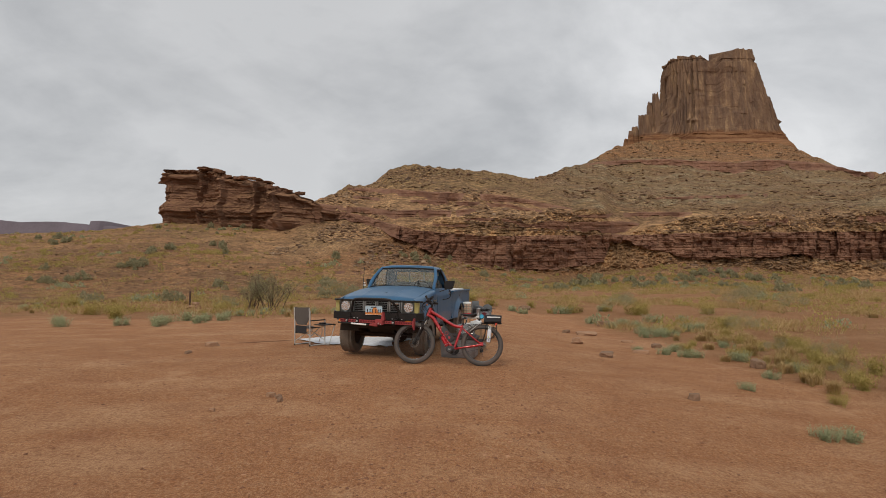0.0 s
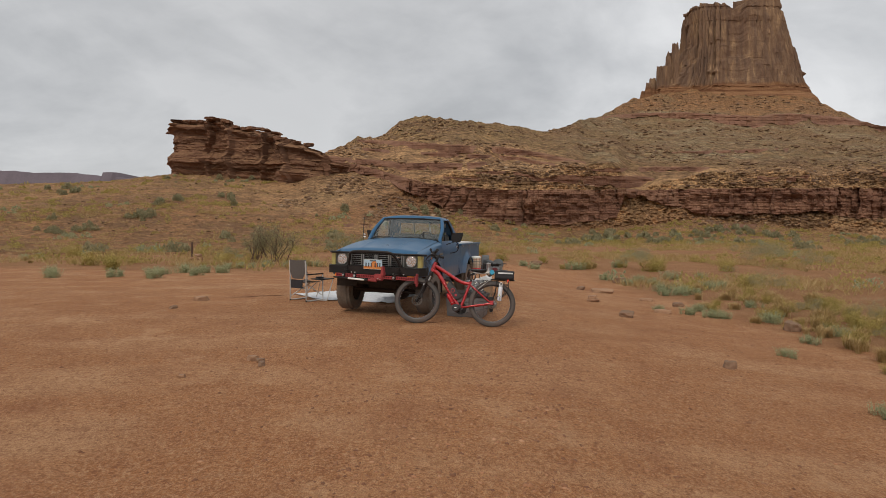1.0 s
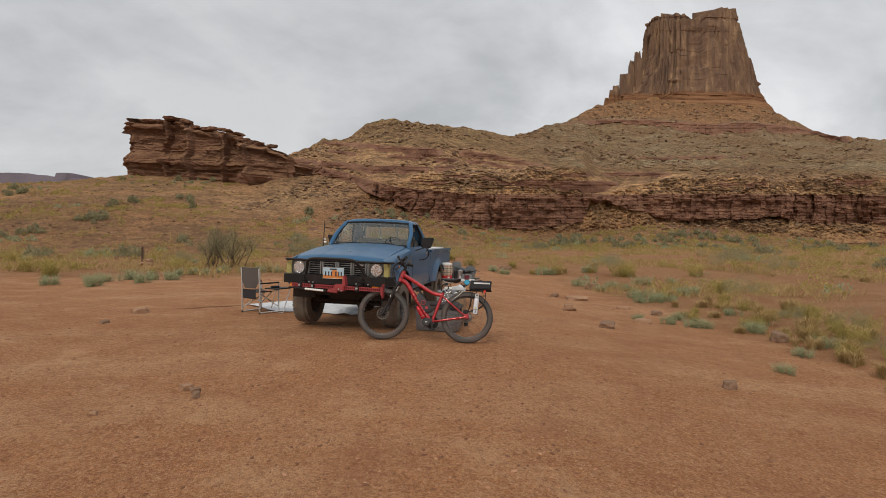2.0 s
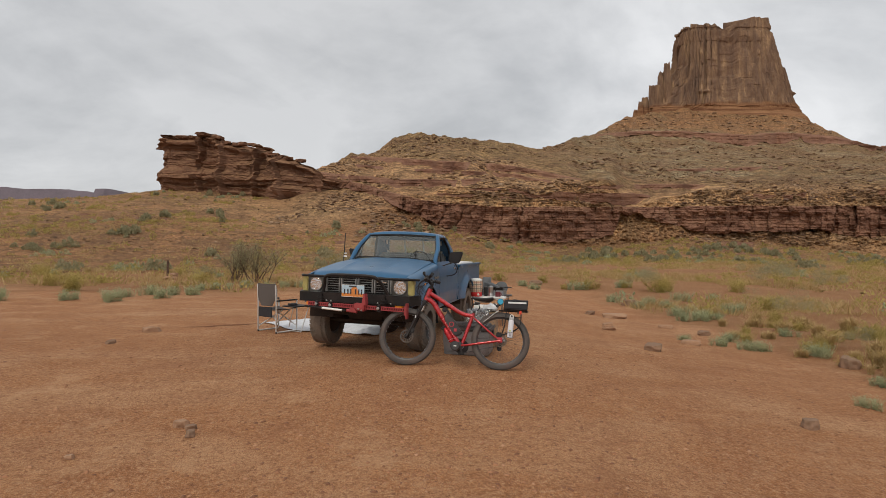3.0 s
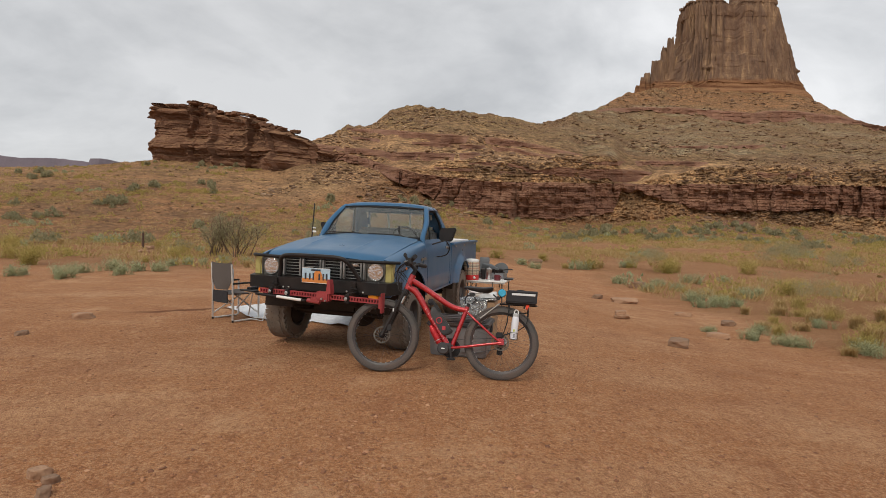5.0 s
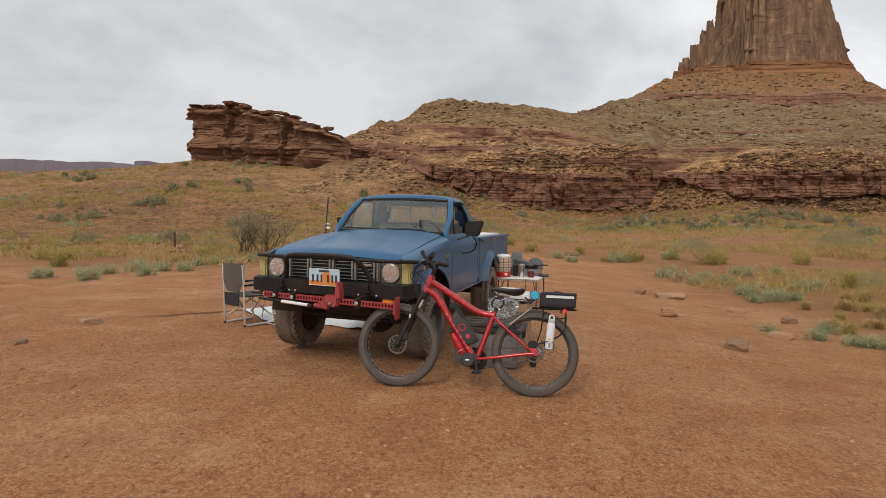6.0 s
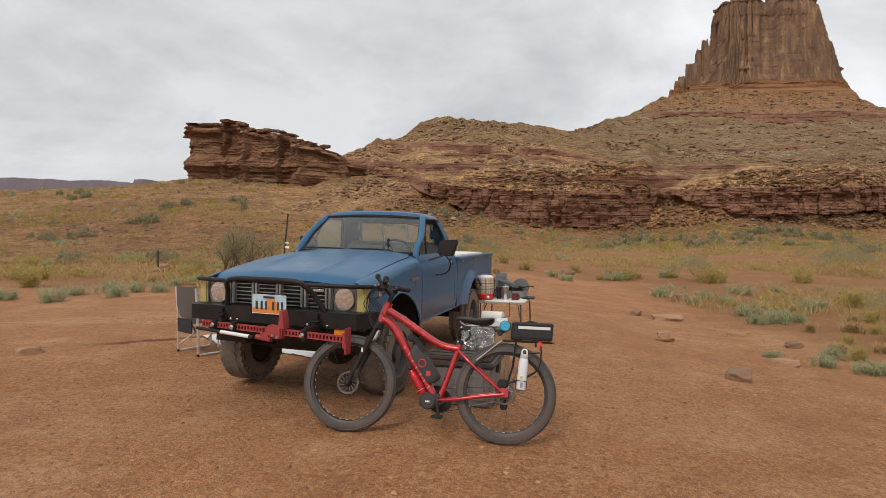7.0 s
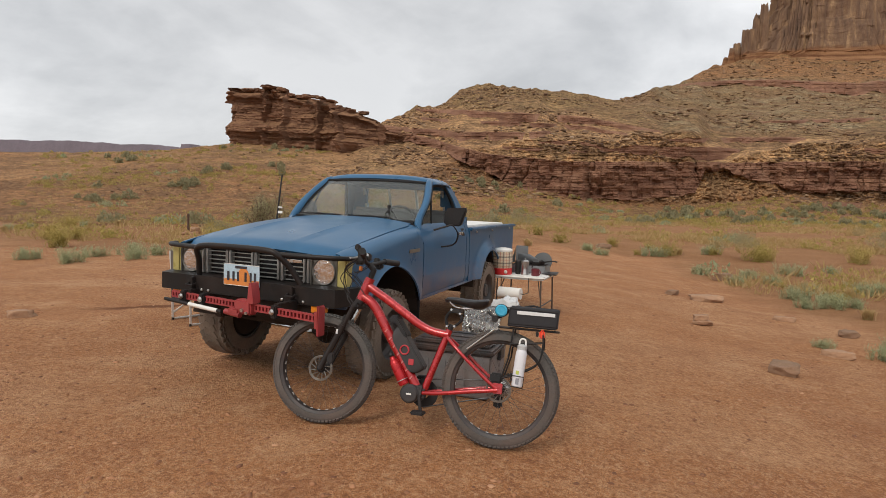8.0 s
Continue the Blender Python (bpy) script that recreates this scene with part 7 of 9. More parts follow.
    hoop = smooth_path([(-0.43, -0.09, 0.855), (-0.395, -0.13, 0.97), (-0.36, -0.185, 1.055), (-0.27, -0.20, 1.085), (0.0, -0.20, 1.09), (0.25, -0.20, 1.085), (0.33, -0.185, 1.055), (0.39, -0.13, 0.97), (0.45, -0.09, 0.855)], 6)
    gd = body_part("brush_guard", tube_bm(hoop, 0.021, 12), BLACK, t, "black tubular brush guard hoop")
    body_part("guard_bar", tube_bm(smooth_path([(-0.80, 0.06, 1.055), (-0.72, -0.07, 1.06), (-0.5, -0.14, 1.062), (-0.33, -0.17, 1.062)], 6), 0.017, 10), BLACK, gd)
    body_part("guard_bar", tube_bm(smooth_path([(0.33, -0.17, 1.062), (0.55, -0.14, 1.06), (0.72, -0.07, 1.056), (0.80, 0.06, 1.05)], 6), 0.017, 10), BLACK, gd)
    # licence plate with plain bars for its writing
    pl = body_part("license_plate", box_bm((-0.1525, -0.150, 0.815), (0.1525, -0.146, 0.967), 0.0015, 1), simple("plate_sky_blue", (0.42, 0.56, 0.66), 0.4, vary=0.2, scale=9), t, "pale blue and orange licence plate with an arch")
    pl.matrix_local = Matrix.Translation((0.0, 0.0, 0.0))
    orange = simple("plate_orange", (0.62, 0.22, 0.05), 0.45, vary=0.2)
    dark = simple("plate_dark_ink", (0.03, 0.03, 0.04), 0.5)
    body_part("plate_ground", box_bm((-0.149, -0.1515, 0.82), (0.149, -0.1495, 0.862)), orange, pl)
    arch = [(0.02 + 0.055 * math.cos(a), 0.86 + 0.085 * math.sin(a)) for a in lin(0, math.pi, 13)]
    bm = plate_bm(arch, 0.0015)
    bmesh.ops.translate(bm, verts=bm.verts, vec=(0, -0.1535, 0))
    body_part("plate_arch", bm, orange, pl)
    body_part("plate_rim", tube_bm([(-0.150, -0.15, 0.818), (0.150, -0.15, 0.818), (0.150, -0.15, 0.965), (-0.150, -0.15, 0.965)], 0.003, 6, closed=True), WHITE, pl)
    for x, w in ((-0.11, 0.03), (-0.065, 0.028), (-0.025, 0.026), (0.04, 0.03), (0.082, 0.024), (0.118, 0.028)):
        body_part("plate_bar", box_bm((x - w * 0.3, -0.1555, 0.850), (x + w * 0.3, -0.1537, 0.915)), dark, pl)
    body_part("plate_bar", box_bm((-0.05, -0.1545, 0.938), (0.05, -0.1525, 0.955)), dark, pl)
    # bed
    bm = bmesh.new()
    add_box(bm, (-0.74, 2.47, 0.62), (0.74, 4.4, 0.66))
    add_box(bm, (-0.75, 2.47, 0.62), (0.75, 2.50, 1.18))
    body_part("bed_floor", bm, PAINT, t, smooth=False)
    body_part("tailgate", box_bm((-0.76, 4.39, 0.62), (0.76, 4.43, 1.178), 0.012), PAINT, t)
    body_part("bed_cover", box_bm((-0.66, 2.56, 1.155), (0.66, 4.25, 1.20), 0.012), WHITE, t, "white board lying across the bed rails")
    # running gear
    for y in (-0.38, 0.38):
        body_part("frame_rail", box_bm((y - 0.035, 0.05, 0.52), (y + 0.035, 4.35, 0.62), 0.01), UNDER, t)
    body_part("front_axle", tube_bm([(-0.62, AXLE_F, AXLE_Z), (0.62, AXLE_F, AXLE_Z)], 0.045, 12), UNDER, t)
    body_part("differential", lathe_bm([(0.01, -0.14), (0.09, -0.12), (0.135, -0.03), (0.135, 0.04), (0.07, 0.13), (0.03, 0.2)], Matrix.Translation((0.22, AXLE_F, AXLE_Z)) @ Matrix.Rotation(math.pi / 2, 4, "X"), 20), UNDER, t)
    body_part("rear_axle", tube_bm([(-0.62, AXLE_R, AXLE_Z), (0.62, AXLE_R, AXLE_Z)], 0.05, 12), UNDER, t)
    body_part("differential", lathe_bm([(0.01, -0.14), (0.10, -0.12), (0.15, -0.03), (0.15, 0.04), (0.07, 0.16), (0.03, 0.22)], Matrix.Translation((0.0, AXLE_R, AXLE_Z)) @ Matrix.Rotation(math.pi / 2, 4, "X"), 20), UNDER, t)
    body_part("tie_rod", tube_bm([(-0.58, 0.46, 0.44), (0.58, 0.46, 0.42)], 0.016, 8), UNDER, t)
    body_part("engine_pan", box_bm((-0.28, 0.25, 0.48), (0.28, 1.1, 0.72), 0.05), UNDER, t)
    body_part("skid_cross", box_bm((-0.5, 0.05, 0.56), (0.5, 0.25, 0.64), 0.02), UNDER, t)
    for y in (-0.45, 0.45):
        for ax in (AXLE_F, AXLE_R):
            body_part("leaf_spring", tube_bm(smooth_path([(y, ax - 0.55, 0.56), (y, ax, 0.46), (y, ax + 0.55, 0.56)], 6), 0.028, 6), UNDER, t)
            body_part("shock_absorber", tube_bm([(y * 0.85, ax + 0.08, 0.42), (y * 0.85, ax + 0.02, 0.80)], 0.028, 10), BLACK, t)
    first = truck_wheel(t, (-0.695, AXLE_F, AXLE_Z), -1)
    first.matrix_local = Matrix.Translation((-0.695, AXLE_F, AXLE_Z)) @ Matrix.Rotation(math.pi, 4, "Z")
    truck_wheel(t, (0.68, AXLE_F, AXLE_Z), 1, first)
    truck_wheel(t, (-0.69, set_back(AXLE_R), AXLE_Z), -1, first)
    truck_wheel(t, (0.69, set_back(AXLE_R), AXLE_Z), 1, first)
    # whip aerial on the far wing
    rod = body_part("antenna", tube_bm([(-0.722, 1.07, 1.16), (-0.728, 1.093, 1.28), (-0.752, 1.167, 1.645)], 0.007, 8), BLACKP, t, "dark whip aerial with a white band")
    for a, b in ((0.03, 0.09), (0.16, 0.20)):
        p, q = Vector((-0.728, 1.093, 1.27)), Vector((-0.752, 1.167, 1.645))
        body_part("aerial_band", tube_bm([p.lerp(q, a), p.lerp(q, b)], 0.0085, 8), WHITE, rod)
    # camera clamp on the dash
    gm = thing("dash_camera_mount", TRUCK_M @ Matrix.Translation((0.34, 1.43, 1.262)), "small black suction camera mount on the truck's windscreen base", "camera mount")
    part("sucker", lathe_bm([(0.035, 0), (0.03, 0.015), (0.012, 0.03)], None, 20), BLACKP, gm)
    part("arm", tube_bm([(0, 0, 0.03), (0.004, 0, 0.08), (0, 0, 0.12)], 0.008, 8), BLACKP, gm)
    part("knob", lathe_bm([(0.016, 0), (0.018, 0.012), (0.01, 0.02)], Matrix.Translation((0, 0, 0.085)) @ Matrix.Rotation(math.pi / 2, 4, "X"), 12), BLACKP, gm)
    part("clip", box_bm((-0.014, -0.012, 0.115), (0.014, 0.012, 0.145), 0.004), BLACKP, gm)
    return t


build_truck()


def build_jack():
    """The high-lift jack strapped across the bumper."""
    m = TRUCK_M @ Matrix.Translation((0.10, -0.272, 0.712)) @ Matrix.Rotation(radians(-7.9), 4, "Z")
    j = thing("farm_jack", m, "red cast-iron farm jack strapped across the truck's front bumper", "jack")
    bar = bmesh.new()
    add_box(bar, (-0.70, -0.008, 0.014), (0.70, 0.012, 0.024))
    add_box(bar, (-0.70, -0.008, -0.024), (0.70, 0.012, -0.014))
    for k in range(46):
        x = -0.695 + 1.39 * k / 45
        add_box(bar, (x - 0.007, -0.008, -0.0145), (x + 0.007, 0.012, 0.0145))
    part("toothed_bar", bar, RED_JACK, j, smooth=False)
    part("bar_back", box_bm((-0.70, 0.0125, -0.012), (0.70, 0.014, 0.012)), BLACK, j, smooth=False)
    part("foot_plate", box_bm((0.685, -0.035, -0.105), (0.70, 0.035, 0.085), 0.006), RED_JACK, j)
    part("foot_flange", box_bm((0.665, -0.03, -0.06), (0.688, -0.026, 0.05), 0.004), RED_JACK, j)
    run = part("running_gear", box_bm((-0.02, -0.04, -0.05), (0.13, 0.035, 0.045), 0.012), RED_JACK, j)
    part("lifting_nose", loft_bm([[(x0, -0.035, z), (x1, -0.035, z), (x1, 0.03, z), (x0, 0.03, z)] for x0, x1, z in ((0.085, 0.15, 0.03), (0.10, 0.15, 0.06), (0.11, 0.135, 0.15), (0.112, 0.128, 0.165))]), RED_JACK, run)
    part("gear_block", box_bm((-0.075, -0.05, -0.06), (0.03, -0.012, -0.015), 0.01), RED_JACK, run)
    part("handle_socket", tube_bm([(-0.11, -0.03, -0.05), (0.03, -0.03, -0.06)], 0.02, 12), RED_JACK, run)
    part("pin", lathe_bm([(0.012, 0), (0.012, 0.012)], Matrix.Translation((0.06, -0.04, -0.02)) @ Matrix.Rotation(math.pi / 2, 4, "X"), 12), STEEL, run)
    part("pin", lathe_bm([(0.009, 0), (0.009, 0.012)], Matrix.Translation((0.10, -0.04, -0.035)) @ Matrix.Rotation(math.pi / 2, 4, "X"), 12), STEEL, run)
    hd = part("handle", tube_bm([(-0.72, -0.045, -0.035), (-0.13, -0.045, -0.055)], 0.013, 10), BLACK, j)
    part("handle_sleeve", tube_bm([(-0.46, -0.045, -0.0435), (-0.17, -0.045, -0.0535)], 0.0145, 10), WHITE, hd, "worn white band on the handle")
    for x in (-0.56, -0.36, 0.32):
        st = part("strap", box_bm((x - 0.022, -0.03, -0.045), (x + 0.022, 0.03, 0.04), 0.006), BLACKP, j)
        part("clamp_knob", lathe_bm([(0.014, 0), (0.02, 0.008), (0.012, 0.02)], Matrix.Translation((x, -0.03, 0.0)) @ Matrix.Rotation(math.pi / 2, 4, "X"), 10), STEEL, st)
    for x, reach in ((-0.52, 0.075), (0.32, 0.18)):
        part("bracket", box_bm((x - 0.02, 0.0, -0.02), (x + 0.02, reach, 0.05), 0.004), BLACK, j)
    return j


build_jack()

# ---- the electric bicycle leaning on the truck ----
# bicycle space: x from the rear axle forwards, y to the rider's left, z up the frame's plane
_truck_flat = Matrix.Translation((-1.150, 9.270, 0.0)) @ Matrix.Rotation(-0.2175, 4, "Z")
_bx = Vector((-0.99143, -0.12725, 0.02943))
_bz = Vector((-0.00573, 0.20018, 0.97974))
_by = _bz.cross(_bx)
_bx *= 1.018
_rear = Vector((1.8815, -0.2243, 0.0311))
BIKE_M = _truck_flat @ Matrix(((_bx.x, _by.x, _bz.x, _rear.x), (_bx.y, _by.y, _bz.y, _rear.y), (_bx.z, _by.z, _bz.z, _rear.z), (0, 0, 0, 1)))

RED = simple("metallic_red_frame", (0.42, 0.018, 0.022), 0.25, 0.35, vary=0.12, coat=0.8)
TYRE = simple("grey_bike_tyre", (0.080, 0.074, 0.069), 0.9, vary=0.3, scale=12, dust=0.2)
RIMB = simple("black_rim", (0.018, 0.018, 0.02), 0.45, vary=0.2, dust=0.2)
SADDLE = simple("black_saddle_leather", (0.018, 0.018, 0.02), 0.4, vary=0.2)
BAG = simple("black_nylon_bag", (0.022, 0.021, 0.024), 0.85, vary=0.2, scale=40, bumpy=0.002)
REFLECT = simple("silver_reflective_tape", (0.62, 0.62, 0.62), 0.35, vary=0.08)
REDLENS = simple("red_orange_lens", (0.75, 0.06, 0.02), 0.3, vary=0.1)
BLUECAP = simple("turquoise_blue_plastic", (0.03, 0.32, 0.50), 0.4, vary=0.1)
BOTTLE = simple("frosted_white_bottle", (0.66, 0.66, 0.70), 0.35, vary=0.05)
REDTIN = simple("red_anodised_bottle", (0.45, 0.02, 0.025), 0.3, 0.4, vary=0.1)
BATT = simple("matt_black_battery", (0.028, 0.028, 0.030), 0.6, vary=0.15, dust=0.1)
FAINT = simple("faded_red_lettering", (0.50, 0.16, 0.15), 0.4, vary=0.2)
DISC = simple("worn_brake_disc", (0.30, 0.27, 0.24), 0.4, 0.8, vary=0.25)
DULL = simple("dull_spoke_steel", (0.10, 0.10, 0.105), 0.4, 0.8, vary=0.2)
REDINK = simple("red_print", (0.42, 0.03, 0.04), 0.5)
WHEEL_B = 0.335
TURN_Y = Matrix.Rotation(-math.pi / 2, 4, "X")


def bike_wheel(parent, x, disc_r, name_label):
    w = part("wheel", ring_bm(tyre_profile(WHEEL_B - 0.004, 0.037, 0.280, 0.72), 72, TURN_Y), TYRE, parent, name_label)
    w.matrix_local = Matrix.Translation((x, 0, WHEEL_B))
    bm = bmesh.new()
    n = 84
    for k in range(n):
        a = 2 * math.pi * k / n
        for y, off, r in ((-0.028, 0.5, WHEEL_B - 0.011), (-0.010, 0, WHEEL_B - 0.003), (0.010, 0.5, WHEEL_B - 0.003), (0.028, 0, WHEEL_B - 0.011)):
            m = Matrix.Rotation(a + off * 2 * math.pi / n, 4, "Y") @ Matrix.Translation((0, y, r)) @ Matrix.Rotation(-y * 14, 4, "X")
            add_box(bm, (-0.0075, -0.008, -0.006), (0.0085, 0.0085, 0.0035), m)
    part("tread", bm, TYRE, w, smooth=False)
    prof = [(0.286, -0.031), (0.289, -0.028), (0.278, -0.024), (0.272, 0.0), (0.278, 0.024), (0.289, 0.028), (0.286, 0.031), (0.262, 0.024), (0.257, 0.0), (0.262, -0.024)]
    rim = part("rim", ring_bm(prof, 64, TURN_Y), RIMB, w)
    for k in range(32):
        a = 2 * math.pi * k / 32
        o = part("rim_hole", box_bm((-0.0085, -0.006, -0.0012), (0.0085, 0.006, 0.0012), 0.001, 1), REFLECT, rim) if k == 0 else part_like(hole, rim)
        if k == 0:
            hole = o
        o.matrix_local = Matrix.Rotation(a, 4, "Y") @ Matrix.Translation((0, 0.0, 0.2565))
    bm = bmesh.new()
    for k in range(32):
        a = 2 * math.pi * k / 32
        side = 1 if k % 2 else -1
        tw = 0.55 * (1 if (k // 2) % 2 else -1)
        hub = Vector((0.026 * math.cos(a + tw * 2.2), side * 0.03, 0.026 * math.sin(a + tw * 2.2)))
        add_tube(bm, [hub, Vector((0.258 * math.cos(a), 0.0, 0.258 * math.sin(a)))], 0.0009, 4, caps=False)
    part("spokes", bm, DULL, w)
    part("hub", lathe_bm([(0.008, -0.075), (0.012, -0.06), (0.016, -0.04), (0.03, -0.034), (0.03, -0.03), (0.017, -0.024), (0.017, 0.024), (0.03, 0.03), (0.03, 0.034), (0.016, 0.04), (0.012, 0.06), (0.008, 0.075)], TURN_Y, 20), BLACKP, w)
    bm = bmesh.new()
    for k in range(12):
        a = 2 * math.pi * k / 12
        add_tube(bm, [Vector((0.03 * math.cos(a), 0.048, 0.03 * math.sin(a))), Vector((disc_r * math.cos(a + 0.35), 0.048, disc_r * math.sin(a + 0.35)))], 0.003, 4)
    add_tube(bm, [Vector((disc_r * 0.9 * math.cos(a), 0.048, disc_r * 0.9 * math.sin(a))) for a in lin(0, 2 * math.pi, 25)[:-1]], 0.0028, 4, closed=True)
    add_tube(bm, [Vector((disc_r * math.cos(a), 0.048, disc_r * math.sin(a))) for a in lin(0, 2 * math.pi, 25)[:-1]], 0.0035, 4, closed=True)
    part("brake_disc", bm, DISC, w)
    return w


def build_bike():
    b = thing("electric_bicycle", BIKE_M, "red electric fat-tyre bicycle leaning on the truck's bumper", "bicycle")
    bike_wheel(b, 1.085, 0.075, "fat knobbly front wheel")
    bike_wheel(b, 0.0, 0.07, "fat knobbly rear wheel")
    frame = part("frame", tube_bm(smooth_path([(0.858, 0, 0.868), (0.72, 0, 0.79), (0.60, 0, 0.715), (0.50, 0, 0.655), (0.42, 0, 0.625), (0.325, 0, 0.612)], 6), [0.026] * 18 + [0.025] * 13, 14), RED, b)
    down = smooth_path([(0.885, 0, 0.80), (0.80, 0, 0.745), (0.70, 0, 0.60), (0.60, 0, 0.455), (0.49, 0, 0.29)], 6)
    part("down_tube", tube_bm(down, 0.030, 14), RED, frame)
    part("head_tube", tube_bm([(0.845, 0, 0.915), (0.893, 0, 0.775)], 0.030, 16), RED, frame)
    part("seat_tube", tube_bm([(0.445, 0, 0.26), (0.320, 0, 0.645)], 0.021, 14), RED, frame)
    for y in (-1, 1):
        part("chain_stay", tube_bm(smooth_path([(0.44, y * 0.03, 0.262), (0.34, y * 0.062, 0.275), (0.15, y * 0.072, 0.31), (0.0, y * 0.078, 0.335)], 5), 0.0125, 10), RED, frame)
        part("seat_stay", tube_bm(smooth_path([(0.325, y * 0.02, 0.60), (0.25, y * 0.062, 0.535), (0.10, y * 0.075, 0.41), (0.0, y * 0.078, 0.335)], 5), 0.0105, 10), RED, frame)
        part("dropout", box_bm((-0.025, y * 0.078 - 0.005, 0.315), (0.03, y * 0.078 + 0.005, 0.375), 0.004), RED, frame)
    for k in range(7):
        m = Matrix.Translation((0.70 - 0.030 * k, 0.030, 0.602 - 0.0435 * k)) @ Matrix.Rotation(radians(-35), 4, "Y")
        bm = bmesh.new()
        add_box(bm, (-0.004, -0.003, -0.011), (0.004, 0.0015, 0.011), m)
        part("frame_lettering", bm, FAINT, frame, "faded lettering as plain bars")
    # fork, stem and bars, turned slightly
    fork = part("fork", tube_bm([(0.89, 0, 0.785), (0.905, 0, 0.745)], 0.03, 12), BLACKP, b)
    part("fork_crown", box_bm((0.88, -0.075, 0.715), (0.93, 0.075, 0.755), 0.012), BLACKP, fork)
    for y in (-0.062, 0.062):
        part("stanchion", tube_bm([(0.906, y, 0.74), (0.975, y, 0.585)], 0.015, 12), CHROME if y < 0 else BLACK, fork)
        part("fork_leg", tube_bm([(0.965, y, 0.61), (1.075, y, 0.355), (1.083, y, 0.335)], [0.021, 0.018, 0.022], 12), BLACK, fork)
    part("fork_brace", tube_bm(smooth_path([(0.97, -0.062, 0.60), (0.985, 0, 0.665), (0.97, 0.062, 0.60)], 5), 0.009, 8), BLACK, fork)
    part("fork_decal", box_bm((0.985, 0.082, 0.555), (0.997, 0.085, 0.585), 0.001, 1), REFLECT, fork)
    part("brake_caliper", box_bm((1.0, 0.045, 0.375), (1.045, 0.075, 0.44), 0.006), BLACKP, fork)
    part("steerer", tube_bm([(0.845, 0, 0.91), (0.826, 0, 0.972)], 0.018, 12), BLACKP, b)
    stem = part("stem", tube_bm([(0.826, 0, 0.965), (0.86, 0, 1.0)], 0.019, 12), BLACKP, b)
    bar = smooth_path([(0.79, -0.33, 1.045), (0.83, -0.2, 1.04), (0.86, -0.08, 1.01), (0.862, 0, 1.0), (0.86, 0.08, 1.01), (0.83, 0.2, 1.04), (0.79, 0.33, 1.045)], 5)
    hb = part("handlebar", tube_bm(bar, 0.0125, 10), BLACKP, b)
    for y in (-1, 1):
        part("grip", tube_bm([(0.832, y * 0.195, 1.04), (0.787, y * 0.335, 1.046)], [0.0195, 0.021], 14), BLACKP, hb)
        part("brake_lever", tube_bm(smooth_path([(0.86, y * 0.14, 1.035), (0.90, y * 0.16, 1.02), (0.885, y * 0.26, 1.01)], 5), 0.006, 8), SILVER if y > 0 else BLACKP, hb)
        part("lever_clamp", box_bm((0.845, y * 0.14 - 0.016, 1.015), (0.885, y * 0.14 + 0.016, 1.055), 0.006), BLACKP, hb)
        part("thumb_shifter", box_bm((0.83, y * 0.175 - 0.012, 0.995), (0.87, y * 0.175 + 0.012, 1.02), 0.005), BLACKP, hb)
    part("display", box_bm((0.862, -0.035, 1.02), (0.90, 0.035, 1.07), 0.008), BLACKP, hb)
    part("phone_arm", tube_bm([(0.865, 0.05, 1.01), (0.905, 0.06, 1.06), (0.925, 0.06, 1.09)], 0.012, 8), BLACKP, hb)
    part("phone_clamp", box_bm((0.91, 0.035, 1.075), (0.94, 0.08, 1.115), 0.008), BLACKP, hb)
    part("bar_lamp", box_bm((0.855, 0.085, 0.985), (0.915, 0.125, 1.03), 0.01), BLACKP, hb)
    part("shift_pod", box_bm((0.84, -0.21, 0.985), (0.885, -0.155, 1.025), 0.01), BLACKP, hb)
    part("bell", lathe_bm([(0.02, 0), (0.018, 0.012), (0.004, 0.022)], Matrix.Translation((0.85, 0.105, 1.04)), 14), CHROME, hb)
    part("reflector", box_bm((0.905, -0.01, 0.955), (0.915, 0.035, 0.985), 0.004), AMBER, hb)
    for k, (y0, x1, z1, y1) in enumerate(((0.13, 0.965, 0.78, 0.05), (-0.13, 0.955, 0.74, 0.02), (0.14, 0.90, 0.83, 0.04), (0.1, 0.93, 0.86, -0.03), (-0.14, 0.94, 0.90, 0.0), (0.11, 0.99, 0.84, 0.07), (-0.10, 0.985, 0.88, -0.05), (0.15, 0.93, 0.74, 0.05))):
        part("cable", tube_bm(smooth_path([(0.88, y0, 1.02), (0.97, y0 * 0.8, 0.95), (x1 + 0.02, y1, z1 + 0.05), (x1 - 0.05, y1, z1 - 0.03)], 5), 0.0028, 6), BLACKP, hb)
    # seat post with its linkage, saddle
    sp = part("seat_post", tube_bm([(0.320, 0, 0.64), (0.308, 0, 0.675)], 0.016, 12), BLACKP, b)
    for x0, z0, x1, z1 in ((0.335, 0.665, 0.315, 0.765), (0.29, 0.668, 0.262, 0.745)):
        for y in (-0.014, 0.014):
            part("link", tube_bm(smooth_path([(x0, y, z0), ((x0 + x1) / 2 + (0.022 if x0 > 0.3 else -0.022), y, (z0 + z1) / 2), (x1, y, z1)], 4), 0.006, 8), BLACKP, sp)
        part("pivot", tube_bm([(x0, -0.022, z0), (x0, 0.022, z0)], 0.007, 8), CHROME, sp)
        part("pivot", tube_bm([(x1, -0.022, z1), (x1, 0.022, z1)], 0.007, 8), CHROME, sp)
    part("post_head", box_bm((0.255, -0.02, 0.745), (0.325, 0.02, 0.775), 0.006), BLACKP, sp)
    secs = []
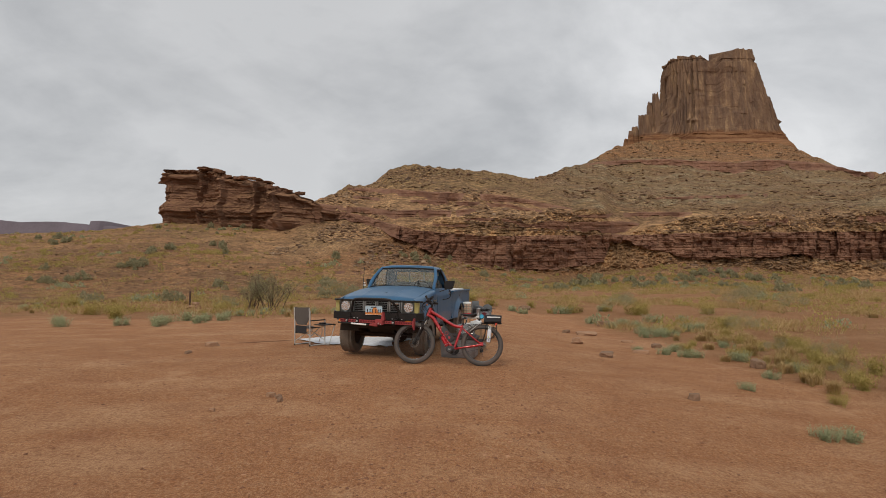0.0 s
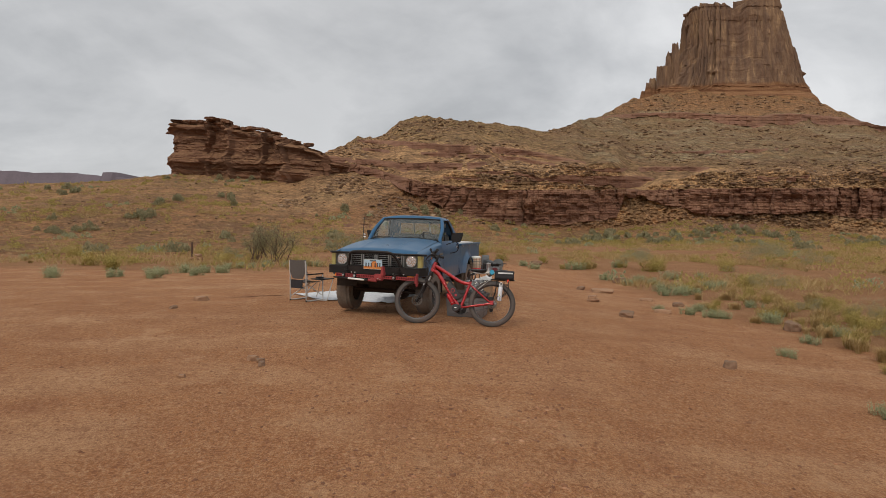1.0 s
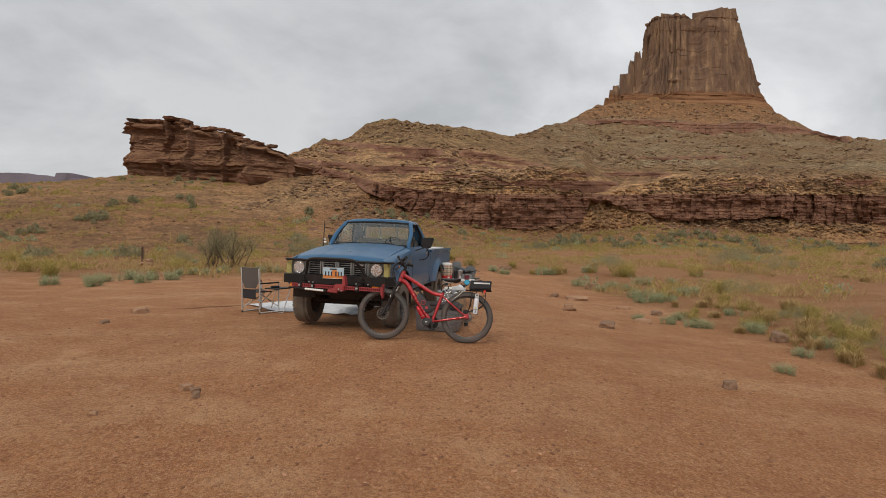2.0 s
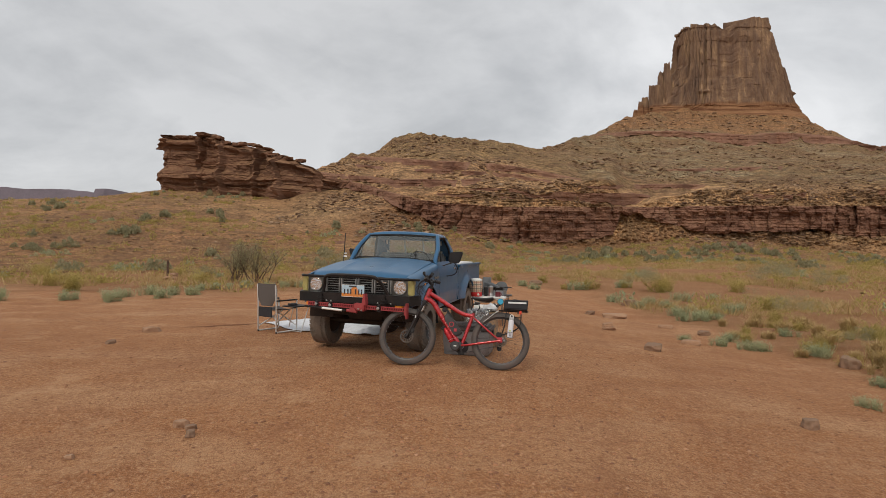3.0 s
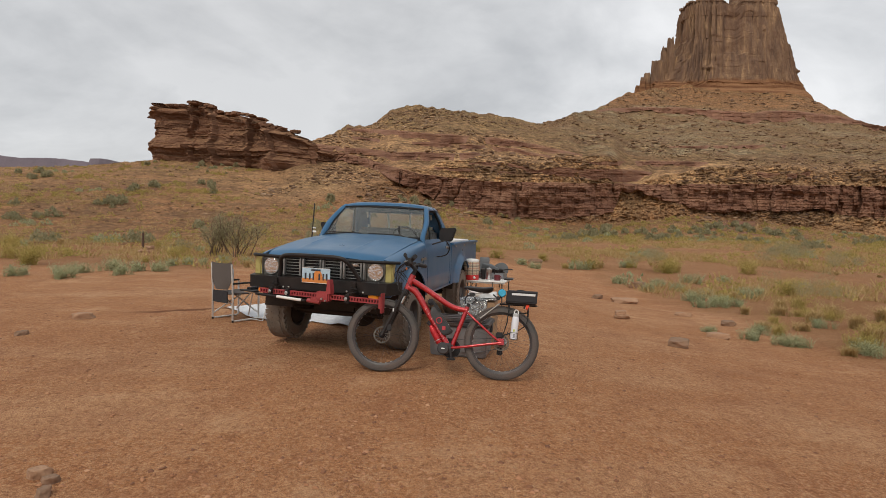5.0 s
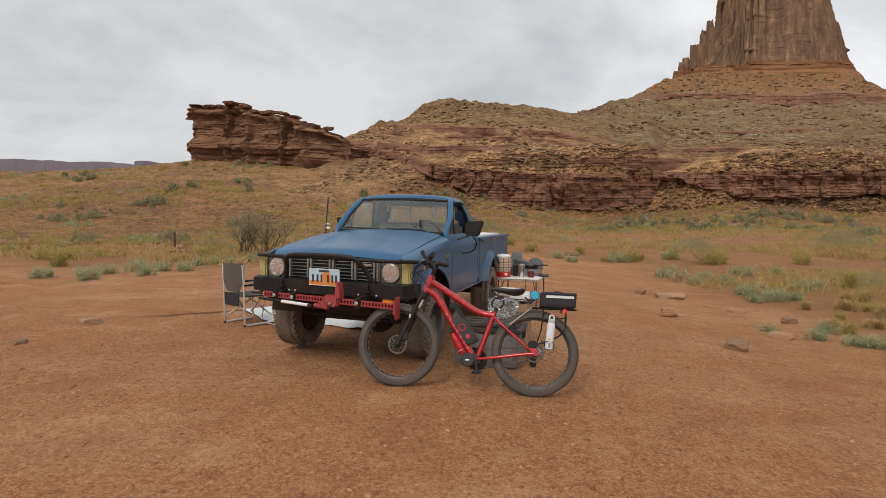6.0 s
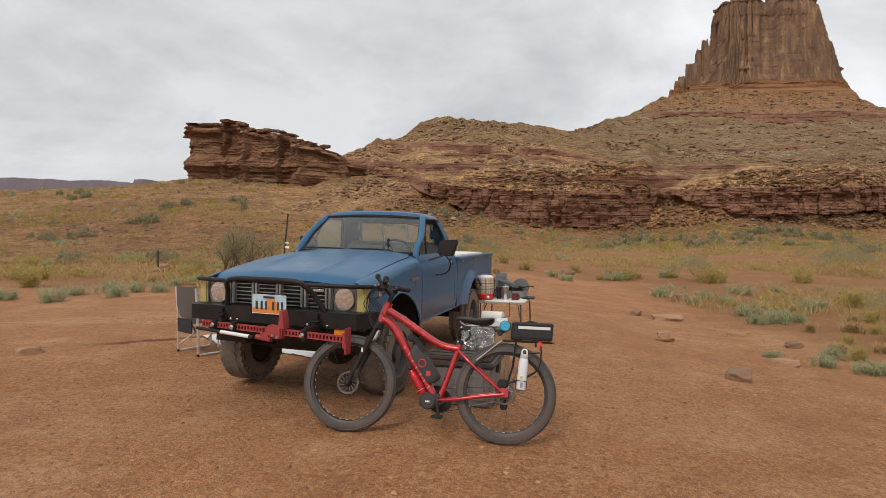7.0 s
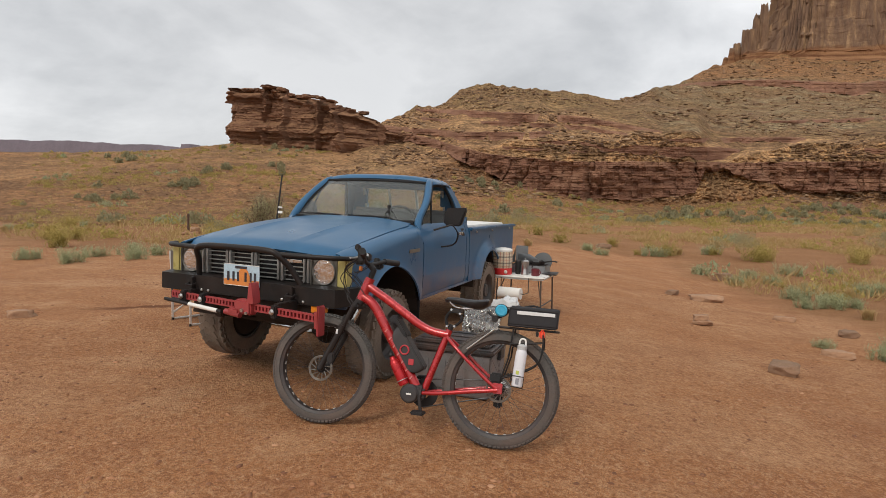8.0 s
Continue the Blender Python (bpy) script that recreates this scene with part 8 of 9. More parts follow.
    for x, wd, z, th in ((0.36, 0.012, 0.822, 0.012), (0.345, 0.022, 0.828, 0.02), (0.29, 0.027, 0.828, 0.026), (0.235, 0.035, 0.822, 0.03), (0.185, 0.058, 0.818, 0.036), (0.14, 0.074, 0.822, 0.038), (0.105, 0.07, 0.83, 0.03), (0.093, 0.05, 0.832, 0.018)):
        secs.append([(x, wd * math.cos(a), z + (0.55 * th if math.sin(a) > 0 else 1.25 * th) * math.sin(a) * 0.9) for a in lin(0, 2 * math.pi, 17)[:-1]])
    sd = part("saddle", loft_bm(secs), SADDLE, b, "black padded saddle")
    for y in (-0.02, 0.02):
        part("saddle_rail", tube_bm(smooth_path([(0.33, y, 0.81), (0.29, y, 0.782), (0.21, y, 0.78), (0.14, y * 2, 0.80)], 5), 0.0035, 6), STEEL, sd)
    # mid motor, cranks, pedals, chain
    mo = part("motor", lathe_bm([(0.01, 0.062), (0.045, 0.060), (0.055, 0.05), (0.056, -0.03), (0.05, -0.045)], Matrix.Translation((0.515, 0.0, 0.25)) @ TURN_Y, 28), BATT, b, "round black mid-drive motor")
    part("motor_label", box_bm((0.500, 0.0615, 0.245), (0.530, 0.063, 0.255)), WHITE, mo)
    part("motor_body", box_bm((0.43, -0.04, 0.215), (0.52, 0.045, 0.30), 0.015), BATT, mo)
    ck = part("crank", tube_bm([(0.45, 0.07, 0.25), (0.43, 0.085, 0.165)], 0.010, 8), BLACKP, b)
    part("crank_arm", tube_bm([(0.45, -0.075, 0.25), (0.475, -0.085, 0.335)], 0.010, 8), BLACKP, ck)
    part("pedal", box_bm((0.395, 0.09, 0.152), (0.47, 0.165, 0.172), 0.006), BLACKP, ck)
    part("pedal", box_bm((0.44, -0.165, 0.325), (0.515, -0.09, 0.345), 0.006), BLACKP, ck)
    part("chainring", ring_bm([(0.075, -0.052), (0.085, -0.05), (0.075, -0.048), (0.03, -0.048), (0.03, -0.052)], 36, Matrix.Translation((0.45, 0, 0.25)) @ TURN_Y), BLACKP, ck)
    part("chain", tube_bm(smooth_path([(0.45, -0.05, 0.333), (0.2, -0.05, 0.36), (0.0, -0.05, 0.375), (-0.035, -0.05, 0.335), (0.0, -0.05, 0.29), (0.2, -0.05, 0.235), (0.45, -0.05, 0.167)], 5), 0.004, 6), DULL, b)
    part("rear_derailleur", box_bm((-0.015, -0.07, 0.22), (0.035, -0.045, 0.30), 0.008), BLACKP, b)
    part("rear_caliper", box_bm((-0.02, 0.04, 0.375), (0.05, 0.085, 0.43), 0.01), BLACKP, b)
    part("cassette", ring_bm([(0.02, -0.06), (0.055, -0.058), (0.045, -0.045), (0.03, -0.035), (0.02, -0.035)], 28, Matrix.Translation((0, 0, 0.335)) @ TURN_Y), STEEL, b)
    # battery and bottles on the down tube
    d = Vector((-0.17, 0, -0.235)).normalized()
    n = Vector((-d.z, 0, d.x))
    o = Vector((0.617, 0, 0.645))
    secs = []
    for s, h0, h1, wy in ((0.0, 0.0, 0.03, 0.03), (0.02, -0.005, 0.065, 0.045), (0.06, -0.005, 0.085, 0.05), (0.25, -0.005, 0.09, 0.05), (0.285, -0.005, 0.08, 0.048), (0.30, 0.0, 0.05, 0.04)):
        c = o + d * s
        up, dn = c - n * h1 * -1, c - n * h0 * -1
        secs.append([(dn.x, -wy, dn.z), (up.x, -wy * 0.9, up.z), (up.x, wy * 0.9, up.z), (dn.x, wy, dn.z)])
    bt = part("battery", loft_bm(secs), BATT, b, "black frame battery with red print", bevel=0.008)
    c = o + d * 0.145 + n * 0.045
    ring = [(c.x + 0.026 * math.cos(a), 0.0505, c.z + 0.026 * math.sin(a)) for a in lin(0, 2 * math.pi, 25)[:-1]]
    part("print_ring", tube_bm(ring, 0.005, 6, closed=True), REDINK, bt, "red gear-shaped print")
    c = o + d * 0.225 + n * 0.045
    part("print_mark", box_bm((c.x - 0.016, 0.049, c.z - 0.02), (c.x + 0.016, 0.0525, c.z + 0.016), 0.003, 1), REDINK, bt)
    part("battery_strap", box_bm((-0.012, -0.053, -0.02), (0.012, 0.053, 0.10), 0.004), BLACKP, bt).matrix_local = Matrix.Translation(o + d * 0.06) @ Matrix.Rotation(radians(36), 4, "Y")
    bag = part("frame_bag", box_bm((0.63, -0.025, 0.645), (0.69, 0.025, 0.70), 0.012), BAG, b)
    bm = lathe_bm([(0.006, 0.185), (0.015, 0.18), (0.016, 0.165), (0.024, 0.155), (0.029, 0.14), (0.03, 0.01), (0.026, 0.0)], None, 24)
    rb = part("red_flask", bm, REDTIN, b, "red metal drinks flask in a wire cage")
    rb.matrix_local = Matrix.Translation((0.553, 0.035, 0.296)) @ Matrix.Rotation(radians(31), 4, "Y")
    part("flask_cap", lathe_bm([(0.012, 0.185), (0.016, 0.19), (0.012, 0.205), (0.004, 0.207)], None, 16), BLACKP, rb)
    part("bottle_cage", tube_bm([(0.034 * math.cos(a), 0.034 * math.sin(a), 0.03) for a in lin(0, 2 * math.pi, 17)[:-1]], 0.003, 6, closed=True), STEEL, rb)
    # rear rack with bag, lamp and bottle
    rk = part("rear_rack", tube_bm([(0.03, -0.05, 0.69), (-0.30, -0.05, 0.69), (-0.31, 0.0, 0.69), (-0.30, 0.05, 0.69), (0.03, 0.05, 0.69)], 0.006, 8), BLACK, b)
    for y in (-0.075, 0.075):
        part("rack_stay", tube_bm([(-0.0, y, 0.36), (-0.045, y, 0.52), (-0.06, y * 0.8, 0.69)], 0.005, 8), BLACK, rk)
        part("rack_stay", tube_bm(smooth_path([(-0.005, y, 0.40), (-0.15, y * 1.1, 0.46), (-0.215, y * 1.1, 0.52), (-0.23, y, 0.62), (-0.22, y * 0.8, 0.69)], 5), 0.005, 8), BLACK, rk)
        part("rack_stay", tube_bm([(-0.05, y, 0.60), (-0.22, y * 0.9, 0.62)], 0.0045, 8), BLACK, rk)
        part("rack_strut", tube_bm([(0.20, y * 0.5, 0.545), (0.03, y * 0.7, 0.69)], 0.005, 8), STEEL, rk)
    bagm = part("rack_bag", loft_bm([[(x + dx, s * w, z) for x, s in ((-0.30, -1), (-0.025, -1), (-0.025, 1), (-0.30, 1))] for z, w, dx in ((0.70, 0.07, 0.004), (0.71, 0.08, 0.0), (0.79, 0.082, -0.004), (0.806, 0.078, -0.006), (0.82, 0.06, -0.01))]), BAG, b, "black trunk bag strapped to the rear rack", bevel=0.008)
    part("reflective_strip", box_bm((-0.285, 0.0795, 0.772), (-0.075, 0.0855, 0.792), 0.001, 1), REFLECT, bagm)
    part("zip", tube_bm([(-0.30, 0.083, 0.80), (-0.02, 0.083, 0.803)], 0.0025, 6), BLACKP, bagm)
    part("carry_strap", tube_bm(smooth_path([(-0.10, 0, 0.815), (-0.16, 0, 0.828), (-0.22, 0, 0.812)], 4), 0.006, 6), BLACKP, bagm)
    rl = part("tail_lamp", box_bm((-0.235, 0.03, 0.645), (-0.205, 0.07, 0.695), 0.008, 3), REDLENS, b, "orange-red rear lamp")
    part("lamp_clip", box_bm((-0.20, 0.035, 0.655), (-0.185, 0.065, 0.685), 0.004), BLACKP, rl)
    sp2 = part("horn", lathe_bm([(0.036, 0.03), (0.038, 0.02), (0.036, -0.03), (0.03, -0.035)], Matrix.Translation((0.012, 0.075, 0.785)) @ TURN_Y, 28), BLACKP, b)
    part("horn_face", lathe_bm([(0.034, 0.031), (0.026, 0.036), (0.012, 0.033), (0.002, 0.036)], Matrix.Translation((0.012, 0.075, 0.785)) @ TURN_Y, 28), BLUECAP, sp2, "turquoise blue round face")
    part("horn_bracket", tube_bm(smooth_path([(0.09, 0.05, 0.77), (0.05, 0.07, 0.74), (0.01, 0.075, 0.75)], 4), 0.007, 8), BLACKP, sp2)
    part("bar_light", lathe_bm([(0.018, 0.02), (0.02, 0.0), (0.014, -0.03)], Matrix.Translation((0.045, 0.09, 0.735)) @ TURN_Y, 16), BLACKP, sp2)
    bm = lathe_bm([(0.025, 0.0), (0.030, 0.006), (0.031, 0.15), (0.030, 0.19), (0.025, 0.205)], None, 28)
    wb = part("water_bottle", bm, BOTTLE, b, "frosted white sports bottle in a wire cage")
    wb.matrix_local = Matrix.Translation((-0.105, 0.115, 0.372)) @ Matrix.Rotation(radians(-4), 4, "Y")
    part("bottle_cap", lathe_bm([(0.026, 0.205), (0.027, 0.225), (0.018, 0.235), (0.006, 0.237)], None, 24), simple("grey_bottle_cap", (0.42, 0.42, 0.42), 0.5), wb)
    part("cap_loop", tube_bm(smooth_path([(-0.018, 0, 0.232), (-0.012, 0, 0.262), (0.012, 0, 0.262), (0.018, 0, 0.232)], 4), 0.005, 8), WHITE, wb)
    part("bottle_print", box_bm((-0.004, 0.0305, 0.07), (0.012, 0.0325, 0.09)), simple("lime_print", (0.45, 0.5, 0.1), 0.5), wb)
    part("bottle_lettering", box_bm((-0.01, 0.0300, 0.015), (0.008, 0.0322, 0.05)), simple("grey_print", (0.25, 0.25, 0.28), 0.5), wb, "small print as a plain bar")
    part("bottle_cage", tube_bm([(-0.034, 0.03, 0.06), (0.034, 0.03, 0.06), (0.034, 0.03, 0.0), (-0.034, 0.03, 0.0)], 0.0032, 6, closed=True), BLACK, wb)
    part("cage_arm", tube_bm([(0.03, 0.0, 0.03), (0.06, -0.04, 0.06)], 0.004, 6), BLACK, wb)
    return b


build_bike()

# ---- camp things round the truck ----
FLAT = _truck_flat
FABRIC = simple("grey_brown_canvas", (0.095, 0.080, 0.072), 0.9, vary=0.2, scale=60, bumpy=0.002)
ALU = simple("brushed_aluminium", (0.70, 0.69, 0.67), 0.42, 0.55, vary=0.1)
FOIL = simple("crinkled_foil", (0.50, 0.50, 0.49), 0.24, 1.0, vary=0.25, scale=22, bumpy=0.12)
CARD = simple("brown_cardboard", (0.30, 0.19, 0.11), 0.9, vary=0.15)
TOTE = simple("grey_tote_plastic", (0.165, 0.165, 0.17), 0.6, vary=0.15, dust=0.3)
LID = simple("black_tote_lid", (0.028, 0.028, 0.030), 0.55, vary=0.2, dust=0.3)
STEELG = simple("grey_stove_steel", (0.30, 0.31, 0.32), 0.4, 0.6, vary=0.15)
PAPER = simple("white_paper", (0.76, 0.75, 0.72), 0.9, vary=0.05)
REDP = simple("red_enamel_plastic", (0.55, 0.03, 0.03), 0.4, vary=0.1)
MAROON = simple("maroon_enamel", (0.14, 0.022, 0.03), 0.35, vary=0.15)
BROWNM = simple("brown_painted_tube", (0.075, 0.055, 0.045), 0.6, vary=0.2)


def ground_at(u, v):
    p = FLAT @ Vector((u, v, 0))
    return float(ground_z(p.x, p.y))


def on_ground(u, v, turn=0.0, lift=0.0):
    return FLAT @ Matrix.Translation((u, v, ground_at(u, v) + lift)) @ Matrix.Rotation(radians(turn), 4, "Z")


def make_plaid():
    m, nt, b = material("plaid_cover_cloth")
    sep = nt.nodes.new("ShaderNodeSeparateXYZ")
    tc = nt.nodes.new("ShaderNodeTexCoord")
    nt.links.new(tc.outputs["Object"], sep.inputs[0])
    ang = nt.nodes.new("ShaderNodeMath")
    ang.operation = "ARCTAN2"
    nt.links.new(sep.outputs["X"], ang.inputs[0])
    nt.links.new(sep.outputs["Y"], ang.inputs[1])

    def stripes(src, freq, phase, width):
        a = nt.nodes.new("ShaderNodeMath"); a.operation = "MULTIPLY_ADD"
        a.inputs[1].default_value, a.inputs[2].default_value = freq, phase
        nt.links.new(src, a.inputs[0])
        f = nt.nodes.new("ShaderNodeMath"); f.operation = "FRACT"
        nt.links.new(a.outputs[0], f.inputs[0])
        g = nt.nodes.new("ShaderNodeMath"); g.operation = "LESS_THAN"
        g.inputs[1].default_value = width
        nt.links.new(f.outputs[0], g.inputs[0])
        h = nt.nodes.new("ShaderNodeMath"); h.operation = "MULTIPLY"
        h.inputs[1].default_value = 0.62
        nt.links.new(g.outputs[0], h.inputs[0])
        return h.outputs[0]

    col = (0.55, 0.46, 0.34)
    dark, red = (0.05, 0.05, 0.06), (0.38, 0.08, 0.05)
    c = blend(nt, stripes(ang.outputs[0], 1.6, 0.1, 0.22), col, dark)
    c = blend(nt, stripes(ang.outputs[0], 1.6, 0.55, 0.09), c, red)
    c = blend(nt, stripes(sep.outputs["Z"], 13.0, 0.2, 0.22), c, dark)
    c = blend(nt, stripes(sep.outputs["Z"], 13.0, 0.62, 0.09), c, red)
    nt.links.new(c, b.inputs["Base Color"])
    b.inputs["Roughness"].default_value = 0.9
    bump(nt, b, tex(nt, 300, 2).outputs["Fac"], 0.3, 0.002)
    return m


PLAID = make_plaid()


def build_chair():
    """Folding director's chair with a side table."""
    m = FLAT @ Matrix.Translation((-2.08, 1.50, ground_at(-2.08, 1.5))) @ Matrix.Rotation(radians(-22), 4, "Z") @ Matrix.Diagonal((0.84, 0.90, 0.90, 1))
    c = thing("folding_chair", m, "grey canvas folding camp chair with aluminium frame and side table", "chair")
    w = 0.275
    for s in (-1, 1):
        leg = part("leg_frame", tube_bm([(s * w, -0.12, 0.79), (s * w, -0.12, 0.04), (s * w, -0.10, 0.015), (s * w, 0.30, 0.015), (s * w, 0.33, 0.04), (s * w, 0.33, 0.56)], 0.0145, 10), ALU, c)
        part("armrest", box_bm((s * w - 0.022, -0.13, 0.56), (s * w + 0.022, 0.34, 0.585), 0.008), BLACKP, leg)
        part("foot_cap", lathe_bm([(0.015, 0), (0.015, 0.03)], Matrix.Translation((s * w, -0.12, 0.0)), 10), BLACKP, leg)
        part("cross_brace", tube_bm([(s * w, -0.10, 0.10 + 0.12 * (s > 0)), (-s * w * 0.96, 0.02, 0.40)], 0.0125, 8), ALU, c)
        part("cross_brace", tube_bm([(s * w, 0.30, 0.12), (-s * w * 0.96, 0.18, 0.40)], 0.0125, 8), ALU, c)
        part("back_post", tube_bm([(s * w, -0.12, 0.5), (s * w, -0.14, 0.86)], 0.014, 10), ALU, c)
    rows = []
    for z in lin(0.48, 0.87, 9):
        wd = w * (1.0 if z > 0.62 else 0.62 + 0.38 * ((z - 0.48) / 0.14))
        rows.append([(x * wd, -0.135 - 0.045 * (1 - x * x), z + 0.012 * (x * x) * (z > 0.8)) for x in lin(-1, 1, 13)])
    part("backrest", skin_bm(rows, 0.006), FABRIC, c, "grey canvas backrest")
    rows = [[(x * w, y, 0.43 - 0.04 * (1 - x * x) - 0.01 * math.sin(y * 9)) for x in lin(-1, 1, 13)] for y in lin(-0.12, 0.33, 9)]
    part("seat", skin_bm(rows, 0.008), FABRIC, c)
    part("side_pocket", box_bm((-0.2, -0.165, 0.28), (0.2, -0.15, 0.46), 0.01), BAG, c)
    tb = part("side_table", box_bm((w + 0.02, -0.02, 0.47), (w + 0.36, 0.36, 0.49), 0.006), BLACKP, c, "folding side table")
    part("table_leg", tube_bm([(w + 0.34, 0.34, 0.47), (w + 0.30, 0.20, 0.02), (w + 0.02, 0.20, 0.015), (w + 0.02, -0.02, 0.02)], 0.009, 8), ALU, tb)
    part("table_leg", tube_bm([(w + 0.34, 0.0, 0.47), (w + 0.05, 0.12, 0.1)], 0.009, 8), ALU, tb)
    part("table_clutter", box_bm((w + 0.08, 0.05, 0.492), (w + 0.22, 0.2, 0.525), 0.015), BAG, tb)
    return c


build_chair()


def build_tarp():
    """A white groundsheet under and beside the truck, puckered and wind-bent."""
    rows = []
    for v in lin(1.70, 3.3, 44):
        row = []
        for u in lin(float(np.interp(v, [1.70, 1.74, 2.35, 3.3], [-1.65, -1.8, -2.73, -2.2])), -0.32 + 0.10 * math.sin(v * 5), 70):
            fold = 0.03 * max(0, noise.noise(Vector((u * 3, v * 3, 0)))) + 0.03 * abs(noise.noise(Vector((u * 9, v * 8, 2)))) + 0.012 * abs(noise.noise(Vector((u * 22, v * 22, 5))))
            crest = 0.045 * math.exp(-((v - 2.3 - 0.2 * math.sin(u * 2.3)) / 0.16) ** 2) * (u > -1.0)
            p = FLAT @ Vector((u, v + 0.10 * math.sin(u * 4.0) * max(0.0, 1 - (v - 1.7) / 0.5), 0))
            row.append((p.x, p.y, float(ground_z(p.x, p.y)) + 0.012 + fold + crest))
        rows.append(row)
    ob = part("groundsheet", skin_bm(rows, 0.004), simple("white_tarp", (0.62, 0.63, 0.65), 0.5, vary=0.22, scale=9, dust=0.15), None)
    return tagged(ob, "crumpled white plastic groundsheet spread beneath the truck", "tarp")


build_tarp()

_tz = 0.56


def build_table():
    u, v = 1.10, 3.93
    g = ground_at(u, v)
    t = thing("camp_table", FLAT @ Matrix.Translation((u, v, g)) @ Matrix.Rotation(radians(-3), 4, "Z"), "small white folding camp table with brown tube legs", "table")
    h = _tz - g
    part("tabletop", box_bm((-0.33, -0.36, h - 0.03), (0.33, 0.36, h), 0.012, 3), WHITE, t)
    part("table_rim", box_bm((-0.31, -0.34, h - 0.045), (0.31, 0.34, h - 0.029), 0.004), WHITE, t)
    for sx in (-1, 1):
        for sy in (-1, 1):
            part("leg", tube_bm([(sx * 0.28, sy * 0.30, h - 0.03), (sx * 0.29, sy * 0.31, 0.0)], 0.010, 8), BROWNM, t)
        part("leg_brace", tube_bm([(sx * 0.285, -0.30, 0.16), (sx * 0.285, 0.30, 0.16)], 0.008, 8), BROWNM, t)
        part("leg_brace", tube_bm(smooth_path([(sx * 0.285, -0.30, 0.22), (sx * 0.22, -0.2, h - 0.06), (sx * 0.2, -0.1, h - 0.035)], 4), 0.007, 6), BROWNM, t)
    return t


build_table()


def on_table(u, v, turn=0):
    return FLAT @ Matrix.Translation((u, v, _tz)) @ Matrix.Rotation(radians(turn), 4, "Z")


def build_table_things():
    j = thing("drink_jug", on_table(0.85, 3.70, 20), "red and white drink jug in plaid cloth on the camp table", "cooler jug")
    part("base", lathe_bm([(0.118, 0), (0.122, 0.01), (0.122, 0.075), (0.116, 0.082)], None, 36), REDP, j, "red base with white spigot")
    part("cover", lathe_bm([(0.116, 0.08), (0.124, 0.09), (0.126, 0.2), (0.122, 0.285), (0.116, 0.29)], None, 36), PLAID, j, "plaid cloth cover")
    lid = part("lid", lathe_bm([(0.118, 0.288), (0.124, 0.295), (0.122, 0.315), (0.09, 0.33), (0.04, 0.337), (0.005, 0.338)], None, 36), WHITE, j, "white domed lid")
    part("carry_handle", tube_bm(smooth_path([(-0.124, 0, 0.08), (-0.15, 0, 0.06), (-0.145, 0, 0.03), (-0.122, 0, 0.02)], 4), 0.008, 8), REDP, j)
    part("spigot", lathe_bm([(0.022, 0), (0.02, 0.02), (0.01, 0.03)], Matrix.Translation((0.03, -0.118, 0.04)) @ Matrix.Rotation(math.pi / 2, 4, "X"), 16), WHITE, j)
    t = thing("tumbler", on_table(1.03, 3.80), "tall black insulated tumbler on the camp table", "tumbler")
    part("cup", lathe_bm([(0.03, 0), (0.034, 0.01), (0.038, 0.15), (0.036, 0.16)], None, 24), BLACKP, t)
    part("lid", lathe_bm([(0.037, 0.16), (0.037, 0.175), (0.01, 0.18)], None, 24), LID, t)
    k = thing("moka_pot", on_table(1.13, 3.76, 30), "silver stovetop coffee pot with black handle, on the camp table", "coffee pot")
    part("boiler", lathe_bm([(0.05, 0), (0.052, 0.008), (0.04, 0.07), (0.041, 0.085)], None, 8), STEEL, k, smooth=False)
    part("jug", lathe_bm([(0.04, 0.085), (0.042, 0.09), (0.052, 0.165), (0.053, 0.172)], None, 8), STEEL, k, smooth=False)
    part("lid", lathe_bm([(0.053, 0.172), (0.03, 0.186), (0.01, 0.188), (0.012, 0.205), (0.003, 0.207)], None, 8), STEEL, k, smooth=False)
    part("handle", tube_bm(smooth_path([(0.045, 0, 0.165), (0.095, 0, 0.165), (0.09, 0, 0.09)], 5), 0.008, 8), BLACKP, k)
    g = thing("enamel_mug", on_table(1.27, 3.72, -30), "maroon enamel camp mug on the camp table", "mug")
    part("cup", lathe_bm([(0.047, 0), (0.05, 0.006), (0.05, 0.085), (0.046, 0.087), (0.044, 0.01), (0.003, 0.008)], None, 28), MAROON, g)
    part("handle", tube_bm(smooth_path([(0.05, 0, 0.07), (0.078, 0, 0.065), (0.078, 0, 0.03), (0.05, 0, 0.02)], 5), 0.006, 8), MAROON, g)
    s = thing("camp_stove", on_table(1.12, 4.08, -4), "grey steel camp stove with raised lid on the camp table", "stove")
    part("body", box_bm((-0.24, -0.13, 0.0), (0.24, 0.14, 0.10), 0.01), STEELG, s)
    lid = part("lid", box_bm((-0.24, 0.135, 0.10), (-0.07, 0.15, 0.335), 0.006), STEELG, s)
    wing = bmesh.new()
    wing.faces.new([wing.verts.new(p) for p in ((-0.242, 0.13, 0.11), (-0.242, 0.13, 0.30), (-0.242, -0.08, 0.11))])
    wing.faces.new([wing.verts.new(p) for p in ((-0.20, 0.12, 0.11), (-0.20, 0.12, 0.235), (-0.03, 0.06, 0.235), (0.13, -0.02, 0.17), (0.13, -0.02, 0.11))])
    bmesh.ops.solidify(wing, geom=wing.faces[:], thickness=0.003)
    part("wind_screen", wing, STEELG, lid, smooth=False)
    part("grate", box_bm((-0.22, -0.12, 0.10), (0.22, 0.12, 0.108), 0.002, 1), BLACK, s)
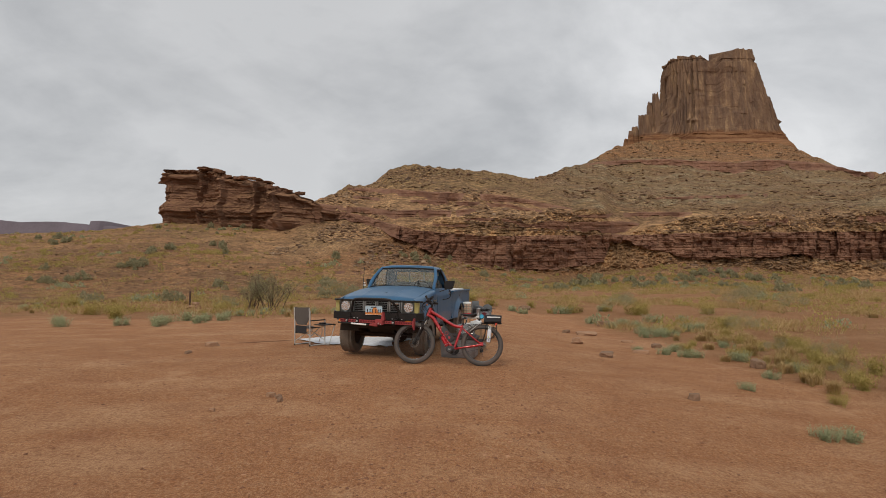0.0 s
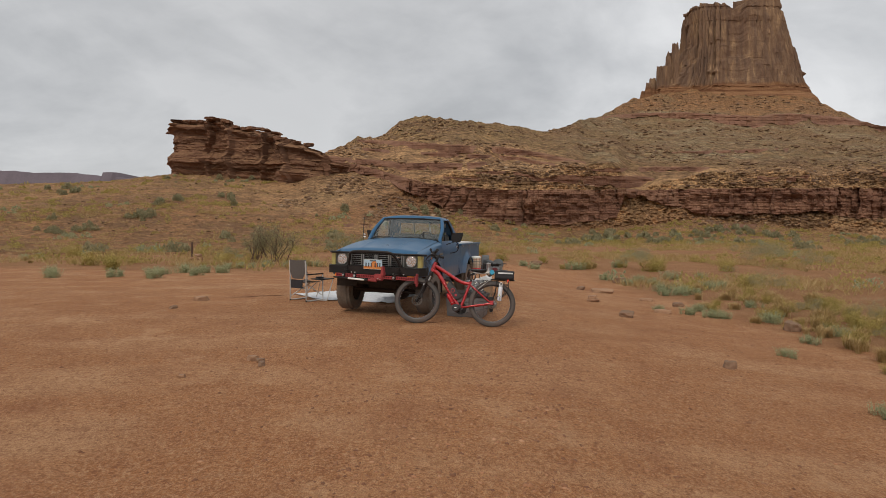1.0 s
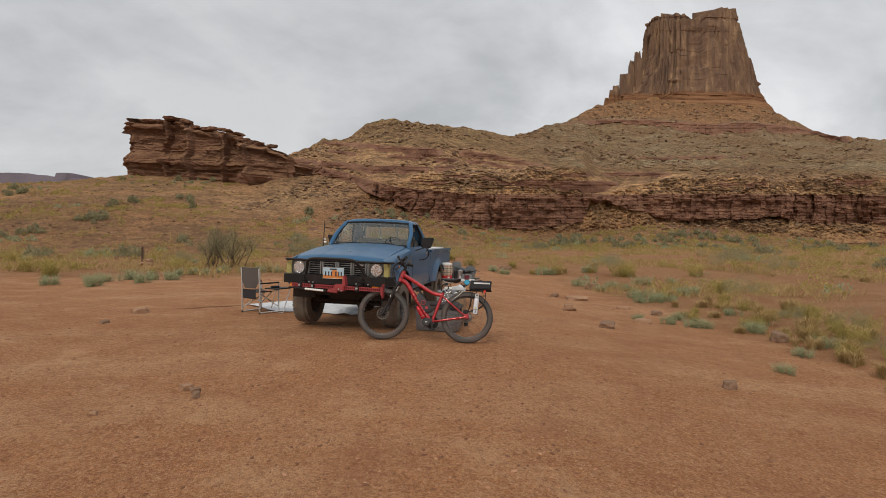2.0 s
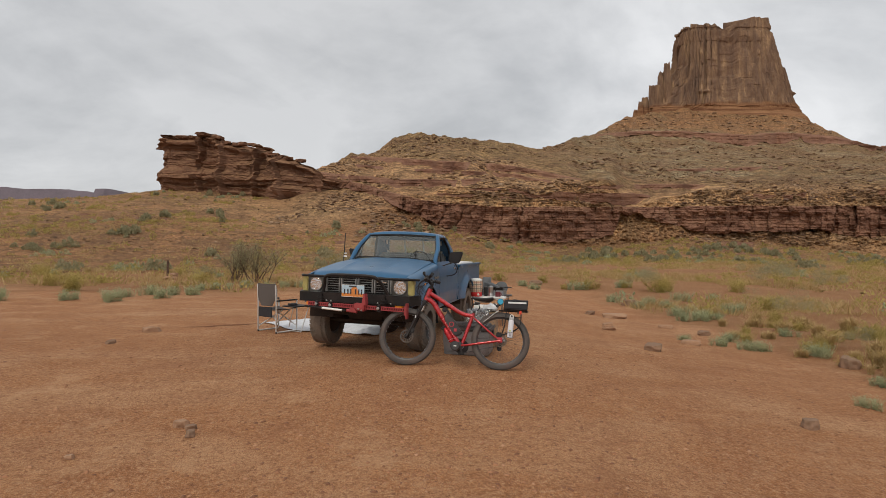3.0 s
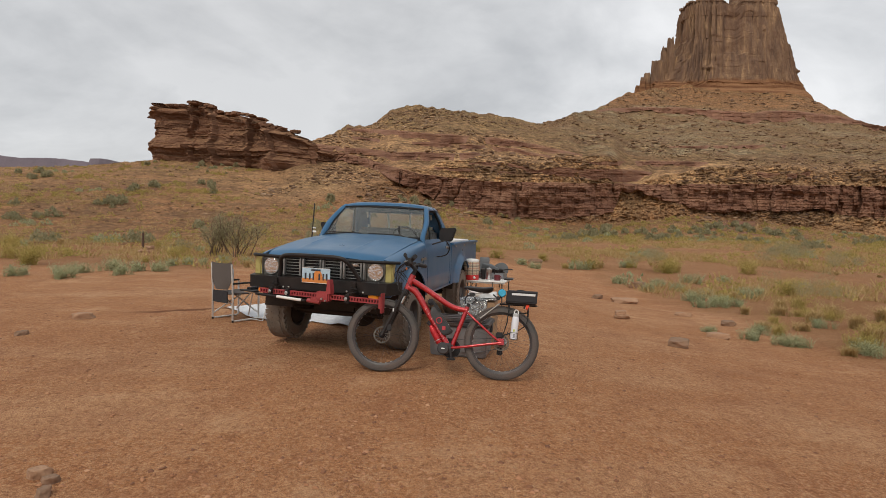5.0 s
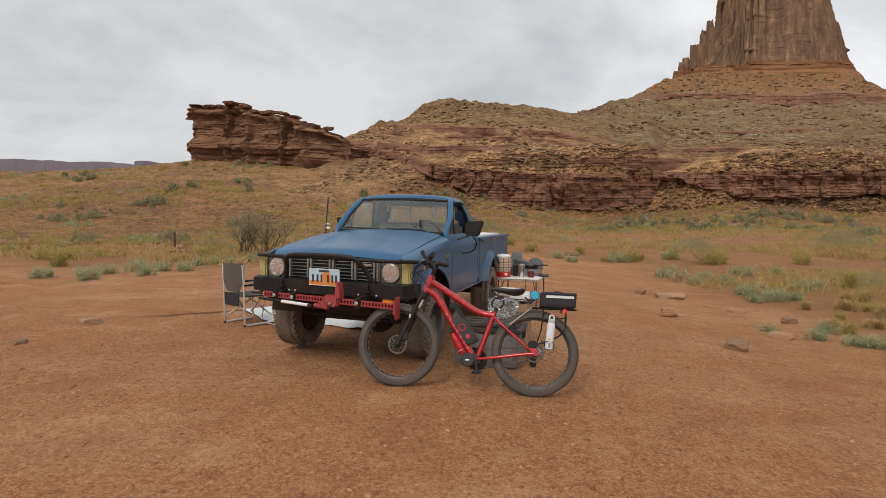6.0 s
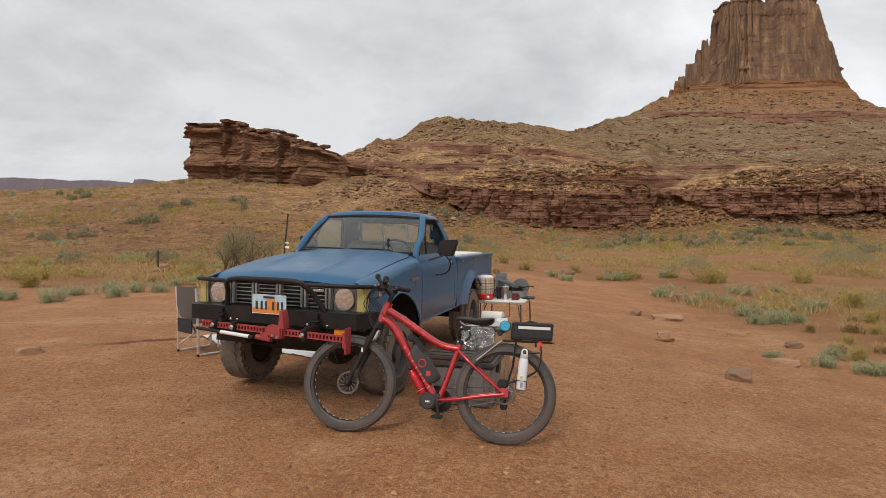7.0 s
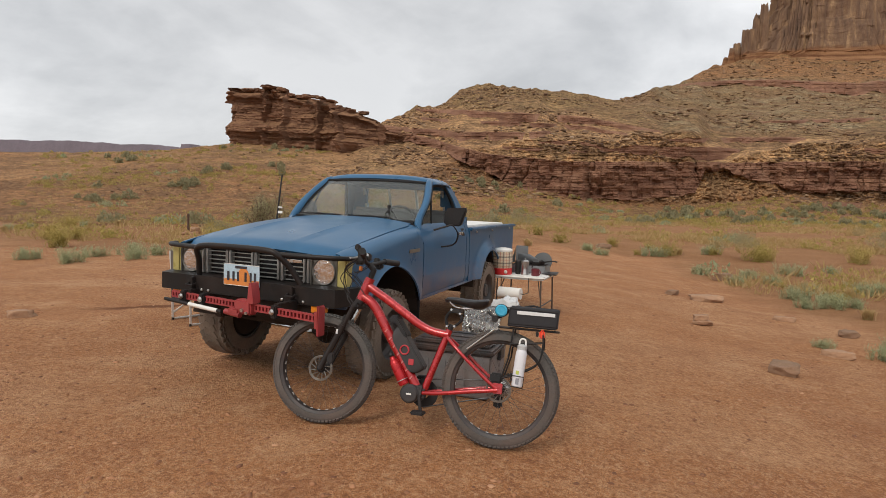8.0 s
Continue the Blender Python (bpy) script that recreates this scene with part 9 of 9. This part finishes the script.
    part("knob", lathe_bm([(0.018, 0), (0.016, 0.02)], Matrix.Translation((0.1, -0.13, 0.05)) @ Matrix.Rotation(math.pi / 2, 4, "X"), 14), REDP, s)
    d = thing("pan_lid", on_table(1.26, 4.21, -6) @ Matrix.Translation((0, 0, 0.132)) @ Matrix.Rotation(radians(72), 4, "X"), "round dark grey pan lid leaning behind the camp stove", "lid")
    part("disc", lathe_bm([(0.003, 0.012), (0.06, 0.016), (0.125, 0.006), (0.13, 0.0), (0.12, -0.004), (0.003, 0.004)], None, 36), simple("dull_dark_enamel", (0.075, 0.078, 0.082), 0.6, vary=0.2), d)
    part("knob", lathe_bm([(0.012, 0.014), (0.018, 0.03), (0.008, 0.036)], None, 14), BLACKP, d)
    p = thing("frying_pan", on_table(1.22, 4.05, 10) @ Matrix.Translation((0, 0, 0.109)), "black cast-iron frying pan resting on the camp stove", "pan")
    part("bowl", lathe_bm([(0.09, 0), (0.11, 0.04), (0.107, 0.04), (0.088, 0.006), (0.003, 0.005)], None, 32), BLACK, p)
    part("handle", tube_bm(smooth_path([(0.105, 0, 0.035), (0.18, -0.02, 0.05), (0.26, -0.04, 0.045)], 4), 0.009, 8), BLACK, p)
    q = thing("griddle_plate", on_table(1.36, 4.0, 5), "flat black griddle plate lying on the camp table", "griddle")
    part("plate", box_bm((-0.05, -0.16, 0.0), (0.14, 0.16, 0.014), 0.004), BLACK, q)
    n = thing("napkin", on_table(1.30, 3.86, 12), "folded white napkin on the camp table", "napkin")
    part("sheet", box_bm((-0.06, -0.05, 0.0), (0.06, 0.05, 0.008), 0.003), PAPER, n)
    r = thing("paper_towel_roll", FLAT @ Matrix.Translation((1.02, 3.45, 0.36)) @ Matrix.Rotation(radians(-6), 4, "Z"), "white paper towel roll held under the camp table edge", "paper towel")
    part("roll", lathe_bm([(0.02, -0.14), (0.07, -0.14), (0.07, 0.14), (0.02, 0.14)], Matrix.Rotation(math.pi / 2, 4, "Y"), 32), PAPER, r)
    part("holder_rod", tube_bm([(-0.16, 0, 0), (0.18, 0, 0), (0.19, 0.13, 0.0), (0.19, 0.135, 0.18)], 0.006, 8), BROWNM, r)
    part("holder_rod", tube_bm([(-0.16, 0, 0), (-0.17, 0.13, 0.0), (-0.17, 0.135, 0.18)], 0.006, 8), BROWNM, r)


build_table_things()


def build_tote():
    m = on_ground(1.34, 0.66, 1)
    t = thing("storage_tote", m, "large grey plastic storage tote with black lid on the dirt", "storage box")
    secs = [[(x * w, y * d, z) for x, y in ((-1, -1), (1, -1), (1, 1), (-1, 1))] for z, w, d in ((0.0, 0.285, 0.185), (0.02, 0.295, 0.195), (0.33, 0.315, 0.212))]
    part("body", loft_bm(secs), TOTE, t, bevel=0.014)
    for x in (-0.2, -0.07, 0.07, 0.2):
        part("body_rib", box_bm((x - 0.05, -0.214, 0.06), (x + 0.05, -0.20, 0.27), 0.006), TOTE, t)
    lid = part("lid", box_bm((-0.335, -0.232, 0.325), (0.335, 0.232, 0.365), 0.012), LID, t)
    part("lid_panel", box_bm((-0.29, -0.185, 0.365), (0.29, 0.185, 0.395), 0.014), LID, lid)
    for k in (-0.12, 0, 0.12):
        part("lid_groove", box_bm((-0.25, k - 0.02, 0.394), (0.25, k + 0.02, 0.402), 0.004), LID, lid)
    for sx in (-1, 1):
        part("latch", box_bm((sx * 0.325 - 0.014, -0.05, 0.26), (sx * 0.325 + 0.014, 0.05, 0.34), 0.005), LID, t)
    return t


build_tote()


def crumple(name, lo, hi, mat, seed, cuts=7, amp=0.02, parent=None):
    bm = bmesh.new()
    add_box(bm, lo, hi)
    bmesh.ops.subdivide_edges(bm, edges=bm.edges[:], cuts=cuts, use_grid_fill=True)
    for v in bm.verts:
        v.co += amp * noise.noise_vector(v.co * 9 + Vector((seed, 0, 0))) + 0.4 * amp * noise.noise_vector(v.co * 26)
        v.co.z = max(v.co.z, lo[2])
    return part(name, bm, mat, parent, smooth=mat is not FOIL)


def build_boxes():
    b = thing("foil_box", on_ground(1.42, 1.30, 2), "cardboard box wrapped in crinkled silver foil, standing on dirt", "box")
    crumple("foil_wrap", (-0.22, -0.16, 0.0), (0.10, 0.16, 0.52), FOIL, 3, 15, 0.022, b)
    part("carton", box_bm((0.08, -0.15, 0.0), (0.20, 0.15, 0.50), 0.006), CARD, b)
    crumple("carton_flap", (-0.10, -0.145, 0.52), (0.20, 0.14, 0.535), FOIL, 8, 6, 0.012, b)
    p = thing("plastic_bag", FLAT @ Matrix.Translation((1.50, 1.32, ground_at(1.42, 1.30) + 0.545)), "crumpled clear white plastic bag lying on the foil box", "plastic bag")
    crumple("film", (-0.07, -0.07, 0.0), (0.11, 0.07, 0.05), simple("milky_plastic_film", (0.55, 0.55, 0.55), 0.3, vary=0.1), 5, 8, 0.04, p)


build_boxes()


def post(x, y, h, r, mat, label, lean=0.0):
    t = thing("fence_stake", Matrix.Translation((x, y, float(ground_z(x, y)) - 0.15)) @ Matrix.Rotation(radians(lean), 4, "Y"), label, "stake")
    part("shaft", tube_bm([(0, 0, 0), (0, 0, h + 0.15)], [r, r * 0.85], 10), mat, t)
    return t


RUST = simple("rusted_brown_post", (0.085, 0.045, 0.03), 0.85, vary=0.3)
_s = post(-11.9, 25.2, 0.80, 0.045, RUST, "short weathered brown wooden stake in the brush", 1)
part("cap", lathe_bm([(0.05, 0), (0.05, 0.03), (0.03, 0.045)], Matrix.Translation((0, 0, 0.86)), 10), RUST, _s)
for _k, (_x, _y, _r) in enumerate(((-11.72, 24.95, 0.20), (-11.45, 25.0, 0.18), (-11.60, 25.15, 0.22), (-11.85, 24.85, 0.15), (-11.58, 24.9, 0.14))):
    stone("sandstone_rock", _x, _y, _r, _r * 0.8, _r * 0.7, (0, 0, 40 * _k), STONE, "brown stone heaped at the stake's foot", 120 + _k, sink=0.1 if _k != 2 else -0.6)
